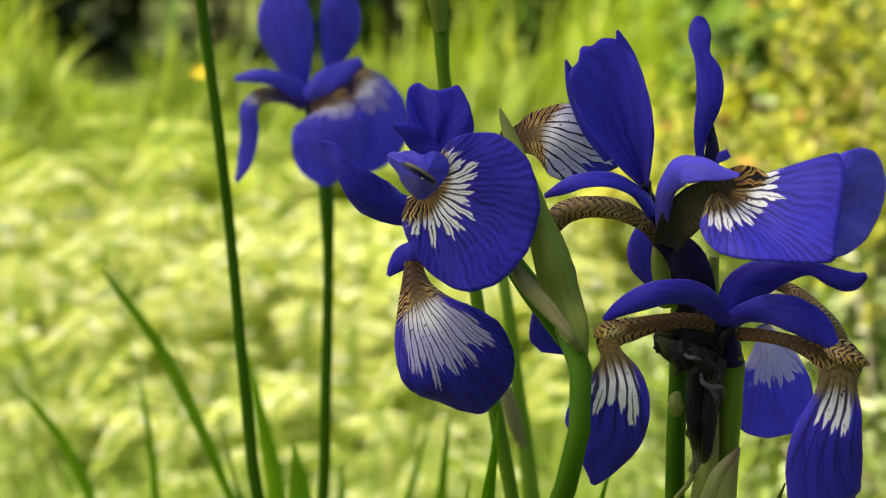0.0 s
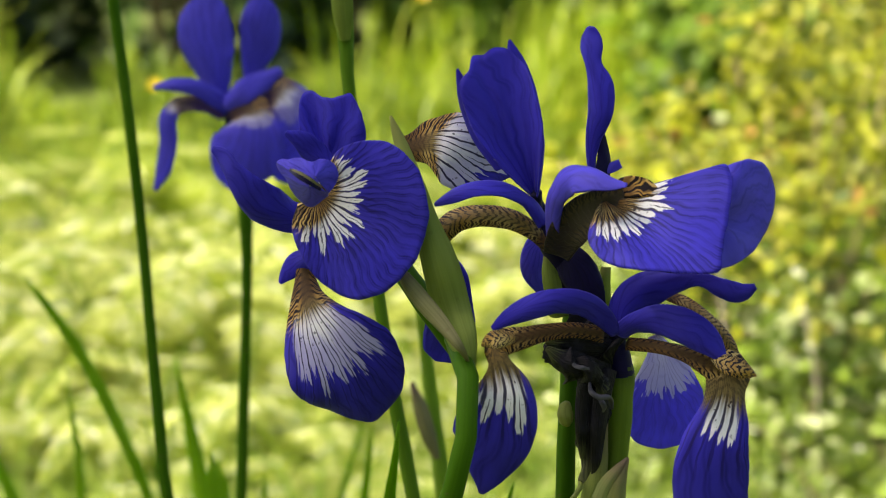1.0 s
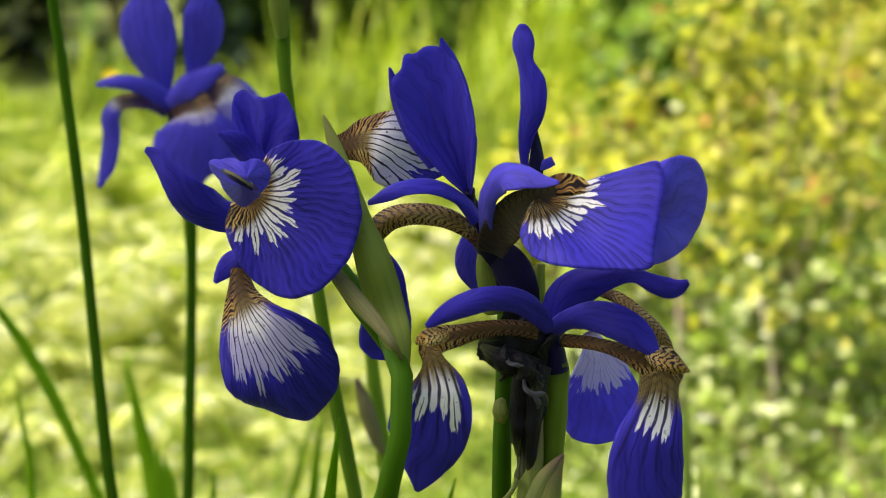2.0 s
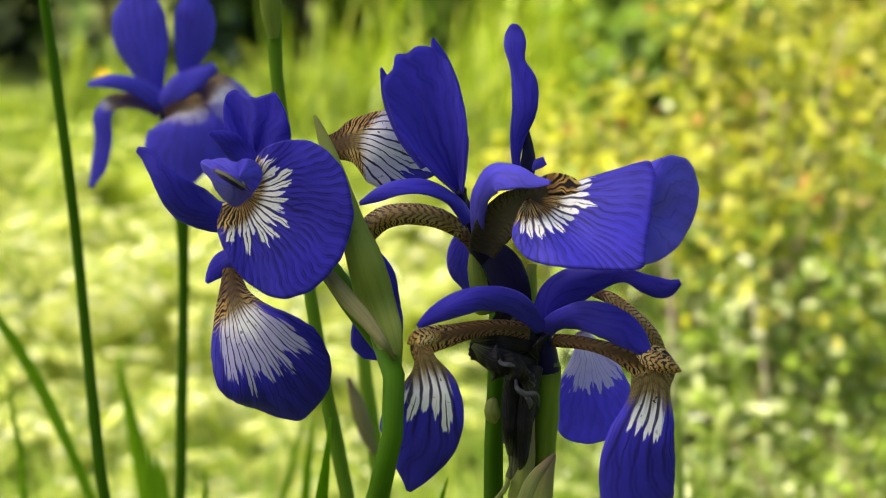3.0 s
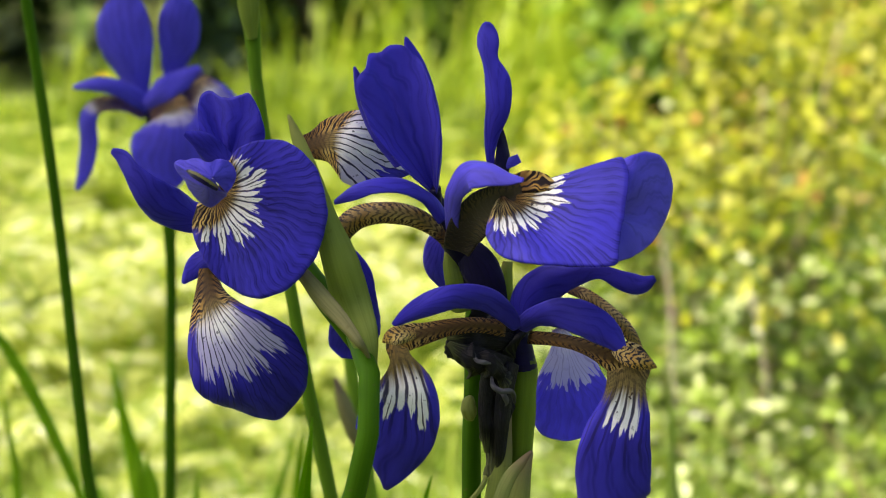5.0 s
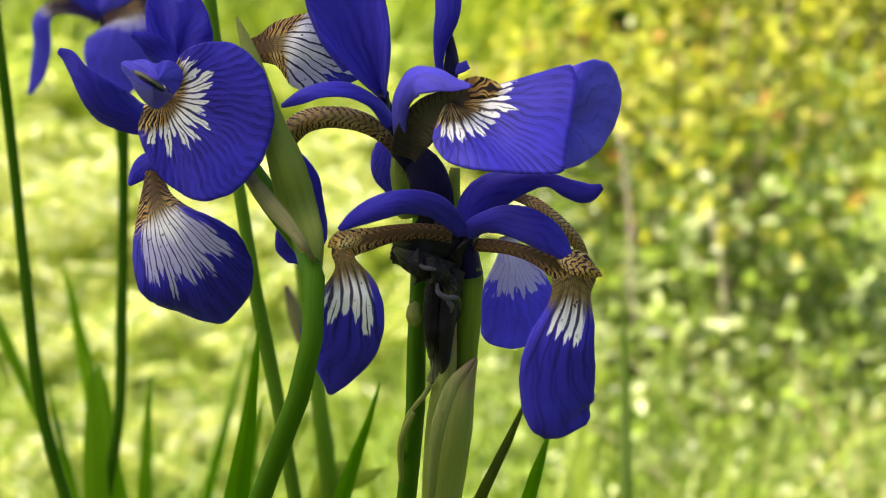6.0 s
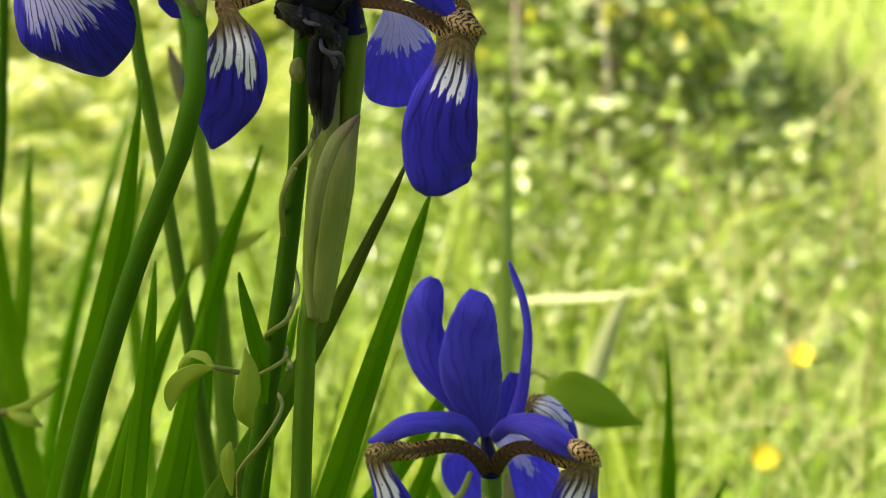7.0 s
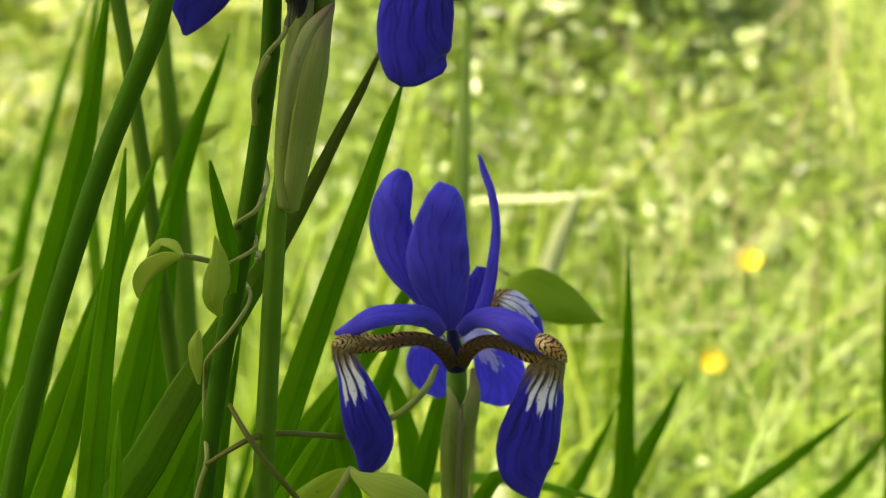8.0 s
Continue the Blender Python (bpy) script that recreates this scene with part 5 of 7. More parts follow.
petal(iris_r, "sheath", [(0.0159, -0.004, 0.7078, 0.0015, 0.0015), (0.0152, -0.006, 0.718, 0.0023, 0.002), (0.0154, -0.007, 0.7305, 0.0028, 0.002), (0.0167, -0.006, 0.7435, 0.0025, 0.0023), (0.0183, -0.005, 0.7524, 0.0025, 0.0023), (0.0193, -0.003, 0.7649, 0.0018, 0.0013)], sheath_pale, n=[(-0.2, -1, 0)], cup=0.5)
petal(iris_r, "sheath", [(0.0176, -0.003, 0.7067, 0.0018, 0.0018), (0.0187, -0.007, 0.717, 0.0026, 0.0028), (0.0205, -0.009, 0.7311, 0.003, 0.0033), (0.0223, -0.009, 0.7444, 0.003, 0.0028), (0.0239, -0.006, 0.7513, 0.0018, 0.002), (0.0256, -0.003, 0.7563, 0.0004, 0.0004)], sheath_pale, n=[(0.2, -1, 0)], cup=0.5)
petal(iris_r, "bract", [(0.0149, -0.01, 0.7248, 0.0004, 0.0004), (0.0159, -0.0135, 0.7366, 0.0012, 0.0012), (0.0172, -0.0145, 0.7448, 0.0015, 0.0015), (0.0201, -0.013, 0.7528, 0.0014, 0.0014), (0.0232, -0.011, 0.7561, 0.001, 0.001), (0.0255, -0.008, 0.7578, 0.0002, 0.0002)], sheath_dry, n=[(-0.1, -1, 0)], cup=0.5)
tube(iris_r, "stem", [(0.0154, 0, 0.716, 0.0017), (0.0145, 0, 0.7078, 0.0021), (0.0141, 0, 0.6939, 0.0022), (0.0136, 0, 0.6798, 0.0023), (0.0133, 0, 0.6625, 0.0023), (0.0129, 0, 0.6479, 0.0024), (0.0126, 0, 0.6328, 0.0024), (0.016, 0, 0.6, 0.0022), (0.01, 0.015, 0.3, 0.0024), (0, 0.03, -0.01, 0.0026)], stem_pale)
iris_f = thing("iris", "low violet blue iris in full bloom on a short stem", "iris flower", "irises")
petal(iris_f, "fall", [(0.0695, 0.072, 0.6519, 0.0015, 0.0015), (0.0723, 0.076, 0.6552, 0.0018, 0.0018), (0.0764, 0.076, 0.6545, 0.0039, 0.0039), (0.0811, 0.076, 0.6505, 0.0042, 0.0042), (0.0844, 0.076, 0.6458, 0.003, 0.003), (0.0861, 0.076, 0.6425, 0.0009, 0.0009)], fall_mat(0.35, 0.8, 0.5, 10, 0.0, 1.5, 0.3), n=[(0.1, -1, 0.5)], cup=0.2)
petal(iris_f, "standard", [(0.0558, 0.059, 0.6569, 0.0015, 0.0015), (0.0527, 0.059, 0.6615, 0.0023, 0.002), (0.048, 0.058, 0.6693, 0.0052, 0.0046), (0.0445, 0.058, 0.6772, 0.006, 0.0052), (0.0435, 0.058, 0.6841, 0.0054, 0.0052), (0.0445, 0.058, 0.6902, 0.0046, 0.0043), (0.046, 0.059, 0.6944, 0.0034, 0.0031), (0.0467, 0.059, 0.6965, 0.0011, 0.0011)], petal_lit, n=[(-0.2, -1, 0)], cup=0.25)
petal(iris_f, "standard", [(0.0603, 0.055, 0.6547, 0.0012, 0.0012), (0.0592, 0.053, 0.6609, 0.0046, 0.0049), (0.0572, 0.051, 0.6694, 0.0072, 0.0077), (0.0559, 0.05, 0.6774, 0.0077, 0.008), (0.0558, 0.051, 0.6838, 0.0071, 0.0065), (0.0568, 0.052, 0.6896, 0.0057, 0.0051), (0.0578, 0.054, 0.6929, 0.004, 0.0037), (0.0583, 0.055, 0.6941, 0.002, 0.0028)], petal_lit, n=[(0, -1, -0.1)], cup=0.2)
petal(iris_f, "standard", [(0.0678, 0.062, 0.6559, 0.0018, 0.0018), (0.0699, 0.062, 0.663, 0.0018, 0.0018), (0.0709, 0.061, 0.6736, 0.0015, 0.0015), (0.071, 0.061, 0.6821, 0.0012, 0.0012), (0.0694, 0.062, 0.6901, 0.0012, 0.0012), (0.0675, 0.063, 0.6951, 0.001, 0.001), (0.066, 0.064, 0.6994, 0.0003, 0.0003)], petal_lit, n=[(-0.7, -1, 0)], cup=0.3)
petal(iris_f, "standard", [(0.0645, 0.065, 0.6515, 0.0015, 0.0015), (0.0668, 0.065, 0.6586, 0.0032, 0.0032), (0.0677, 0.065, 0.6642, 0.0029, 0.0029), (0.0685, 0.066, 0.6682, 0.0012, 0.0012)], petal_pale, n=[(0.1, -1, 0)], cup=0.2)
petal(iris_f, "fall", [(0.0603, 0.066, 0.6478, 0.0015, 0.0015), (0.0571, 0.071, 0.644, 0.0036, 0.0036), (0.056, 0.074, 0.6379, 0.0054, 0.0054), (0.0587, 0.076, 0.6314, 0.0051, 0.0051), (0.0616, 0.076, 0.6273, 0.0018, 0.0018)], fall_mat(0.02, 0.42, 0.8, 7, 0.0, 1.0, 0.0, 0.5, BACKLIT_BLUE), n=[(0, -1, 0)], cup=0.15)
petal(iris_f, "fall", [(0.0647, 0.066, 0.6495, 0.0015, 0.0015), (0.0699, 0.072, 0.6447, 0.0036, 0.0036), (0.0745, 0.076, 0.6374, 0.0057, 0.0066), (0.077, 0.077, 0.6305, 0.0073, 0.0064), (0.078, 0.078, 0.6257, 0.007, 0.0046), (0.0783, 0.078, 0.6238, 0.0021, 0.0021)], fall_mat(0.03, 0.55, 0.4, 7, 0.0, 1.0, 0.0, 0.5, BACKLIT_BLUE), n=[(0, -1, 0)], cup=0.15)
petal(iris_f, "fall", [(0.0613, 0.055, 0.6444, 0.0015, 0.0015), (0.0588, 0.052, 0.6501, 0.0022, 0.0022), (0.0544, 0.05, 0.6538, 0.0017, 0.0017), (0.0488, 0.048, 0.655, 0.0019, 0.0019), (0.0415, 0.046, 0.6544, 0.0021, 0.0021), (0.0358, 0.045, 0.6547, 0.0029, 0.0026), (0.0326, 0.044, 0.6535, 0.0031, 0.0029), (0.033, 0.043, 0.6498, 0.0026, 0.0037), (0.0348, 0.041, 0.6452, 0.0037, 0.0049), (0.0373, 0.039, 0.6384, 0.0057, 0.0066), (0.0395, 0.039, 0.6313, 0.0057, 0.0063), (0.0398, 0.04, 0.6254, 0.004, 0.0049), (0.039, 0.041, 0.6214, 0.002, 0.0023), (0.0385, 0.042, 0.6193, 0.0004, 0.0004)], fall_mat(0.55, 0.71, 0.0, 19, 0.0, 1.6, 0.0, 0.36), n=[(0, -1, 0.5), (0, -1, 0.5), (0, -1, 0.5), (0, -1, 0.5), (0, -1, 0.5), (0, -1, 0.5), (0, -1, 0.5), (-0.25, -1, 0), (-0.25, -1, 0), (-0.25, -1, 0), (-0.25, -1, 0), (-0.25, -1, 0), (-0.25, -1, 0), (-0.25, -1, 0)], cup=0.22)
petal(iris_f, "fall", [(0.0635, 0.055, 0.6445, 0.0015, 0.0015), (0.0649, 0.052, 0.6502, 0.0022, 0.0022), (0.0682, 0.05, 0.6536, 0.0017, 0.0017), (0.0732, 0.047, 0.6549, 0.0019, 0.0019), (0.0788, 0.044, 0.6544, 0.0029, 0.0026), (0.0836, 0.042, 0.6547, 0.0049, 0.0046), (0.0852, 0.041, 0.6509, 0.0063, 0.0037), (0.0835, 0.039, 0.6439, 0.0066, 0.006), (0.0818, 0.038, 0.6365, 0.0083, 0.0072), (0.0808, 0.038, 0.6286, 0.0086, 0.0075), (0.0809, 0.039, 0.6218, 0.0069, 0.0061), (0.0824, 0.041, 0.6164, 0.0032, 0.0032), (0.0838, 0.042, 0.6136, 0.0007, 0.0007)], fall_mat(0.52, 0.67, 0.0, 19, 0.0, 2.0, 0.0, 0.30), n=[(0, -1, 0.5), (0, -1, 0.5), (0, -1, 0.5), (0, -1, 0.5), (0, -1, 0.5), (0, -1, 0.5), (0.15, -1, 0), (0.15, -1, 0), (0.15, -1, 0), (0.15, -1, 0), (0.15, -1, 0), (0.15, -1, 0), (0.15, -1, 0)], cup=0.2)
petal(iris_f, "style_arm", [(0.0302, 0.043, 0.6582, 0.0004, 0.0004), (0.0337, 0.041, 0.6603, 0.0018, 0.0018), (0.0395, 0.04, 0.6639, 0.0027, 0.0027), (0.0467, 0.043, 0.6639, 0.0026, 0.0026), (0.0536, 0.048, 0.6609, 0.0026, 0.0026), (0.0584, 0.052, 0.6551, 0.0017, 0.0017)], petal_pale, n=[(-0.1, -1, 0.6)], cup=0.4)
petal(iris_f, "style_arm", [(0.0623, 0.052, 0.6551, 0.0014, 0.0014), (0.0658, 0.048, 0.6606, 0.0023, 0.0023), (0.0703, 0.043, 0.6633, 0.0031, 0.0031), (0.0757, 0.039, 0.6626, 0.004, 0.0037), (0.0805, 0.038, 0.6591, 0.0028, 0.0028), (0.0839, 0.038, 0.6552, 0.0004, 0.0004)], petal_pale, n=[(0.1, -1, 0.6)], cup=0.4)
petal(iris_f, "haft_flange", [(0.0797, 0.039, 0.6596, 0.001, 0.001), (0.082, 0.036, 0.6597, 0.0023, 0.0023), (0.0848, 0.035, 0.6583, 0.0024, 0.0024), (0.0874, 0.036, 0.6558, 0.0013, 0.0013), (0.0887, 0.038, 0.6536, 0.0001, 0.0001)], haft_amber, n=[(0.1, -1, 0.3)], cup=0.25)
petal(iris_f, "haft_flange", [(0.037, 0.042, 0.6566, 0.001, 0.001), (0.0344, 0.04, 0.6574, 0.0017, 0.0017), (0.0318, 0.039, 0.6574, 0.0018, 0.0018), (0.0302, 0.04, 0.6564, 0.001, 0.001), (0.0294, 0.041, 0.655, 0.0001, 0.0001)], haft_amber, n=[(-0.1, -1, 0.3)], cup=0.25)
tube(iris_f, "tube", [(0.0605, 0.061, 0.6585, 0.001), (0.0612, 0.06, 0.6526, 0.0015), (0.0619, 0.059, 0.6483, 0.0022), (0.0625, 0.058, 0.6448, 0.0028), (0.0627, 0.057, 0.6408, 0.0023)], petal_shaded)
petal(iris_f, "sheath", [(0.0633, 0.053, 0.605, 0.0033, 0.0033), (0.0615, 0.049, 0.6222, 0.0032, 0.0029), (0.0614, 0.048, 0.6316, 0.0025, 0.0025), (0.061, 0.05, 0.6374, 0.0013, 0.0013), (0.0602, 0.052, 0.6403, 0.0002, 0.0002)], sheath_green, n=[(-0.25, -1, 0)], cup=0.5)
petal(iris_f, "sheath", [(0.0649, 0.054, 0.6046, 0.0027, 0.0027), (0.0649, 0.049, 0.6223, 0.0026, 0.0028), (0.0659, 0.048, 0.6333, 0.0025, 0.0028), (0.067, 0.05, 0.6404, 0.0016, 0.0016), (0.0662, 0.053, 0.6451, 0.0003, 0.0003)], sheath_pale, n=[(0.25, -1, 0)], cup=0.5)
petal(iris_f, "bract", [(0.064, 0.045, 0.609, 0.0007, 0.0007), (0.0633, 0.0425, 0.623, 0.0007, 0.0007), (0.0632, 0.0425, 0.6325, 0.0006, 0.0006), (0.0634, 0.044, 0.639, 0.0001, 0.0001)], sheath_brown, n=[(0, -1, 0)], cup=0.4)
tube(iris_f, "stem", [(0.0626, 0.057, 0.6428, 0.0025), (0.0629, 0.057, 0.6372, 0.0025), (0.0635, 0.057, 0.626, 0.003), (0.0636, 0.057, 0.6162, 0.003), (0.064, 0.057, 0.6061, 0.003), (0.062, 0.055, 0.56, 0.0026), (0.055, 0.06, 0.25, 0.0025), (0.05, 0.06, -0.01, 0.0026)], stem_pale)
iris_b = thing("iris", "violet blue iris in bloom further back on a slim stem", "iris flower", "irises")
petal(iris_b, "standard", [(-0.1005, 0.363, 0.7792, 0.0016, 0.0016), (-0.1024, 0.362, 0.7885, 0.0052, 0.0052), (-0.1047, 0.36, 0.7989, 0.0092, 0.0092), (-0.1059, 0.36, 0.8079, 0.0099, 0.0099), (-0.1052, 0.362, 0.8156, 0.0072, 0.0072), (-0.1045, 0.364, 0.8214, 0.0016, 0.0016)], petal_lit, n=[(-0.1, -1, -0.1)], cup=0.2)
petal(iris_b, "standard", [(-0.0904, 0.364, 0.786, 0.0016, 0.0016), (-0.0888, 0.364, 0.7941, 0.0044, 0.0044), (-0.0865, 0.363, 0.8033, 0.0072, 0.0072), (-0.0861, 0.363, 0.8123, 0.0066, 0.0066), (-0.0866, 0.364, 0.8177, 0.0036, 0.0036), (-0.087, 0.365, 0.82, 0.0008, 0.0008)], petal_lit, n=[(0.2, -1, -0.1)], cup=0.2)
petal(iris_b, "style_arm", [(-0.1235, 0.354, 0.7879, 0.0008, 0.0008), (-0.1162, 0.352, 0.7893, 0.0024, 0.0024), (-0.1084, 0.353, 0.7879, 0.003, 0.003), (-0.1, 0.357, 0.7821, 0.0032, 0.0032), (-0.0963, 0.36, 0.7776, 0.002, 0.002)], petal_lit, n=[(-0.1, -1, 0.5)], cup=0.3)
petal(iris_b, "style_arm", [(-0.0989, 0.356, 0.7803, 0.0024, 0.0024), (-0.0915, 0.352, 0.7868, 0.0044, 0.0044), (-0.0856, 0.354, 0.7899, 0.004, 0.004), (-0.0787, 0.357, 0.7934, 0.0016, 0.0016)], petal_lit, n=[(0.1, -1, 0.4)], cup=0.3)
petal(iris_b, "fall", [(-0.0993, 0.36, 0.7766, 0.002, 0.002), (-0.1069, 0.356, 0.7814, 0.0026, 0.0026), (-0.1155, 0.352, 0.7817, 0.003, 0.003), (-0.1188, 0.35, 0.7774, 0.0034, 0.0034), (-0.1187, 0.35, 0.7694, 0.0036, 0.0036), (-0.1206, 0.35, 0.7593, 0.003, 0.003), (-0.1237, 0.351, 0.7517, 0.0008, 0.0008)], fall_mat(0.40, 0.46, 0.9, 6, 0.0, 2.4, 0.0, 0.5, MID_BLUE), n=[(-0.4, -1, 0.3)], cup=0.3)
petal(iris_b, "fall", [(-0.0949, 0.356, 0.7822, 0.0052, 0.0052), (-0.09, 0.348, 0.7794, 0.0087, 0.0087), (-0.0891, 0.342, 0.7744, 0.0118, 0.0118), (-0.0902, 0.34, 0.7668, 0.013, 0.013), (-0.0914, 0.341, 0.7586, 0.0106, 0.0106), (-0.0911, 0.343, 0.7532, 0.0047, 0.0047), (-0.0908, 0.344, 0.751, 0.0012, 0.0012)], fall_mat(0.26, 0.42, 0.8, 6, 0.0, 2.6, 0.0, 0.4, MID_BLUE), n=[(0, -1, 0.2)], cup=0.2)
petal(iris_b, "fall", [(-0.087, 0.358, 0.7849, 0.0044, 0.0044), (-0.0797, 0.353, 0.7855, 0.0071, 0.0071), (-0.0737, 0.35, 0.7789, 0.0099, 0.0099), (-0.0724, 0.349, 0.7701, 0.0107, 0.0107), (-0.0761, 0.35, 0.7609, 0.0083, 0.0083), (-0.0792, 0.351, 0.7547, 0.0024, 0.0024)], fall_mat(0.24, 0.46, 1.0, 6, 0.0, 2.4, 0.0, 0.4, MID_BLUE), n=[(0.3, -1, 0.2)], cup=0.2)
tube(iris_b, "tube", [(-0.0963, 0.361, 0.7815, 0.0028), (-0.0954, 0.361, 0.7754, 0.0044), (-0.0941, 0.362, 0.7661, 0.0032), (-0.0931, 0.362, 0.7497, 0.0036)], petal_shaded)
tube(iris_b, "stem", [(-0.0931, 0.362, 0.7517, 0.003), (-0.0926, 0.361, 0.7417, 0.0028), (-0.0925, 0.361, 0.7231, 0.002), (-0.0937, 0.361, 0.6918, 0.002), (-0.0953, 0.361, 0.66, 0.0021), (-0.0968, 0.361, 0.6317, 0.0021), (-0.13, 0.37, 0.45, 0.0023), (-0.14, 0.38, -0.01, 0.0026)], stem_green)
stalk = thing("flower_stalk", "tall bare green iris stalk standing free", "stalk", "flower stalks")
tube(stalk, "stem", [(-0.1241, 0.247, 0.8565, 0.00156), (-0.1216, 0.247, 0.8286, 0.00172), (-0.1188, 0.247, 0.8021, 0.00172), (-0.1163, 0.247, 0.7752, 0.00172), (-0.1144, 0.247, 0.7498, 0.00172), (-0.1127, 0.247, 0.7203, 0.0018), (-0.1107, 0.247, 0.6905, 0.00197), (-0.1087, 0.247, 0.6674, 0.00197), (-0.06, 0.25, 0.45, 0.00197), (-0.05, 0.26, -0.01, 0.00213)], stem_green)
stalk = thing("flower_stalk", "green iris stalk with a swollen bud sheath at its head", "stalk", "flower stalks")
tube(stalk, "stem", [(-0.0447, 0.13, 0.8527, 0.0018), (-0.0441, 0.13, 0.8437, 0.0027), (-0.0437, 0.13, 0.8376, 0.0023), (-0.0435, 0.13, 0.8285, 0.0018), (-0.0424, 0.13, 0.8148, 0.0018), (-0.0397, 0.13, 0.7948, 0.0018), (-0.0366, 0.13, 0.7714, 0.0018), (-0.0345, 0.13, 0.7572, 0.0018), (-0.0315, 0.13, 0.7349, 0.002), (-0.0286, 0.13, 0.7188, 0.0022), (-0.0263, 0.13, 0.7055, 0.002), (0, 0.14, 0.5, 0.0026), (0.03, 0.16, -0.01, 0.0026)], stem_pale)
petal(stalk, "sheath", [(-0.0436, 0.127, 0.8335, 0.0013, 0.0013), (-0.044, 0.125, 0.8413, 0.0027, 0.0027), (-0.0444, 0.125, 0.8502, 0.0024, 0.0024), (-0.0443, 0.127, 0.8604, 0.0004, 0.0004)], sheath_green, cup=0.5)
stalk = thing("flower_stalk", "thick grey green stalk with a small purple bract", "stalk", "flower stalks")
tube(stalk, "stem", [(-0.0298, 0.2854, 0.7343, 0.0019), (-0.0275, 0.2854, 0.719, 0.002), (-0.025, 0.2854, 0.6938, 0.0024), (-0.0222, 0.2854, 0.6722, 0.0029), (-0.0206, 0.2854, 0.656, 0.003), (-0.013, 0.3034, 0.5598, 0.0043), (-0.007, 0.3094, 0.1758, 0.0048), (-0.001, 0.3094, -0.01, 0.0048)], leaf_light)
petal(stalk, "bract", [(-0.0228, 0.2794, 0.674, 0.001, 0.001), (-0.0256, 0.2782, 0.6822, 0.0024, 0.0024), (-0.0284, 0.2782, 0.6919, 0.0023, 0.0023), (-0.0311, 0.2794, 0.7003, 0.0004, 0.0004)], sheath_brown, cup=0.5)
leaf = thing("iris_leaf", "long sword shaped green iris leaf", "leaf", "iris leaves")
petal(leaf, "blade", [(-0.02, 0.05, -0.01, 0.006, 0.006), (0, 0.04, 0.4, 0.005, 0.005), (0.0098, 0.035, 0.6034, 0.0037, 0.0037), (0.0158, 0.035, 0.6288, 0.0037, 0.0037), (0.0228, 0.035, 0.6537, 0.0035, 0.0035), (0.0294, 0.035, 0.6765, 0.0031, 0.0031), (0.036, 0.035, 0.6988, 0.0023, 0.0023), (0.0414, 0.035, 0.7177, 0.0014, 0.0014), (0.0443, 0.035, 0.7274, 0.0002, 0.0002)], leaf_green, cup=0.22, fold=True)
tube(leaf, "midrib", [(-0.02, 0.05, -0.01, 0.0002), (0, 0.04, 0.4, 0.0002), (0.0098, 0.035, 0.6034, 0.0002), (0.0158, 0.035, 0.6288, 0.0002), (0.0228, 0.035, 0.6537, 0.0002), (0.0294, 0.035, 0.6765, 0.0002), (0.036, 0.035, 0.6988, 0.0002), (0.0414, 0.035, 0.7177, 0.0002), (0.0443, 0.035, 0.7274, 0.0002)], leaf_green, sides=6)
leaf = thing("iris_leaf", "sword shaped green leaf browning towards its tip", "leaf", "iris leaves")
petal(leaf, "blade", [(-0.08, 0.04, -0.01, 0.006, 0.006), (-0.06, 0.03, 0.4, 0.006, 0.006), (-0.0309, 0.022, 0.6062, 0.0056, 0.0056), (-0.0184, 0.022, 0.6266, 0.0053, 0.0053), (-0.0069, 0.022, 0.6496, 0.0044, 0.0044), (0.0031, 0.022, 0.6677, 0.0033, 0.0033), (0.0123, 0.022, 0.684, 0.0024, 0.0024), (0.0213, 0.022, 0.7015, 0.0019, 0.0019), (0.03, 0.022, 0.7209, 0.0013, 0.0013), (0.0362, 0.022, 0.7342, 0.0007, 0.0007), (0.0386, 0.022, 0.7404, 0.0001, 0.0001)], leaf_brown, cup=0.22, fold=True)
tube(leaf, "midrib", [(-0.08, 0.04, -0.01, 0.0002), (-0.06, 0.03, 0.4, 0.0002), (-0.0309, 0.022, 0.6062, 0.0002), (-0.0184, 0.022, 0.6266, 0.0002), (-0.0069, 0.022, 0.6496, 0.0002), (0.0031, 0.022, 0.6677, 0.0002), (0.0123, 0.022, 0.684, 0.0002), (0.0213, 0.022, 0.7015, 0.0002), (0.03, 0.022, 0.7209, 0.0002), (0.0362, 0.022, 0.7342, 0.0002), (0.0386, 0.022, 0.7404, 0.0002)], leaf_brown, sides=6)
leaf = thing("iris_leaf", "long sword shaped green iris leaf", "leaf", "iris leaves")
petal(leaf, "blade", [(0.0046, -0.002, 0.686, 0.0008, 0.0008), (0.0039, -0.004, 0.6965, 0.0019, 0.0019), (0.0017, -0.006, 0.7069, 0.0017, 0.0017), (-0.0002, -0.007, 0.7153, 0.001, 0.001), (-0.0012, -0.007, 0.7202, 0.0003, 0.0003)], leaf_green, cup=0.22, fold=True)
tube(leaf, "midrib", [(0.0046, -0.002, 0.686, 0.0002), (0.0039, -0.004, 0.6965, 0.0002), (0.0017, -0.006, 0.7069, 0.0002), (-0.0002, -0.007, 0.7153, 0.0002), (-0.0012, -0.007, 0.7202, 0.0002)], leaf_green, sides=6)
leaf = thing("iris_leaf", "long sword shaped green iris leaf", "leaf", "iris leaves")
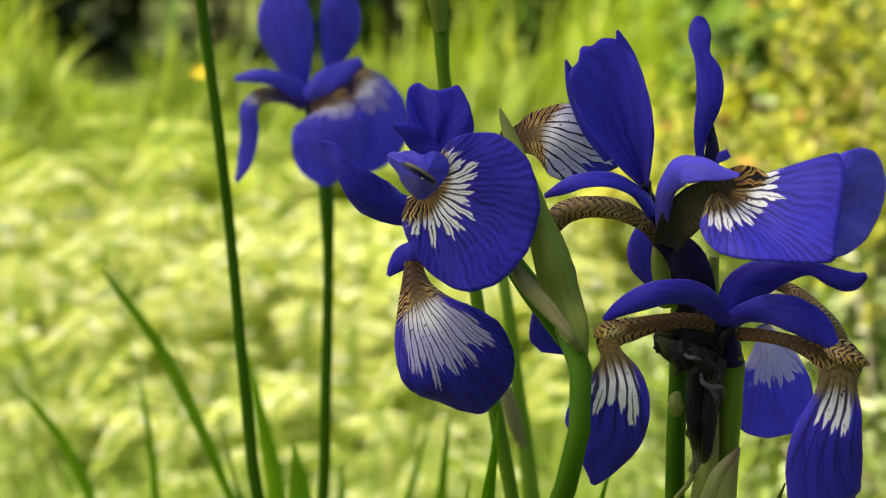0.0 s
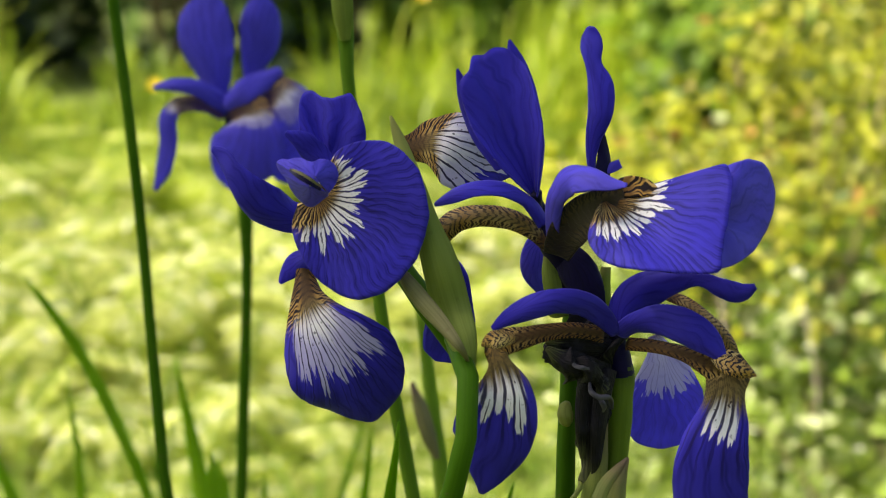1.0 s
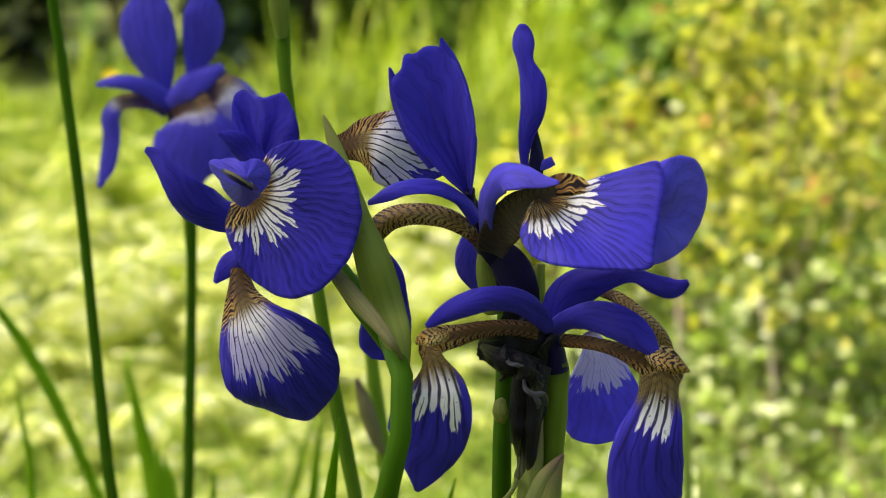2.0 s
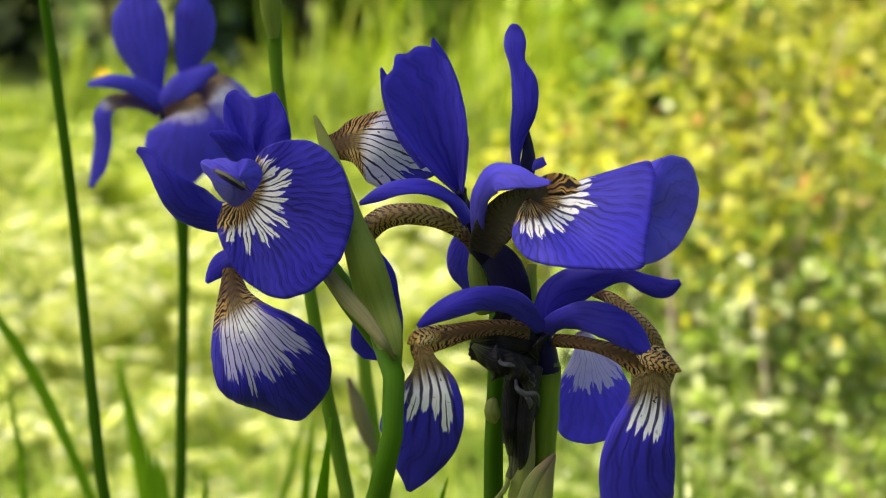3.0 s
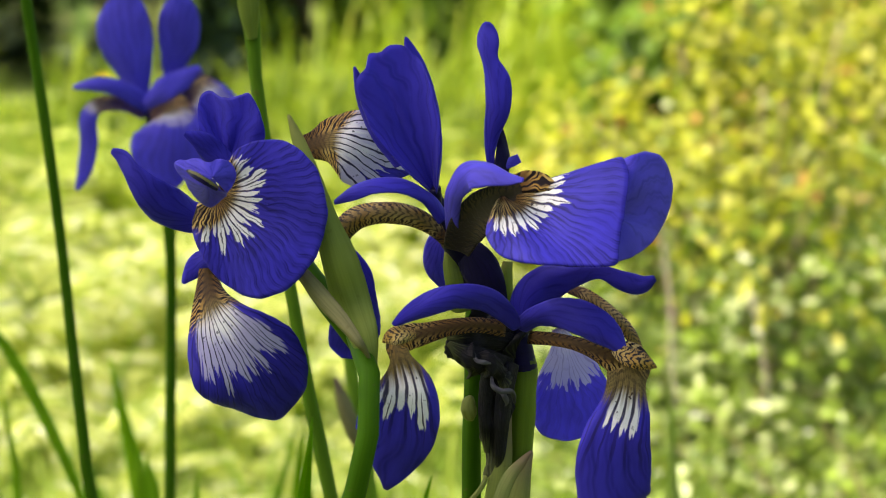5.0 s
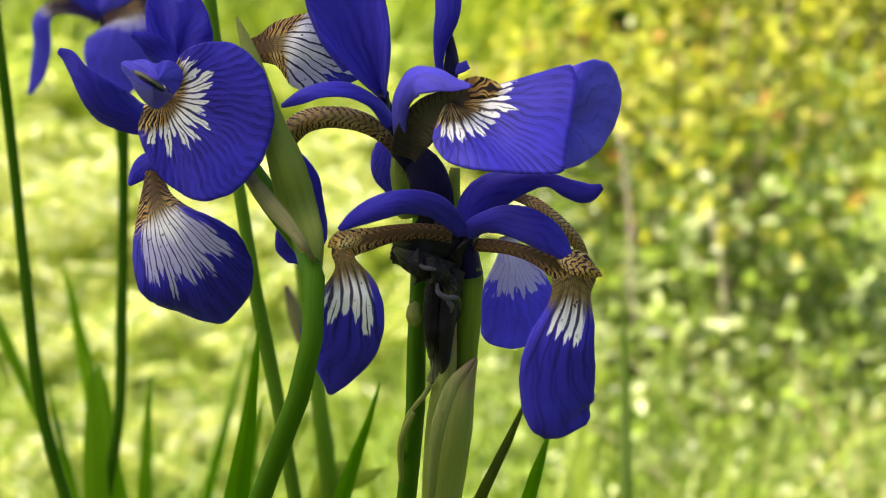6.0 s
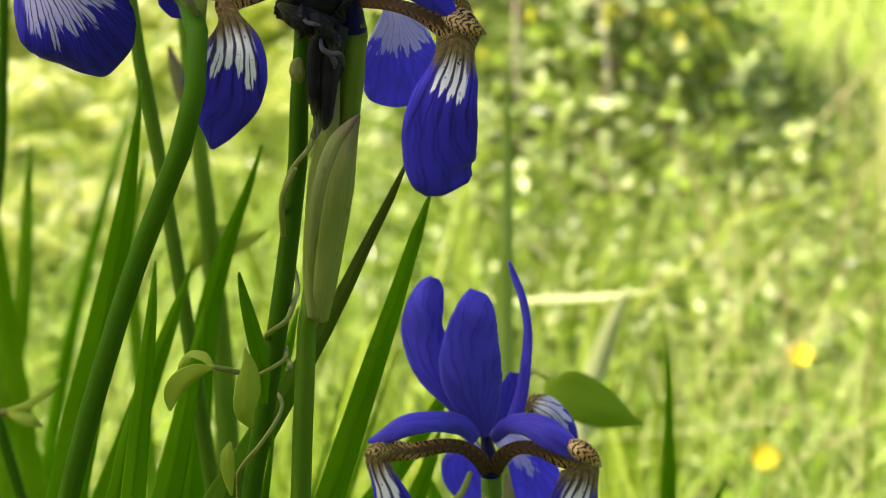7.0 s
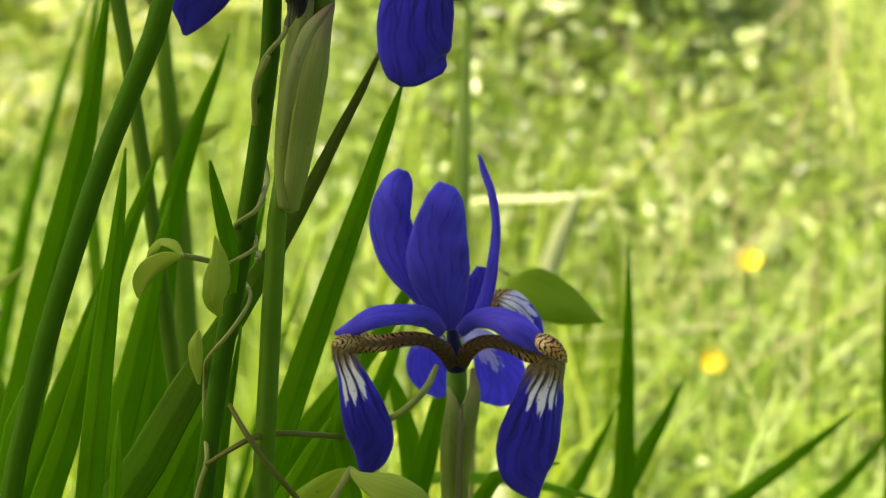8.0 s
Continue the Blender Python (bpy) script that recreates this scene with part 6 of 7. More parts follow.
petal(leaf, "blade", [(-0.05, 0.03, -0.01, 0.005, 0.005), (-0.045, 0.02, 0.4, 0.004, 0.004), (-0.0298, 0, 0.6174, 0.0033, 0.0033), (-0.0285, 0, 0.6354, 0.0032, 0.0032), (-0.0262, 0, 0.6618, 0.003, 0.003), (-0.0236, 0, 0.6874, 0.0024, 0.0024), (-0.0216, 0, 0.7055, 0.0014, 0.0014), (-0.0204, 0, 0.7203, 0.0002, 0.0002)], leaf_green, cup=0.22, fold=True)
tube(leaf, "midrib", [(-0.05, 0.03, -0.01, 0.0002), (-0.045, 0.02, 0.4, 0.0002), (-0.0298, 0, 0.6174, 0.0002), (-0.0285, 0, 0.6354, 0.0002), (-0.0262, 0, 0.6618, 0.0002), (-0.0236, 0, 0.6874, 0.0002), (-0.0216, 0, 0.7055, 0.0002), (-0.0204, 0, 0.7203, 0.0002)], leaf_green, sides=6)
leaf = thing("iris_leaf", "long sword shaped green iris leaf", "leaf", "iris leaves")
petal(leaf, "blade", [(-0.1, 0.14, -0.01, 0.006, 0.006), (-0.09, 0.13, 0.4, 0.006, 0.006), (-0.0623, 0.1, 0.5802, 0.0057, 0.0057), (-0.0526, 0.1, 0.6113, 0.0056, 0.0056), (-0.0456, 0.1, 0.6448, 0.0052, 0.0052), (-0.0394, 0.1, 0.6725, 0.0041, 0.0041), (-0.0342, 0.1, 0.6996, 0.0027, 0.0027), (-0.0305, 0.1, 0.7244, 0.001, 0.001), (-0.0291, 0.1, 0.7365, 0.0001, 0.0001)], leaf_green, cup=0.22, fold=True)
tube(leaf, "midrib", [(-0.1, 0.14, -0.01, 0.0002), (-0.09, 0.13, 0.4, 0.0002), (-0.0623, 0.1, 0.5802, 0.0002), (-0.0526, 0.1, 0.6113, 0.0002), (-0.0456, 0.1, 0.6448, 0.0002), (-0.0394, 0.1, 0.6725, 0.0002), (-0.0342, 0.1, 0.6996, 0.0002), (-0.0305, 0.1, 0.7244, 0.0002), (-0.0291, 0.1, 0.7365, 0.0002)], leaf_green, sides=6)
leaf = thing("iris_leaf", "long sword shaped green iris leaf", "leaf", "iris leaves")
petal(leaf, "blade", [(-0.04, -0.01, -0.01, 0.004, 0.004), (-0.04, -0.015, 0.4, 0.003, 0.003), (-0.0218, -0.02, 0.6277, 0.0017, 0.0017), (-0.0215, -0.02, 0.6451, 0.0016, 0.0016), (-0.021, -0.02, 0.6565, 0.0009, 0.0009), (-0.0207, -0.02, 0.6638, 0.0001, 0.0001)], leaf_green, cup=0.22, fold=True)
tube(leaf, "midrib", [(-0.04, -0.01, -0.01, 0.0002), (-0.04, -0.015, 0.4, 0.0002), (-0.0218, -0.02, 0.6277, 0.0002), (-0.0215, -0.02, 0.6451, 0.0002), (-0.021, -0.02, 0.6565, 0.0002), (-0.0207, -0.02, 0.6638, 0.0002)], leaf_green, sides=6)
leaf = thing("iris_leaf", "long sword shaped green iris leaf", "leaf", "iris leaves")
petal(leaf, "blade", [(-0, 0.015, -0.01, 0.004, 0.004), (-0.0006, 0.012, 0.6086, 0.0022, 0.0022), (0.0012, 0.012, 0.6271, 0.0021, 0.0021), (0.0035, 0.012, 0.6483, 0.0014, 0.0014), (0.0053, 0.012, 0.6616, 0.0008, 0.0008), (0.0067, 0.012, 0.6726, 0.0001, 0.0001)], leaf_green, cup=0.22, fold=True)
tube(leaf, "midrib", [(-0, 0.015, -0.01, 0.0002), (-0.0006, 0.012, 0.6086, 0.0002), (0.0012, 0.012, 0.6271, 0.0002), (0.0035, 0.012, 0.6483, 0.0002), (0.0053, 0.012, 0.6616, 0.0002), (0.0067, 0.012, 0.6726, 0.0002)], leaf_green, sides=6)
leaf = thing("iris_leaf", "torn off green iris leaf stub", "leaf", "iris leaves")
petal(leaf, "blade", [(-0.12, 0.02, -0.01, 0.006, 0.006), (-0.07, 0, 0.5, 0.005, 0.005), (-0.0483, -0.008, 0.6212, 0.004, 0.004), (-0.0468, -0.008, 0.6389, 0.0037, 0.0037), (-0.0447, -0.008, 0.6534, 0.0032, 0.0032), (-0.0427, -0.008, 0.6621, 0.0026, 0.0026), (-0.0418, -0.008, 0.6638, 0.0018, 0.0018)], leaf_green, cup=0.22, fold=True)
tube(leaf, "midrib", [(-0.12, 0.02, -0.01, 0.0002), (-0.07, 0, 0.5, 0.0002), (-0.0483, -0.008, 0.6212, 0.0002), (-0.0468, -0.008, 0.6389, 0.0002), (-0.0447, -0.008, 0.6534, 0.0002), (-0.0427, -0.008, 0.6621, 0.0002), (-0.0418, -0.008, 0.6638, 0.0002)], leaf_green, sides=6)
leaf = thing("iris_leaf", "long sword shaped green iris leaf", "leaf", "iris leaves")
petal(leaf, "blade", [(-0.09, 0.07, -0.01, 0.006, 0.006), (-0.0458, 0.05, 0.595, 0.0041, 0.0041), (-0.0384, 0.05, 0.621, 0.0035, 0.0035), (-0.0326, 0.05, 0.6447, 0.0029, 0.0029), (-0.0305, 0.05, 0.6587, 0.0014, 0.0014), (-0.0295, 0.05, 0.6648, 0.0003, 0.0003)], leaf_green, cup=0.22, fold=True)
tube(leaf, "midrib", [(-0.09, 0.07, -0.01, 0.0002), (-0.0458, 0.05, 0.595, 0.0002), (-0.0384, 0.05, 0.621, 0.0002), (-0.0326, 0.05, 0.6447, 0.0002), (-0.0305, 0.05, 0.6587, 0.0002), (-0.0295, 0.05, 0.6648, 0.0002)], leaf_green, sides=6)
leaf = thing("iris_leaf", "long sword shaped green iris leaf", "leaf", "iris leaves")
petal(leaf, "blade", [(0, 0.1, -0.01, 0.006, 0.006), (-0.0116, 0.085, 0.5779, 0.0047, 0.0047), (-0.0073, 0.085, 0.6053, 0.0043, 0.0043), (-0.0001, 0.085, 0.6321, 0.0036, 0.0036), (0.0056, 0.085, 0.6518, 0.0027, 0.0027), (0.0097, 0.085, 0.6679, 0.0015, 0.0015), (0.0124, 0.085, 0.6791, 0.0001, 0.0001)], leaf_green, cup=0.22, fold=True)
tube(leaf, "midrib", [(0, 0.1, -0.01, 0.0002), (-0.0116, 0.085, 0.5779, 0.0002), (-0.0073, 0.085, 0.6053, 0.0002), (-0.0001, 0.085, 0.6321, 0.0002), (0.0056, 0.085, 0.6518, 0.0002), (0.0097, 0.085, 0.6679, 0.0002), (0.0124, 0.085, 0.6791, 0.0002)], leaf_green, sides=6)
leaf = thing("iris_leaf", "long sword shaped green iris leaf", "leaf", "iris leaves")
petal(leaf, "blade", [(0, 0.09, -0.01, 0.006, 0.006), (0.0072, 0.12, 0.5533, 0.0056, 0.0056), (0.0164, 0.12, 0.5788, 0.0046, 0.0046), (0.0288, 0.12, 0.6004, 0.0035, 0.0035), (0.0411, 0.12, 0.6182, 0.0029, 0.0029), (0.053, 0.12, 0.6391, 0.0019, 0.0019), (0.0588, 0.12, 0.6528, 0.0003, 0.0003)], leaf_green, cup=0.22, fold=True)
tube(leaf, "midrib", [(0, 0.09, -0.01, 0.0002), (0.0072, 0.12, 0.5533, 0.0002), (0.0164, 0.12, 0.5788, 0.0002), (0.0288, 0.12, 0.6004, 0.0002), (0.0411, 0.12, 0.6182, 0.0002), (0.053, 0.12, 0.6391, 0.0002), (0.0588, 0.12, 0.6528, 0.0002)], leaf_green, sides=6)
leaf = thing("iris_leaf", "long sword shaped green iris leaf", "leaf", "iris leaves")
petal(leaf, "blade", [(-0.03, 0.12, -0.01, 0.006, 0.006), (-0.0235, 0.15, 0.5451, 0.0058, 0.0058), (-0.0204, 0.15, 0.5824, 0.005, 0.005), (-0.0174, 0.15, 0.6187, 0.0043, 0.0043), (-0.0145, 0.15, 0.6503, 0.0036, 0.0036), (-0.0083, 0.15, 0.6744, 0.0024, 0.0024), (-0.0007, 0.15, 0.6965, 0.0008, 0.0008), (0.0016, 0.15, 0.7048, 0.0002, 0.0002)], leaf_green, cup=0.22, fold=True)
tube(leaf, "midrib", [(-0.03, 0.12, -0.01, 0.0002), (-0.0235, 0.15, 0.5451, 0.0002), (-0.0204, 0.15, 0.5824, 0.0002), (-0.0174, 0.15, 0.6187, 0.0002), (-0.0145, 0.15, 0.6503, 0.0002), (-0.0083, 0.15, 0.6744, 0.0002), (-0.0007, 0.15, 0.6965, 0.0002), (0.0016, 0.15, 0.7048, 0.0002)], leaf_green, sides=6)
leaf = thing("iris_leaf", "long sword shaped green iris leaf", "leaf", "iris leaves")
petal(leaf, "blade", [(-0.04, 0.07, -0.01, 0.006, 0.006), (-0.0176, 0.06, 0.5871, 0.0054, 0.0054), (-0.0111, 0.06, 0.607, 0.005, 0.005), (-0.0047, 0.06, 0.6234, 0.0038, 0.0038), (0.001, 0.06, 0.6348, 0.0018, 0.0018), (0.0031, 0.06, 0.6404, 0.0001, 0.0001)], leaf_green, cup=0.22, fold=True)
tube(leaf, "midrib", [(-0.04, 0.07, -0.01, 0.0002), (-0.0176, 0.06, 0.5871, 0.0002), (-0.0111, 0.06, 0.607, 0.0002), (-0.0047, 0.06, 0.6234, 0.0002), (0.001, 0.06, 0.6348, 0.0002), (0.0031, 0.06, 0.6404, 0.0002)], leaf_green, sides=6)
leaf = thing("iris_leaf", "long sword shaped green iris leaf", "leaf", "iris leaves")
petal(leaf, "blade", [(-0.07, 0.1, -0.01, 0.006, 0.006), (-0.0382, 0.09, 0.5715, 0.0053, 0.0053), (-0.0297, 0.09, 0.5958, 0.005, 0.005), (-0.0237, 0.09, 0.6196, 0.0043, 0.0043), (-0.0188, 0.09, 0.6428, 0.0033, 0.0033), (-0.0149, 0.09, 0.6639, 0.0018, 0.0018), (-0.0128, 0.09, 0.6767, 0.0001, 0.0001)], leaf_green, cup=0.22, fold=True)
tube(leaf, "midrib", [(-0.07, 0.1, -0.01, 0.0002), (-0.0382, 0.09, 0.5715, 0.0002), (-0.0297, 0.09, 0.5958, 0.0002), (-0.0237, 0.09, 0.6196, 0.0002), (-0.0188, 0.09, 0.6428, 0.0002), (-0.0149, 0.09, 0.6639, 0.0002), (-0.0128, 0.09, 0.6767, 0.0002)], leaf_green, sides=6)
leaf = thing("iris_leaf", "long sword shaped green iris leaf", "leaf", "iris leaves")
petal(leaf, "blade", [(-0.1, 0.09, -0.01, 0.006, 0.006), (-0.0595, 0.12, 0.5596, 0.0052, 0.0052), (-0.0489, 0.12, 0.5884, 0.0048, 0.0048), (-0.0385, 0.12, 0.6166, 0.0041, 0.0041), (-0.0291, 0.12, 0.6441, 0.0031, 0.0031), (-0.0214, 0.12, 0.6659, 0.0016, 0.0016), (-0.0169, 0.12, 0.6792, 0.0002, 0.0002)], leaf_green, cup=0.22, fold=True)
tube(leaf, "midrib", [(-0.1, 0.09, -0.01, 0.0002), (-0.0595, 0.12, 0.5596, 0.0002), (-0.0489, 0.12, 0.5884, 0.0002), (-0.0385, 0.12, 0.6166, 0.0002), (-0.0291, 0.12, 0.6441, 0.0002), (-0.0214, 0.12, 0.6659, 0.0002), (-0.0169, 0.12, 0.6792, 0.0002)], leaf_green, sides=6)
leaf = thing("iris_leaf", "long sword shaped green iris leaf", "leaf", "iris leaves")
petal(leaf, "blade", [(0.03, 0.06, -0.01, 0.006, 0.006), (0.0147, 0.07, 0.5825, 0.004, 0.004), (0.0217, 0.07, 0.6028, 0.0033, 0.0033), (0.0274, 0.07, 0.6145, 0.0021, 0.0021), (0.0309, 0.07, 0.6228, 0.0001, 0.0001)], leaf_green, cup=0.22, fold=True)
tube(leaf, "midrib", [(0.03, 0.06, -0.01, 0.0002), (0.0147, 0.07, 0.5825, 0.0002), (0.0217, 0.07, 0.6028, 0.0002), (0.0274, 0.07, 0.6145, 0.0002), (0.0309, 0.07, 0.6228, 0.0002)], leaf_green, sides=6)
leaf = thing("iris_leaf", "long sword shaped green iris leaf", "leaf", "iris leaves")
petal(leaf, "blade", [(0.06, 0.15, -0.01, 0.006, 0.006), (0.0307, 0.14, 0.5471, 0.0044, 0.0044), (0.0368, 0.14, 0.5696, 0.0044, 0.0044), (0.0443, 0.14, 0.5918, 0.0037, 0.0037), (0.0503, 0.14, 0.6099, 0.0023, 0.0023), (0.0539, 0.14, 0.6224, 0.0002, 0.0002)], leaf_green, cup=0.22, fold=True)
tube(leaf, "midrib", [(0.06, 0.15, -0.01, 0.0002), (0.0307, 0.14, 0.5471, 0.0002), (0.0368, 0.14, 0.5696, 0.0002), (0.0443, 0.14, 0.5918, 0.0002), (0.0503, 0.14, 0.6099, 0.0002), (0.0539, 0.14, 0.6224, 0.0002)], leaf_green, sides=6)
leaf = thing("iris_leaf", "long sword shaped green iris leaf", "leaf", "iris leaves")
petal(leaf, "blade", [(0.08, 0.15, -0.01, 0.006, 0.006), (0.0627, 0.16, 0.5374, 0.0042, 0.0042), (0.0609, 0.16, 0.5605, 0.0041, 0.0041), (0.0575, 0.16, 0.5793, 0.0034, 0.0034), (0.0536, 0.16, 0.5923, 0.002, 0.002), (0.0507, 0.16, 0.6014, 0.0002, 0.0002)], leaf_green, cup=0.22, fold=True)
tube(leaf, "midrib", [(0.08, 0.15, -0.01, 0.0002), (0.0627, 0.16, 0.5374, 0.0002), (0.0609, 0.16, 0.5605, 0.0002), (0.0575, 0.16, 0.5793, 0.0002), (0.0536, 0.16, 0.5923, 0.0002), (0.0507, 0.16, 0.6014, 0.0002)], leaf_green, sides=6)
leaf = thing("iris_leaf", "long sword shaped green iris leaf", "leaf", "iris leaves")
petal(leaf, "blade", [(0.09, 0.14, -0.01, 0.006, 0.006), (0.0538, 0.13, 0.5525, 0.004, 0.004), (0.0603, 0.13, 0.5766, 0.0036, 0.0036), (0.0635, 0.13, 0.5966, 0.003, 0.003), (0.0661, 0.13, 0.6109, 0.0003, 0.0003)], leaf_green, cup=0.22, fold=True)
tube(leaf, "midrib", [(0.09, 0.14, -0.01, 0.0002), (0.0538, 0.13, 0.5525, 0.0002), (0.0603, 0.13, 0.5766, 0.0002), (0.0635, 0.13, 0.5966, 0.0002), (0.0661, 0.13, 0.6109, 0.0002)], leaf_green, sides=6)
leaf = thing("iris_leaf", "long sword shaped green iris leaf", "leaf", "iris leaves")
petal(leaf, "blade", [(0.05, 0.12, -0.01, 0.006, 0.006), (0.02, 0.11, 0.5622, 0.0045, 0.0045), (0.029, 0.11, 0.5856, 0.0042, 0.0042), (0.0348, 0.11, 0.605, 0.0032, 0.0032), (0.0383, 0.11, 0.6189, 0.0016, 0.0016), (0.0404, 0.11, 0.6275, 0.0002, 0.0002)], leaf_green, cup=0.22, fold=True)
tube(leaf, "midrib", [(0.05, 0.12, -0.01, 0.0002), (0.02, 0.11, 0.5622, 0.0002), (0.029, 0.11, 0.5856, 0.0002), (0.0348, 0.11, 0.605, 0.0002), (0.0383, 0.11, 0.6189, 0.0002), (0.0404, 0.11, 0.6275, 0.0002)], leaf_green, sides=6)
leaf = thing("iris_leaf", "long sword shaped green iris leaf", "leaf", "iris leaves")
petal(leaf, "blade", [(0.1, 0.15, -0.01, 0.006, 0.006), (0.0763, 0.12, 0.558, 0.003, 0.003), (0.077, 0.12, 0.5762, 0.0029, 0.0029), (0.0823, 0.12, 0.5835, 0.0026, 0.0026), (0.0912, 0.12, 0.5864, 0.0016, 0.0016), (0.0994, 0.12, 0.5874, 0.0002, 0.0002)], leaf_green, cup=0.22, fold=True)
tube(leaf, "midrib", [(0.1, 0.15, -0.01, 0.0002), (0.0763, 0.12, 0.558, 0.0002), (0.077, 0.12, 0.5762, 0.0002), (0.0823, 0.12, 0.5835, 0.0002), (0.0912, 0.12, 0.5864, 0.0002), (0.0994, 0.12, 0.5874, 0.0002)], leaf_green, sides=6)
leaf = thing("iris_leaf", "long sword shaped green iris leaf", "leaf", "iris leaves")
petal(leaf, "blade", [(0.07, 0.13, -0.01, 0.006, 0.006), (0.0396, 0.05, 0.593, 0.0027, 0.0027), (0.0359, 0.05, 0.6126, 0.0025, 0.0025), (0.0326, 0.05, 0.6254, 0.002, 0.002), (0.0336, 0.05, 0.6381, 0.0009, 0.0009)], leaf_green, cup=0.22, fold=True)
tube(leaf, "midrib", [(0.07, 0.13, -0.01, 0.0002), (0.0396, 0.05, 0.593, 0.0002), (0.0359, 0.05, 0.6126, 0.0002), (0.0326, 0.05, 0.6254, 0.0002), (0.0336, 0.05, 0.6381, 0.0002)], leaf_green, sides=6)
leaf = thing("iris_leaf", "long sword shaped green iris leaf", "leaf", "iris leaves")
petal(leaf, "blade", [(0.15, 0.28, -0.01, 0.004, 0.004), (0.1444, 0.28, 0.4822, 0.0045, 0.0045), (0.1437, 0.28, 0.509, 0.004, 0.004), (0.1426, 0.28, 0.5396, 0.0028, 0.0028), (0.1411, 0.28, 0.5696, 0.0016, 0.0016), (0.1392, 0.28, 0.5989, 0.0002, 0.0002)], leaf_green, cup=0.22, fold=True)
tube(leaf, "midrib", [(0.15, 0.28, -0.01, 0.0002), (0.1444, 0.28, 0.4822, 0.0002), (0.1437, 0.28, 0.509, 0.0002), (0.1426, 0.28, 0.5396, 0.0002), (0.1411, 0.28, 0.5696, 0.0002), (0.1392, 0.28, 0.5989, 0.0002)], leaf_green, sides=6)
leaf = thing("iris_leaf", "long sword shaped green iris leaf", "leaf", "iris leaves")
petal(leaf, "blade", [(0.14, 0.28, -0.01, 0.004, 0.004), (0.1396, 0.3, 0.472, 0.0041, 0.0041), (0.1502, 0.3, 0.4996, 0.0037, 0.0037), (0.1582, 0.3, 0.5178, 0.0025, 0.0025), (0.1665, 0.3, 0.5391, 0.0002, 0.0002)], leaf_green, cup=0.22, fold=True)
tube(leaf, "midrib", [(0.14, 0.28, -0.01, 0.0002), (0.1396, 0.3, 0.472, 0.0002), (0.1502, 0.3, 0.4996, 0.0002), (0.1582, 0.3, 0.5178, 0.0002), (0.1665, 0.3, 0.5391, 0.0002)], leaf_green, sides=6)
leaf = thing("iris_leaf", "long sword shaped green iris leaf", "leaf", "iris leaves")
petal(leaf, "blade", [(0.15, 0.3, -0.01, 0.004, 0.004), (0.1691, 0.3, 0.4701, 0.0033, 0.0033), (0.1925, 0.3, 0.4924, 0.0029, 0.0029), (0.2118, 0.3, 0.5097, 0.0023, 0.0023), (0.2304, 0.3, 0.5276, 0.0002, 0.0002)], leaf_green, cup=0.22, fold=True)
tube(leaf, "midrib", [(0.15, 0.3, -0.01, 0.0002), (0.1691, 0.3, 0.4701, 0.0002), (0.1925, 0.3, 0.4924, 0.0002), (0.2118, 0.3, 0.5097, 0.0002), (0.2304, 0.3, 0.5276, 0.0002)], leaf_green, sides=6)
leaf = thing("iris_leaf", "long sword shaped green iris leaf", "leaf", "iris leaves")
petal(leaf, "blade", [(0.19, 0.3, -0.01, 0.004, 0.004), (0.2263, 0.35, 0.4555, 0.0031, 0.0031), (0.2402, 0.35, 0.4727, 0.0026, 0.0026), (0.2615, 0.35, 0.5018, 0.0002, 0.0002)], leaf_green, cup=0.22, fold=True)
tube(leaf, "midrib", [(0.19, 0.3, -0.01, 0.0002), (0.2263, 0.35, 0.4555, 0.0002), (0.2402, 0.35, 0.4727, 0.0002), (0.2615, 0.35, 0.5018, 0.0002)], leaf_green, sides=6)
leaf = thing("iris_leaf", "long sword shaped green iris leaf", "leaf", "iris leaves")
petal(leaf, "blade", [(0.22, 0.3, -0.01, 0.004, 0.004), (0.2519, 0.32, 0.4778, 0.0026, 0.0026), (0.2458, 0.32, 0.5241, 0.0019, 0.0019), (0.24, 0.32, 0.5733, 0.0002, 0.0002)], leaf_green, cup=0.22, fold=True)
tube(leaf, "midrib", [(0.22, 0.3, -0.01, 0.0002), (0.2519, 0.32, 0.4778, 0.0002), (0.2458, 0.32, 0.5241, 0.0002), (0.24, 0.32, 0.5733, 0.0002)], leaf_green, sides=6)
leaf = thing("iris_leaf", "long sword shaped green iris leaf", "leaf", "iris leaves")
petal(leaf, "blade", [(0.12, 0.28, -0.01, 0.004, 0.004), (0.1289, 0.34, 0.459, 0.0035, 0.0035), (0.1373, 0.34, 0.4805, 0.0028, 0.0028), (0.1493, 0.34, 0.51, 0.0002, 0.0002)], leaf_green, cup=0.22, fold=True)
tube(leaf, "midrib", [(0.12, 0.28, -0.01, 0.0002), (0.1289, 0.34, 0.459, 0.0002), (0.1373, 0.34, 0.4805, 0.0002), (0.1493, 0.34, 0.51, 0.0002)], leaf_green, sides=6)
leaf = thing("iris_leaf", "long sword shaped green iris leaf", "leaf", "iris leaves")
petal(leaf, "blade", [(0.08, 0.24, -0.01, 0.004, 0.004), (0.0575, 0.2, 0.5393, 0.0022, 0.0022), (0.0846, 0.2, 0.5448, 0.0024, 0.0024), (0.1049, 0.2, 0.5425, 0.0022, 0.0022), (0.1236, 0.2, 0.5374, 0.0005, 0.0005)], leaf_green, n=[(0, -0.5, 1)], cup=0.22, fold=True)
tube(leaf, "midrib", [(0.08, 0.24, -0.01, 0.0002), (0.0575, 0.2, 0.5393, 0.0002), (0.0846, 0.2, 0.5448, 0.0002), (0.1049, 0.2, 0.5425, 0.0002), (0.1236, 0.2, 0.5374, 0.0002)], leaf_green, sides=6)
leaf = thing("iris_leaf", "tall pale green grass blade", "leaf", "iris leaves")
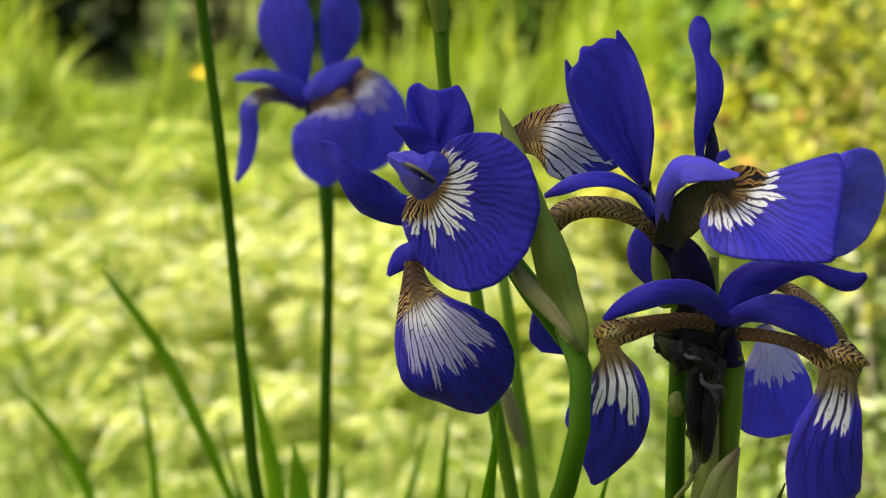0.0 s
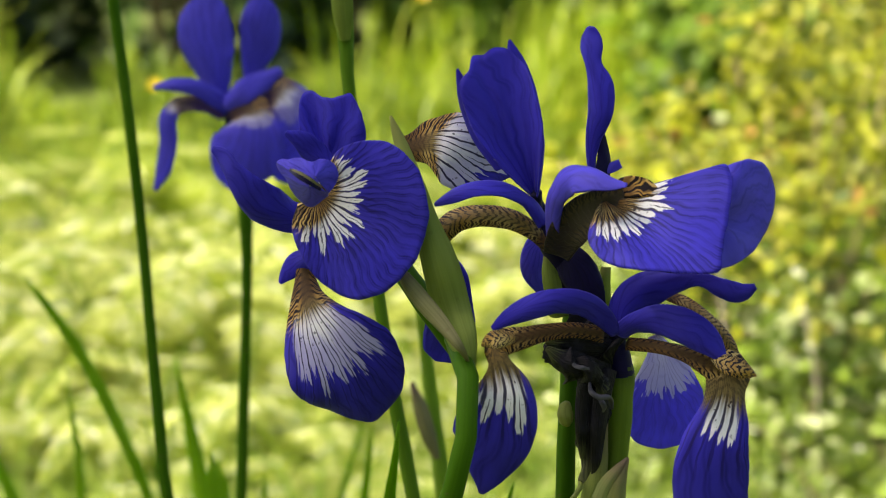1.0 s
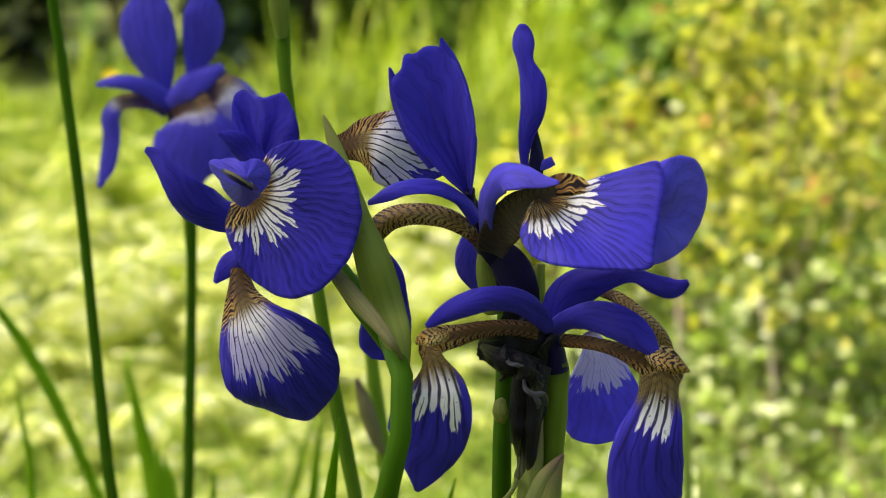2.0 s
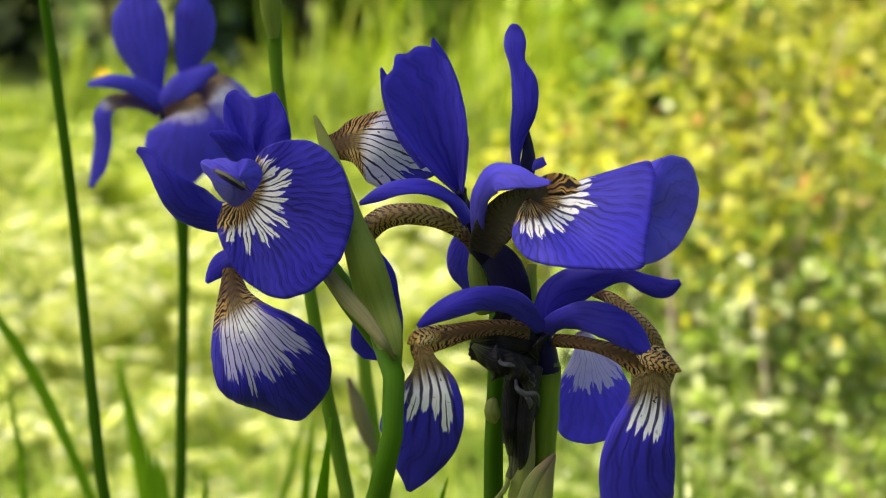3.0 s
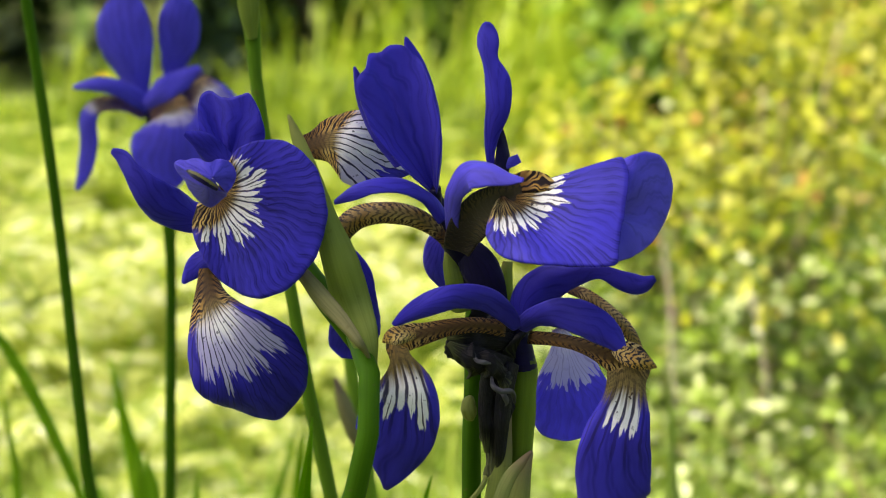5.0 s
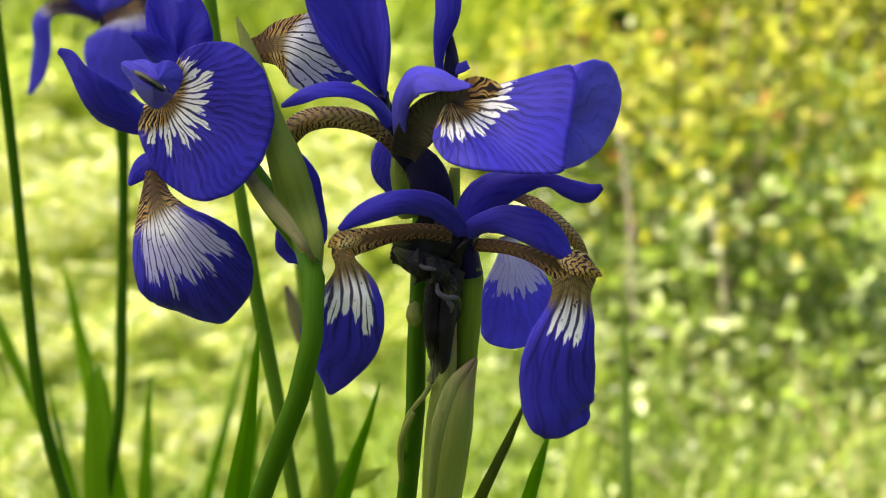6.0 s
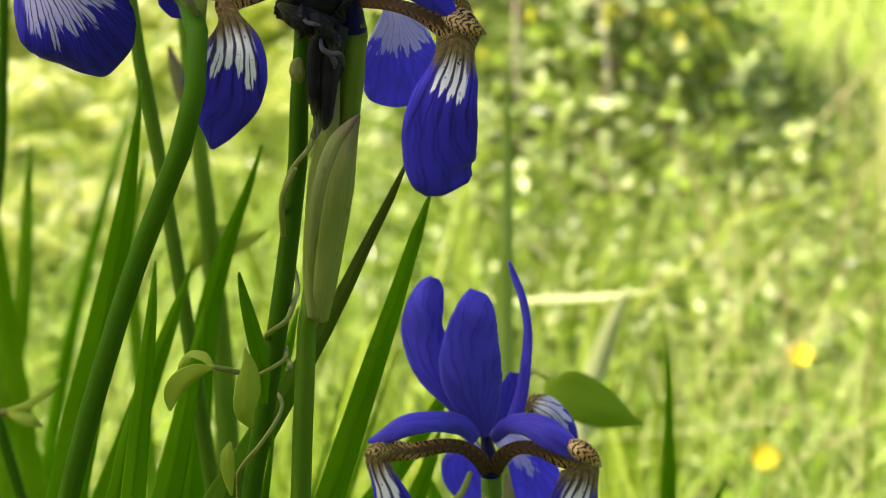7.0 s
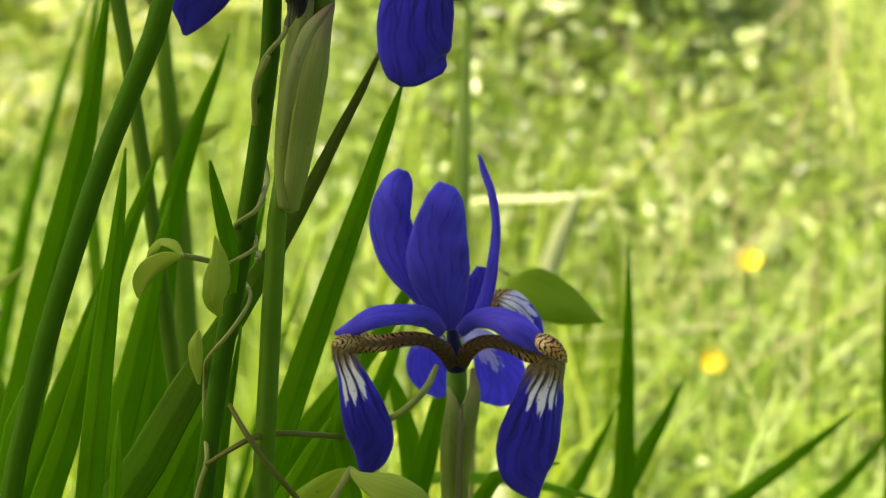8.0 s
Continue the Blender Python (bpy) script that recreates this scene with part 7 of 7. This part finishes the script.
petal(leaf, "blade", [(0.08, 0.35, -0.01, 0.005, 0.005), (0.1115, 0.6, 0.3391, 0.0039, 0.0039), (0.1105, 0.6, 0.4284, 0.0038, 0.0038), (0.1085, 0.6, 0.5135, 0.0034, 0.0034), (0.1074, 0.6, 0.5681, 0.0021, 0.0021), (0.1056, 0.6, 0.6158, 0.0003, 0.0003)], leaf_pale, cup=0.22, fold=True)
tube(leaf, "midrib", [(0.08, 0.35, -0.01, 0.0002), (0.1115, 0.6, 0.3391, 0.0002), (0.1105, 0.6, 0.4284, 0.0002), (0.1085, 0.6, 0.5135, 0.0002), (0.1074, 0.6, 0.5681, 0.0002), (0.1056, 0.6, 0.6158, 0.0002)], leaf_pale, sides=6)
leaf = thing("iris_leaf", "pale sunlit grass blade", "leaf", "iris leaves")
petal(leaf, "blade", [(0.1, 0.6, -0.01, 0.005, 0.005), (0.1776, 0.9, 0.2913, 0.0061, 0.0061), (0.1865, 0.9, 0.3423, 0.0067, 0.0067), (0.196, 0.9, 0.3782, 0.0053, 0.0053), (0.2045, 0.9, 0.403, 0.001, 0.001)], leaf_dry, cup=0.22, fold=True)
tube(leaf, "midrib", [(0.1, 0.6, -0.01, 0.0002), (0.1776, 0.9, 0.2913, 0.0002), (0.1865, 0.9, 0.3423, 0.0002), (0.196, 0.9, 0.3782, 0.0002), (0.2045, 0.9, 0.403, 0.0002)], leaf_dry, sides=6)
leaf = thing("iris_leaf", "pale dry grass blade lying across the lawn", "leaf", "iris leaves")
petal(leaf, "blade", [(0.1329, 0.95, 0.3737, 0.0014, 0.0014), (0.1567, 0.95, 0.3765, 0.0031, 0.0031), (0.1944, 0.95, 0.3788, 0.0031, 0.0031), (0.2251, 0.95, 0.3825, 0.0007, 0.0007)], leaf_dry, n=[(0, -0.3, 1)], cup=0.22, fold=True)
tube(leaf, "midrib", [(0.1329, 0.95, 0.3737, 0.0002), (0.1567, 0.95, 0.3765, 0.0002), (0.1944, 0.95, 0.3788, 0.0002), (0.2251, 0.95, 0.3825, 0.0002)], leaf_dry, sides=6)
# blades further back, in the green that has sunlight in its colour
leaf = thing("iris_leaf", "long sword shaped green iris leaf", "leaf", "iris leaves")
petal(leaf, "blade", [(-0.025, 0.5014, -0.01, 0.0041, 0.0041), (-0.037, 0.4894, 0.2358, 0.0041, 0.0041), (-0.1355, 0.4774, 0.573, 0.002, 0.002), (-0.1446, 0.4774, 0.5969, 0.0017, 0.0017), (-0.1539, 0.4774, 0.6216, 0.0024, 0.0024), (-0.1646, 0.4774, 0.6468, 0.0027, 0.0027), (-0.1754, 0.4774, 0.6671, 0.0024, 0.0024), (-0.1851, 0.4774, 0.6812, 0.0017, 0.0017), (-0.1934, 0.4774, 0.6926, 0.0004, 0.0004)], sunlit_leaf, cup=0.22, fold=True)
tube(leaf, "midrib", [(-0.025, 0.5014, -0.01, 0.0002), (-0.037, 0.4894, 0.2358, 0.0002), (-0.1355, 0.4774, 0.573, 0.0002), (-0.1446, 0.4774, 0.5969, 0.0002), (-0.1539, 0.4774, 0.6216, 0.0002), (-0.1646, 0.4774, 0.6468, 0.0002), (-0.1754, 0.4774, 0.6671, 0.0002), (-0.1851, 0.4774, 0.6812, 0.0002), (-0.1934, 0.4774, 0.6926, 0.0002)], sunlit_leaf, sides=6)
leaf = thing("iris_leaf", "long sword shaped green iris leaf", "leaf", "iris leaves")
petal(leaf, "blade", [(-0.145, 0.5974, -0.01, 0.0041, 0.0041), (-0.145, 0.5974, 0.2358, 0.0041, 0.0041), (-0.2144, 0.5734, 0.5413, 0.0024, 0.0024), (-0.2189, 0.5734, 0.5675, 0.0026, 0.0026), (-0.2253, 0.5734, 0.5838, 0.0031, 0.0031), (-0.236, 0.5734, 0.6023, 0.0021, 0.0021), (-0.2511, 0.5734, 0.6202, 0.0002, 0.0002)], sunlit_leaf, cup=0.22, fold=True)
tube(leaf, "midrib", [(-0.145, 0.5974, -0.01, 0.0002), (-0.145, 0.5974, 0.2358, 0.0002), (-0.2144, 0.5734, 0.5413, 0.0002), (-0.2189, 0.5734, 0.5675, 0.0002), (-0.2253, 0.5734, 0.5838, 0.0002), (-0.236, 0.5734, 0.6023, 0.0002), (-0.2511, 0.5734, 0.6202, 0.0002)], sunlit_leaf, sides=6)
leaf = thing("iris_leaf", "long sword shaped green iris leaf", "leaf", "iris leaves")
petal(leaf, "blade", [(-0.121, 0.6214, -0.01, 0.0041, 0.0041), (-0.1952, 0.6214, 0.5335, 0.002, 0.002), (-0.1968, 0.6214, 0.5748, 0.0019, 0.0019), (-0.1995, 0.6214, 0.5966, 0.0009, 0.0009), (-0.2013, 0.6214, 0.6182, 0.0002, 0.0002)], sunlit_leaf, cup=0.22, fold=True)
tube(leaf, "midrib", [(-0.121, 0.6214, -0.01, 0.0002), (-0.1952, 0.6214, 0.5335, 0.0002), (-0.1968, 0.6214, 0.5748, 0.0002), (-0.1995, 0.6214, 0.5966, 0.0002), (-0.2013, 0.6214, 0.6182, 0.0002)], sunlit_leaf, sides=6)
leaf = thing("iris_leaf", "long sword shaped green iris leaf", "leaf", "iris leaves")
petal(leaf, "blade", [(-0.097, 0.6214, -0.01, 0.0061, 0.0061), (-0.1402, 0.6574, 0.5185, 0.0055, 0.0055), (-0.1434, 0.6574, 0.5468, 0.0046, 0.0046), (-0.1493, 0.6574, 0.5807, 0.0031, 0.0031), (-0.1551, 0.6574, 0.6142, 0.0004, 0.0004)], sunlit_leaf, cup=0.22, fold=True)
tube(leaf, "midrib", [(-0.097, 0.6214, -0.01, 0.0002), (-0.1402, 0.6574, 0.5185, 0.0002), (-0.1434, 0.6574, 0.5468, 0.0002), (-0.1493, 0.6574, 0.5807, 0.0002), (-0.1551, 0.6574, 0.6142, 0.0002)], sunlit_leaf, sides=6)
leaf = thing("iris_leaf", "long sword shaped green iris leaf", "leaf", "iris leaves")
petal(leaf, "blade", [(-0.061, 0.6214, -0.01, 0.0061, 0.0061), (-0.1072, 0.4174, 0.5975, 0.0034, 0.0034), (-0.1089, 0.4174, 0.6204, 0.0026, 0.0026), (-0.1112, 0.4174, 0.6341, 0.0004, 0.0004)], sunlit_leaf, cup=0.22, fold=True)
tube(leaf, "midrib", [(-0.061, 0.6214, -0.01, 0.0002), (-0.1072, 0.4174, 0.5975, 0.0002), (-0.1089, 0.4174, 0.6204, 0.0002), (-0.1112, 0.4174, 0.6341, 0.0002)], sunlit_leaf, sides=6)
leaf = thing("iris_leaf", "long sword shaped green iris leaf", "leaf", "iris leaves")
petal(leaf, "blade", [(-0.001, 0.4774, -0.01, 0.0061, 0.0061), (-0.0585, 0.4774, 0.5774, 0.0024, 0.0024), (-0.0562, 0.4774, 0.6065, 0.002, 0.002), (-0.0534, 0.4774, 0.6305, 0.0002, 0.0002)], sunlit_leaf, cup=0.22, fold=True)
tube(leaf, "midrib", [(-0.001, 0.4774, -0.01, 0.0002), (-0.0585, 0.4774, 0.5774, 0.0002), (-0.0562, 0.4774, 0.6065, 0.0002), (-0.0534, 0.4774, 0.6305, 0.0002)], sunlit_leaf, sides=6)
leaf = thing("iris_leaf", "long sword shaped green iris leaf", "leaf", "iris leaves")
petal(leaf, "blade", [(-0.121, 0.3574, -0.01, 0.0061, 0.0061), (-0.116, 0.3574, 0.5449, 0.006, 0.006), (-0.1064, 0.3574, 0.5761, 0.0053, 0.0053), (-0.1061, 0.3574, 0.6112, 0.0046, 0.0046), (-0.1061, 0.3574, 0.637, 0.0027, 0.0027), (-0.1065, 0.3574, 0.654, 0.0003, 0.0003)], sunlit_leaf, cup=0.22, fold=True)
tube(leaf, "midrib", [(-0.121, 0.3574, -0.01, 0.0002), (-0.116, 0.3574, 0.5449, 0.0002), (-0.1064, 0.3574, 0.5761, 0.0002), (-0.1061, 0.3574, 0.6112, 0.0002), (-0.1061, 0.3574, 0.637, 0.0002), (-0.1065, 0.3574, 0.654, 0.0002)], sunlit_leaf, sides=6)
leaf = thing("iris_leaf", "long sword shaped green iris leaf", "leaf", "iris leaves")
petal(leaf, "blade", [(-0.061, 0.3574, -0.01, 0.0061, 0.0061), (-0.066, 0.3334, 0.5432, 0.0035, 0.0035), (-0.0558, 0.3334, 0.5846, 0.0031, 0.0031), (-0.048, 0.3334, 0.6187, 0.0024, 0.0024), (-0.0424, 0.3334, 0.6461, 0.0003, 0.0003)], sunlit_leaf, cup=0.22, fold=True)
tube(leaf, "midrib", [(-0.061, 0.3574, -0.01, 0.0002), (-0.066, 0.3334, 0.5432, 0.0002), (-0.0558, 0.3334, 0.5846, 0.0002), (-0.048, 0.3334, 0.6187, 0.0002), (-0.0424, 0.3334, 0.6461, 0.0002)], sunlit_leaf, sides=6)
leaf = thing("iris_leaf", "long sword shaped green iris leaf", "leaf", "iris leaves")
petal(leaf, "blade", [(-0.061, 0.4774, -0.01, 0.0061, 0.0061), (-0.1122, 0.4774, 0.4765, 0.0041, 0.0041), (-0.1034, 0.4774, 0.5321, 0.0036, 0.0036), (-0.0994, 0.4774, 0.5814, 0.0024, 0.0024), (-0.0974, 0.4774, 0.6103, 0.0004, 0.0004)], sunlit_leaf, cup=0.22, fold=True)
tube(leaf, "midrib", [(-0.061, 0.4774, -0.01, 0.0002), (-0.1122, 0.4774, 0.4765, 0.0002), (-0.1034, 0.4774, 0.5321, 0.0002), (-0.0994, 0.4774, 0.5814, 0.0002), (-0.0974, 0.4774, 0.6103, 0.0002)], sunlit_leaf, sides=6)
vine = thing("bindweed_vine", "grey green bindweed vine twining up an iris stem", "vine")
tube(vine, "tendril", [(0.0114, -0.012, 0.7464, 0.0006), (0.0087, -0.01, 0.7392, 0.0007), (0.0087, -0.006, 0.7286, 0.0006)], vine_green)
tube(vine, "tendril", [(0.0153, 0.002, 0.7504, 0.0005), (0.0145, -0.007, 0.7497, 0.0006), (0.0109, -0.007, 0.7451, 0.0006), (0.009, -0.003, 0.7386, 0.0006), (0.0087, 0.007, 0.7286, 0.0006), (0.0094, 0.021, 0.7185, 0.0006), (0.012, 0.023, 0.7079, 0.0006), (0.0112, 0.007, 0.708, 0.0007), (0.0092, -0.007, 0.7082, 0.0006), (0.0061, -0.005, 0.7052, 0.0006), (0.0049, 0.005, 0.7001, 0.0007), (0.0063, 0.021, 0.6915, 0.0007), (0.0097, 0.021, 0.6886, 0.0007), (0.0101, 0.003, 0.6927, 0.0007)], vine_green)
tube(vine, "tendril", [(0.0096, 0.007, 0.6968, 0.0005), (0.0093, -0.001, 0.6969, 0.0005), (0.0048, -0.006, 0.6957, 0.0005), (0.0028, 0.01, 0.6884, 0.0005), (0.0055, 0.023, 0.6806, 0.0005), (0.0083, 0.011, 0.6824, 0.0005), (0.0078, -0.004, 0.6834, 0.0005), (0.0039, -0.007, 0.6782, 0.0005), (-0.0006, -0.003, 0.6707, 0.0005), (-0.0017, 0.01, 0.6594, 0.0005), (-0.0015, 0.007, 0.6474, 0.0006), (-0.0008, 0, 0.6425, 0.0006), (-0.0025, -0.001, 0.6363, 0.0006), (-0.004, -0.001, 0.6258, 0.0006)], vine_green)
tube(vine, "knob", [(0.0121, -0.001, 0.7684, 0.0008), (0.0116, -0.003, 0.7676, 0.0016), (0.0118, -0.003, 0.7655, 0.0018), (0.0123, -0.002, 0.7637, 0.0006)], vine_green)
tube(vine, "tendril", [(-0.0007, -0.006, 0.6443, 0.0006), (0.0038, -0.008, 0.6485, 0.0006), (0.009, -0.006, 0.6509, 0.0007), (0.0159, 0.01, 0.6453, 0.0007), (0.0248, 0.035, 0.6338, 0.0007), (0.0333, 0.05, 0.6265, 0.0007)], vine_brown)
tube(vine, "tendril", [(0.0042, -0.004, 0.659, 0.0006), (0.009, -0.009, 0.6527, 0.0007), (0.0151, -0.009, 0.6441, 0.0007), (0.0214, -0.005, 0.6342, 0.0007), (0.0259, 0, 0.6212, 0.0007)], vine_brown)
tube(vine, "tendril", [(0.0448, 0.04, 0.6362, 0.0008), (0.0495, 0.037, 0.6413, 0.0009), (0.0537, 0.039, 0.6457, 0.0009), (0.0564, 0.045, 0.6489, 0.0007)], vine_green)
tube(vine, "petiole", [(-0.0004, -0.006, 0.6954, 0.0006), (-0.0041, -0.013, 0.6989, 0.0007), (-0.0069, -0.016, 0.7006, 0.0006)], vine_green)
petal(vine, "leaf", [(-0.0072, -0.016, 0.7005, 0.0004, 0.0004), (-0.0097, -0.015, 0.6988, 0.0023, 0.0008), (-0.0135, -0.014, 0.6956, 0.0033, 0.001), (-0.0158, -0.013, 0.692, 0.0026, 0.001), (-0.0167, -0.013, 0.6888, 0.0003, 0.0003)], vine_leaf, n=[(-0.1, -1, 0.2)], cup=0.2)
petal(vine, "leaf", [(-0.0069, -0.015, 0.7002, 0.0004, 0.0004), (-0.0092, -0.012, 0.7017, 0.0013, 0.0013), (-0.0118, -0.009, 0.7011, 0.0013, 0.0013), (-0.014, -0.008, 0.6983, 0.001, 0.001), (-0.0148, -0.008, 0.6952, 0.0003, 0.0003)], vine_leaf, n=[(0, -0.6, 1)], cup=0.3)
petal(vine, "leaf", [(0.0019, -0.014, 0.6852, 0.0005, 0.0005), (0.0003, -0.017, 0.6905, 0.0028, 0.0023), (0.0011, -0.017, 0.6959, 0.0031, 0.0028), (0.0014, -0.016, 0.7003, 0.0018, 0.0018), (0.0003, -0.014, 0.7046, 0.0001, 0.0001)], vine_leaf, n=[(0.2, -1, 0.1)], cup=0.25)
petal(vine, "leaf", [(-0.0027, -0.014, 0.6683, 0.0003, 0.0003), (-0.0035, -0.015, 0.6743, 0.0015, 0.0015), (-0.0037, -0.015, 0.6785, 0.0015, 0.0015), (-0.0029, -0.014, 0.6816, 0.0003, 0.0003)], vine_leaf, n=[(-0.2, -1, 0.1)], cup=0.3)
vine = thing("bindweed_vine", "bindweed vine with broad heart shaped green leaves", "vine")
petal(vine, "leaf", [(0.0903, 0.2, 0.6145, 0.0007, 0.0007), (0.0919, 0.198, 0.6138, 0.0046, 0.0039), (0.0969, 0.197, 0.612, 0.0081, 0.0067), (0.1043, 0.198, 0.6085, 0.0081, 0.0071), (0.112, 0.2, 0.6039, 0.0057, 0.005), (0.1178, 0.202, 0.6001, 0.0021, 0.0021), (0.1218, 0.204, 0.5977, 0.0002, 0.0002)], leaf_broad, n=[(0, -1, 0.7)], cup=0.15)
tube(vine, "petiole", [(0.091, 0.201, 0.6137, 0.0007), (0.0872, 0.21, 0.614, 0.0007), (0.0833, 0.22, 0.6004, 0.0007), (0.0833, 0.22, 0.5647, 0.0009), (0.0841, 0.22, 0.5114, 0.0009), (0.08, 0.24, -0.01, 0.001)], vine_green)
vine = thing("bindweed_vine", "bindweed shoot with two broad leaves low among the irises", "vine")
tube(vine, "petiole", [(0.0342, 0.01, 0.6365, 0.0008), (0.0319, 0.01, 0.6331, 0.001), (0.0294, 0.01, 0.627, 0.001), (0.0264, 0.01, 0.61, 0.001), (0.03, 0.03, -0.01, 0.0012)], vine_green)
petal(vine, "leaf", [(0.0342, 0.01, 0.6365, 0.0004, 0.0004), (0.0364, 0.004, 0.6373, 0.0024, 0.0011), (0.0431, 0.001, 0.6358, 0.0046, 0.0035), (0.0501, 0.002, 0.6327, 0.0033, 0.0025), (0.0546, 0.005, 0.6276, 0.0003, 0.0003)], vine_leaf, n=[(0.1, -0.8, 0.6)], cup=0.2)
petal(vine, "leaf", [(0.0339, 0.015, 0.6338, 0.0004, 0.0004), (0.0316, 0.018, 0.6301, 0.0022, 0.0019), (0.0262, 0.021, 0.6247, 0.0031, 0.0034), (0.0207, 0.023, 0.6206, 0.002, 0.002), (0.0166, 0.025, 0.6172, 0.0001, 0.0001)], leaf_broad, n=[(-0.1, -0.8, 0.5)], cup=0.2)
vine = thing("bindweed_vine", "blurred bindweed with curled grey leaves behind the stems", "vine")
tube(vine, "tendril", [(-0.0191, 0.3034, 0.6473, 0.0013), (-0.017, 0.3034, 0.6312, 0.0012), (-0.0207, 0.3034, 0.6188, 0.0012), (-0.0186, 0.3034, 0.6044, 0.0013), (-0.0222, 0.3034, 0.5729, 0.0014), (-0.0238, 0.3034, 0.5252, 0.0016), (-0.0243, 0.3034, 0.4669, 0.0017), (-0.025, 0.3094, -0.01, 0.0019)], vine_green)
petal(vine, "leaf", [(-0.0111, 0.2974, 0.6332, 0.0006, 0.0006), (-0.0148, 0.2938, 0.6313, 0.0038, 0.0038), (-0.0195, 0.2926, 0.6265, 0.005, 0.005), (-0.0233, 0.2938, 0.6209, 0.0026, 0.0026), (-0.0254, 0.2974, 0.6145, 0.0002, 0.0002)], vine_leaf, n=[(0, -1, 0.6)], cup=0.3)
petal(vine, "leaf", [(-0.0186, 0.2974, 0.627, 0.0006, 0.0006), (-0.0128, 0.2938, 0.6263, 0.0026, 0.0026), (-0.0052, 0.2926, 0.6293, 0.0023, 0.0023), (0.0015, 0.2938, 0.6323, 0.0002, 0.0002)], vine_leaf, n=[(0, -1, 0.6)], cup=0.3)
petal(vine, "leaf", [(-0.0408, 0.1894, 0.569, 0.0005, 0.0005), (-0.0477, 0.1858, 0.5668, 0.0035, 0.0035), (-0.0545, 0.1846, 0.5594, 0.0046, 0.0046), (-0.0599, 0.1858, 0.551, 0.0025, 0.0025), (-0.0629, 0.1894, 0.5435, 0.0001, 0.0001)], leaf_pale, n=[(0, -1, 0.6)], cup=0.3)
petal(vine, "leaf", [(-0.0761, 0.1774, 0.6121, 0.0005, 0.0005), (-0.0689, 0.1738, 0.6155, 0.0011, 0.0011), (-0.0627, 0.1726, 0.6205, 0.0012, 0.0012), (-0.0588, 0.1738, 0.6241, 0.0001, 0.0001)], vine_leaf, n=[(0, -1, 0.6)], cup=0.3)
petal(vine, "leaf", [(-0.0761, 0.1774, 0.6121, 0.0005, 0.0005), (-0.0714, 0.1738, 0.6118, 0.002, 0.002), (-0.0671, 0.1726, 0.6104, 0.0017, 0.0017), (-0.0646, 0.1738, 0.6088, 0.0001, 0.0001)], vine_leaf, n=[(0, -1, 0.6)], cup=0.3)
tube(vine, "tendril", [(-0.065, 0.1774, 0.6072, 0.0007), (-0.0761, 0.1774, 0.6121, 0.0011), (-0.0828, 0.1774, 0.6131, 0.0011), (-0.0873, 0.1774, 0.5796, 0.0011), (-0.121, 0.1894, -0.01, 0.0012)], vine_green)
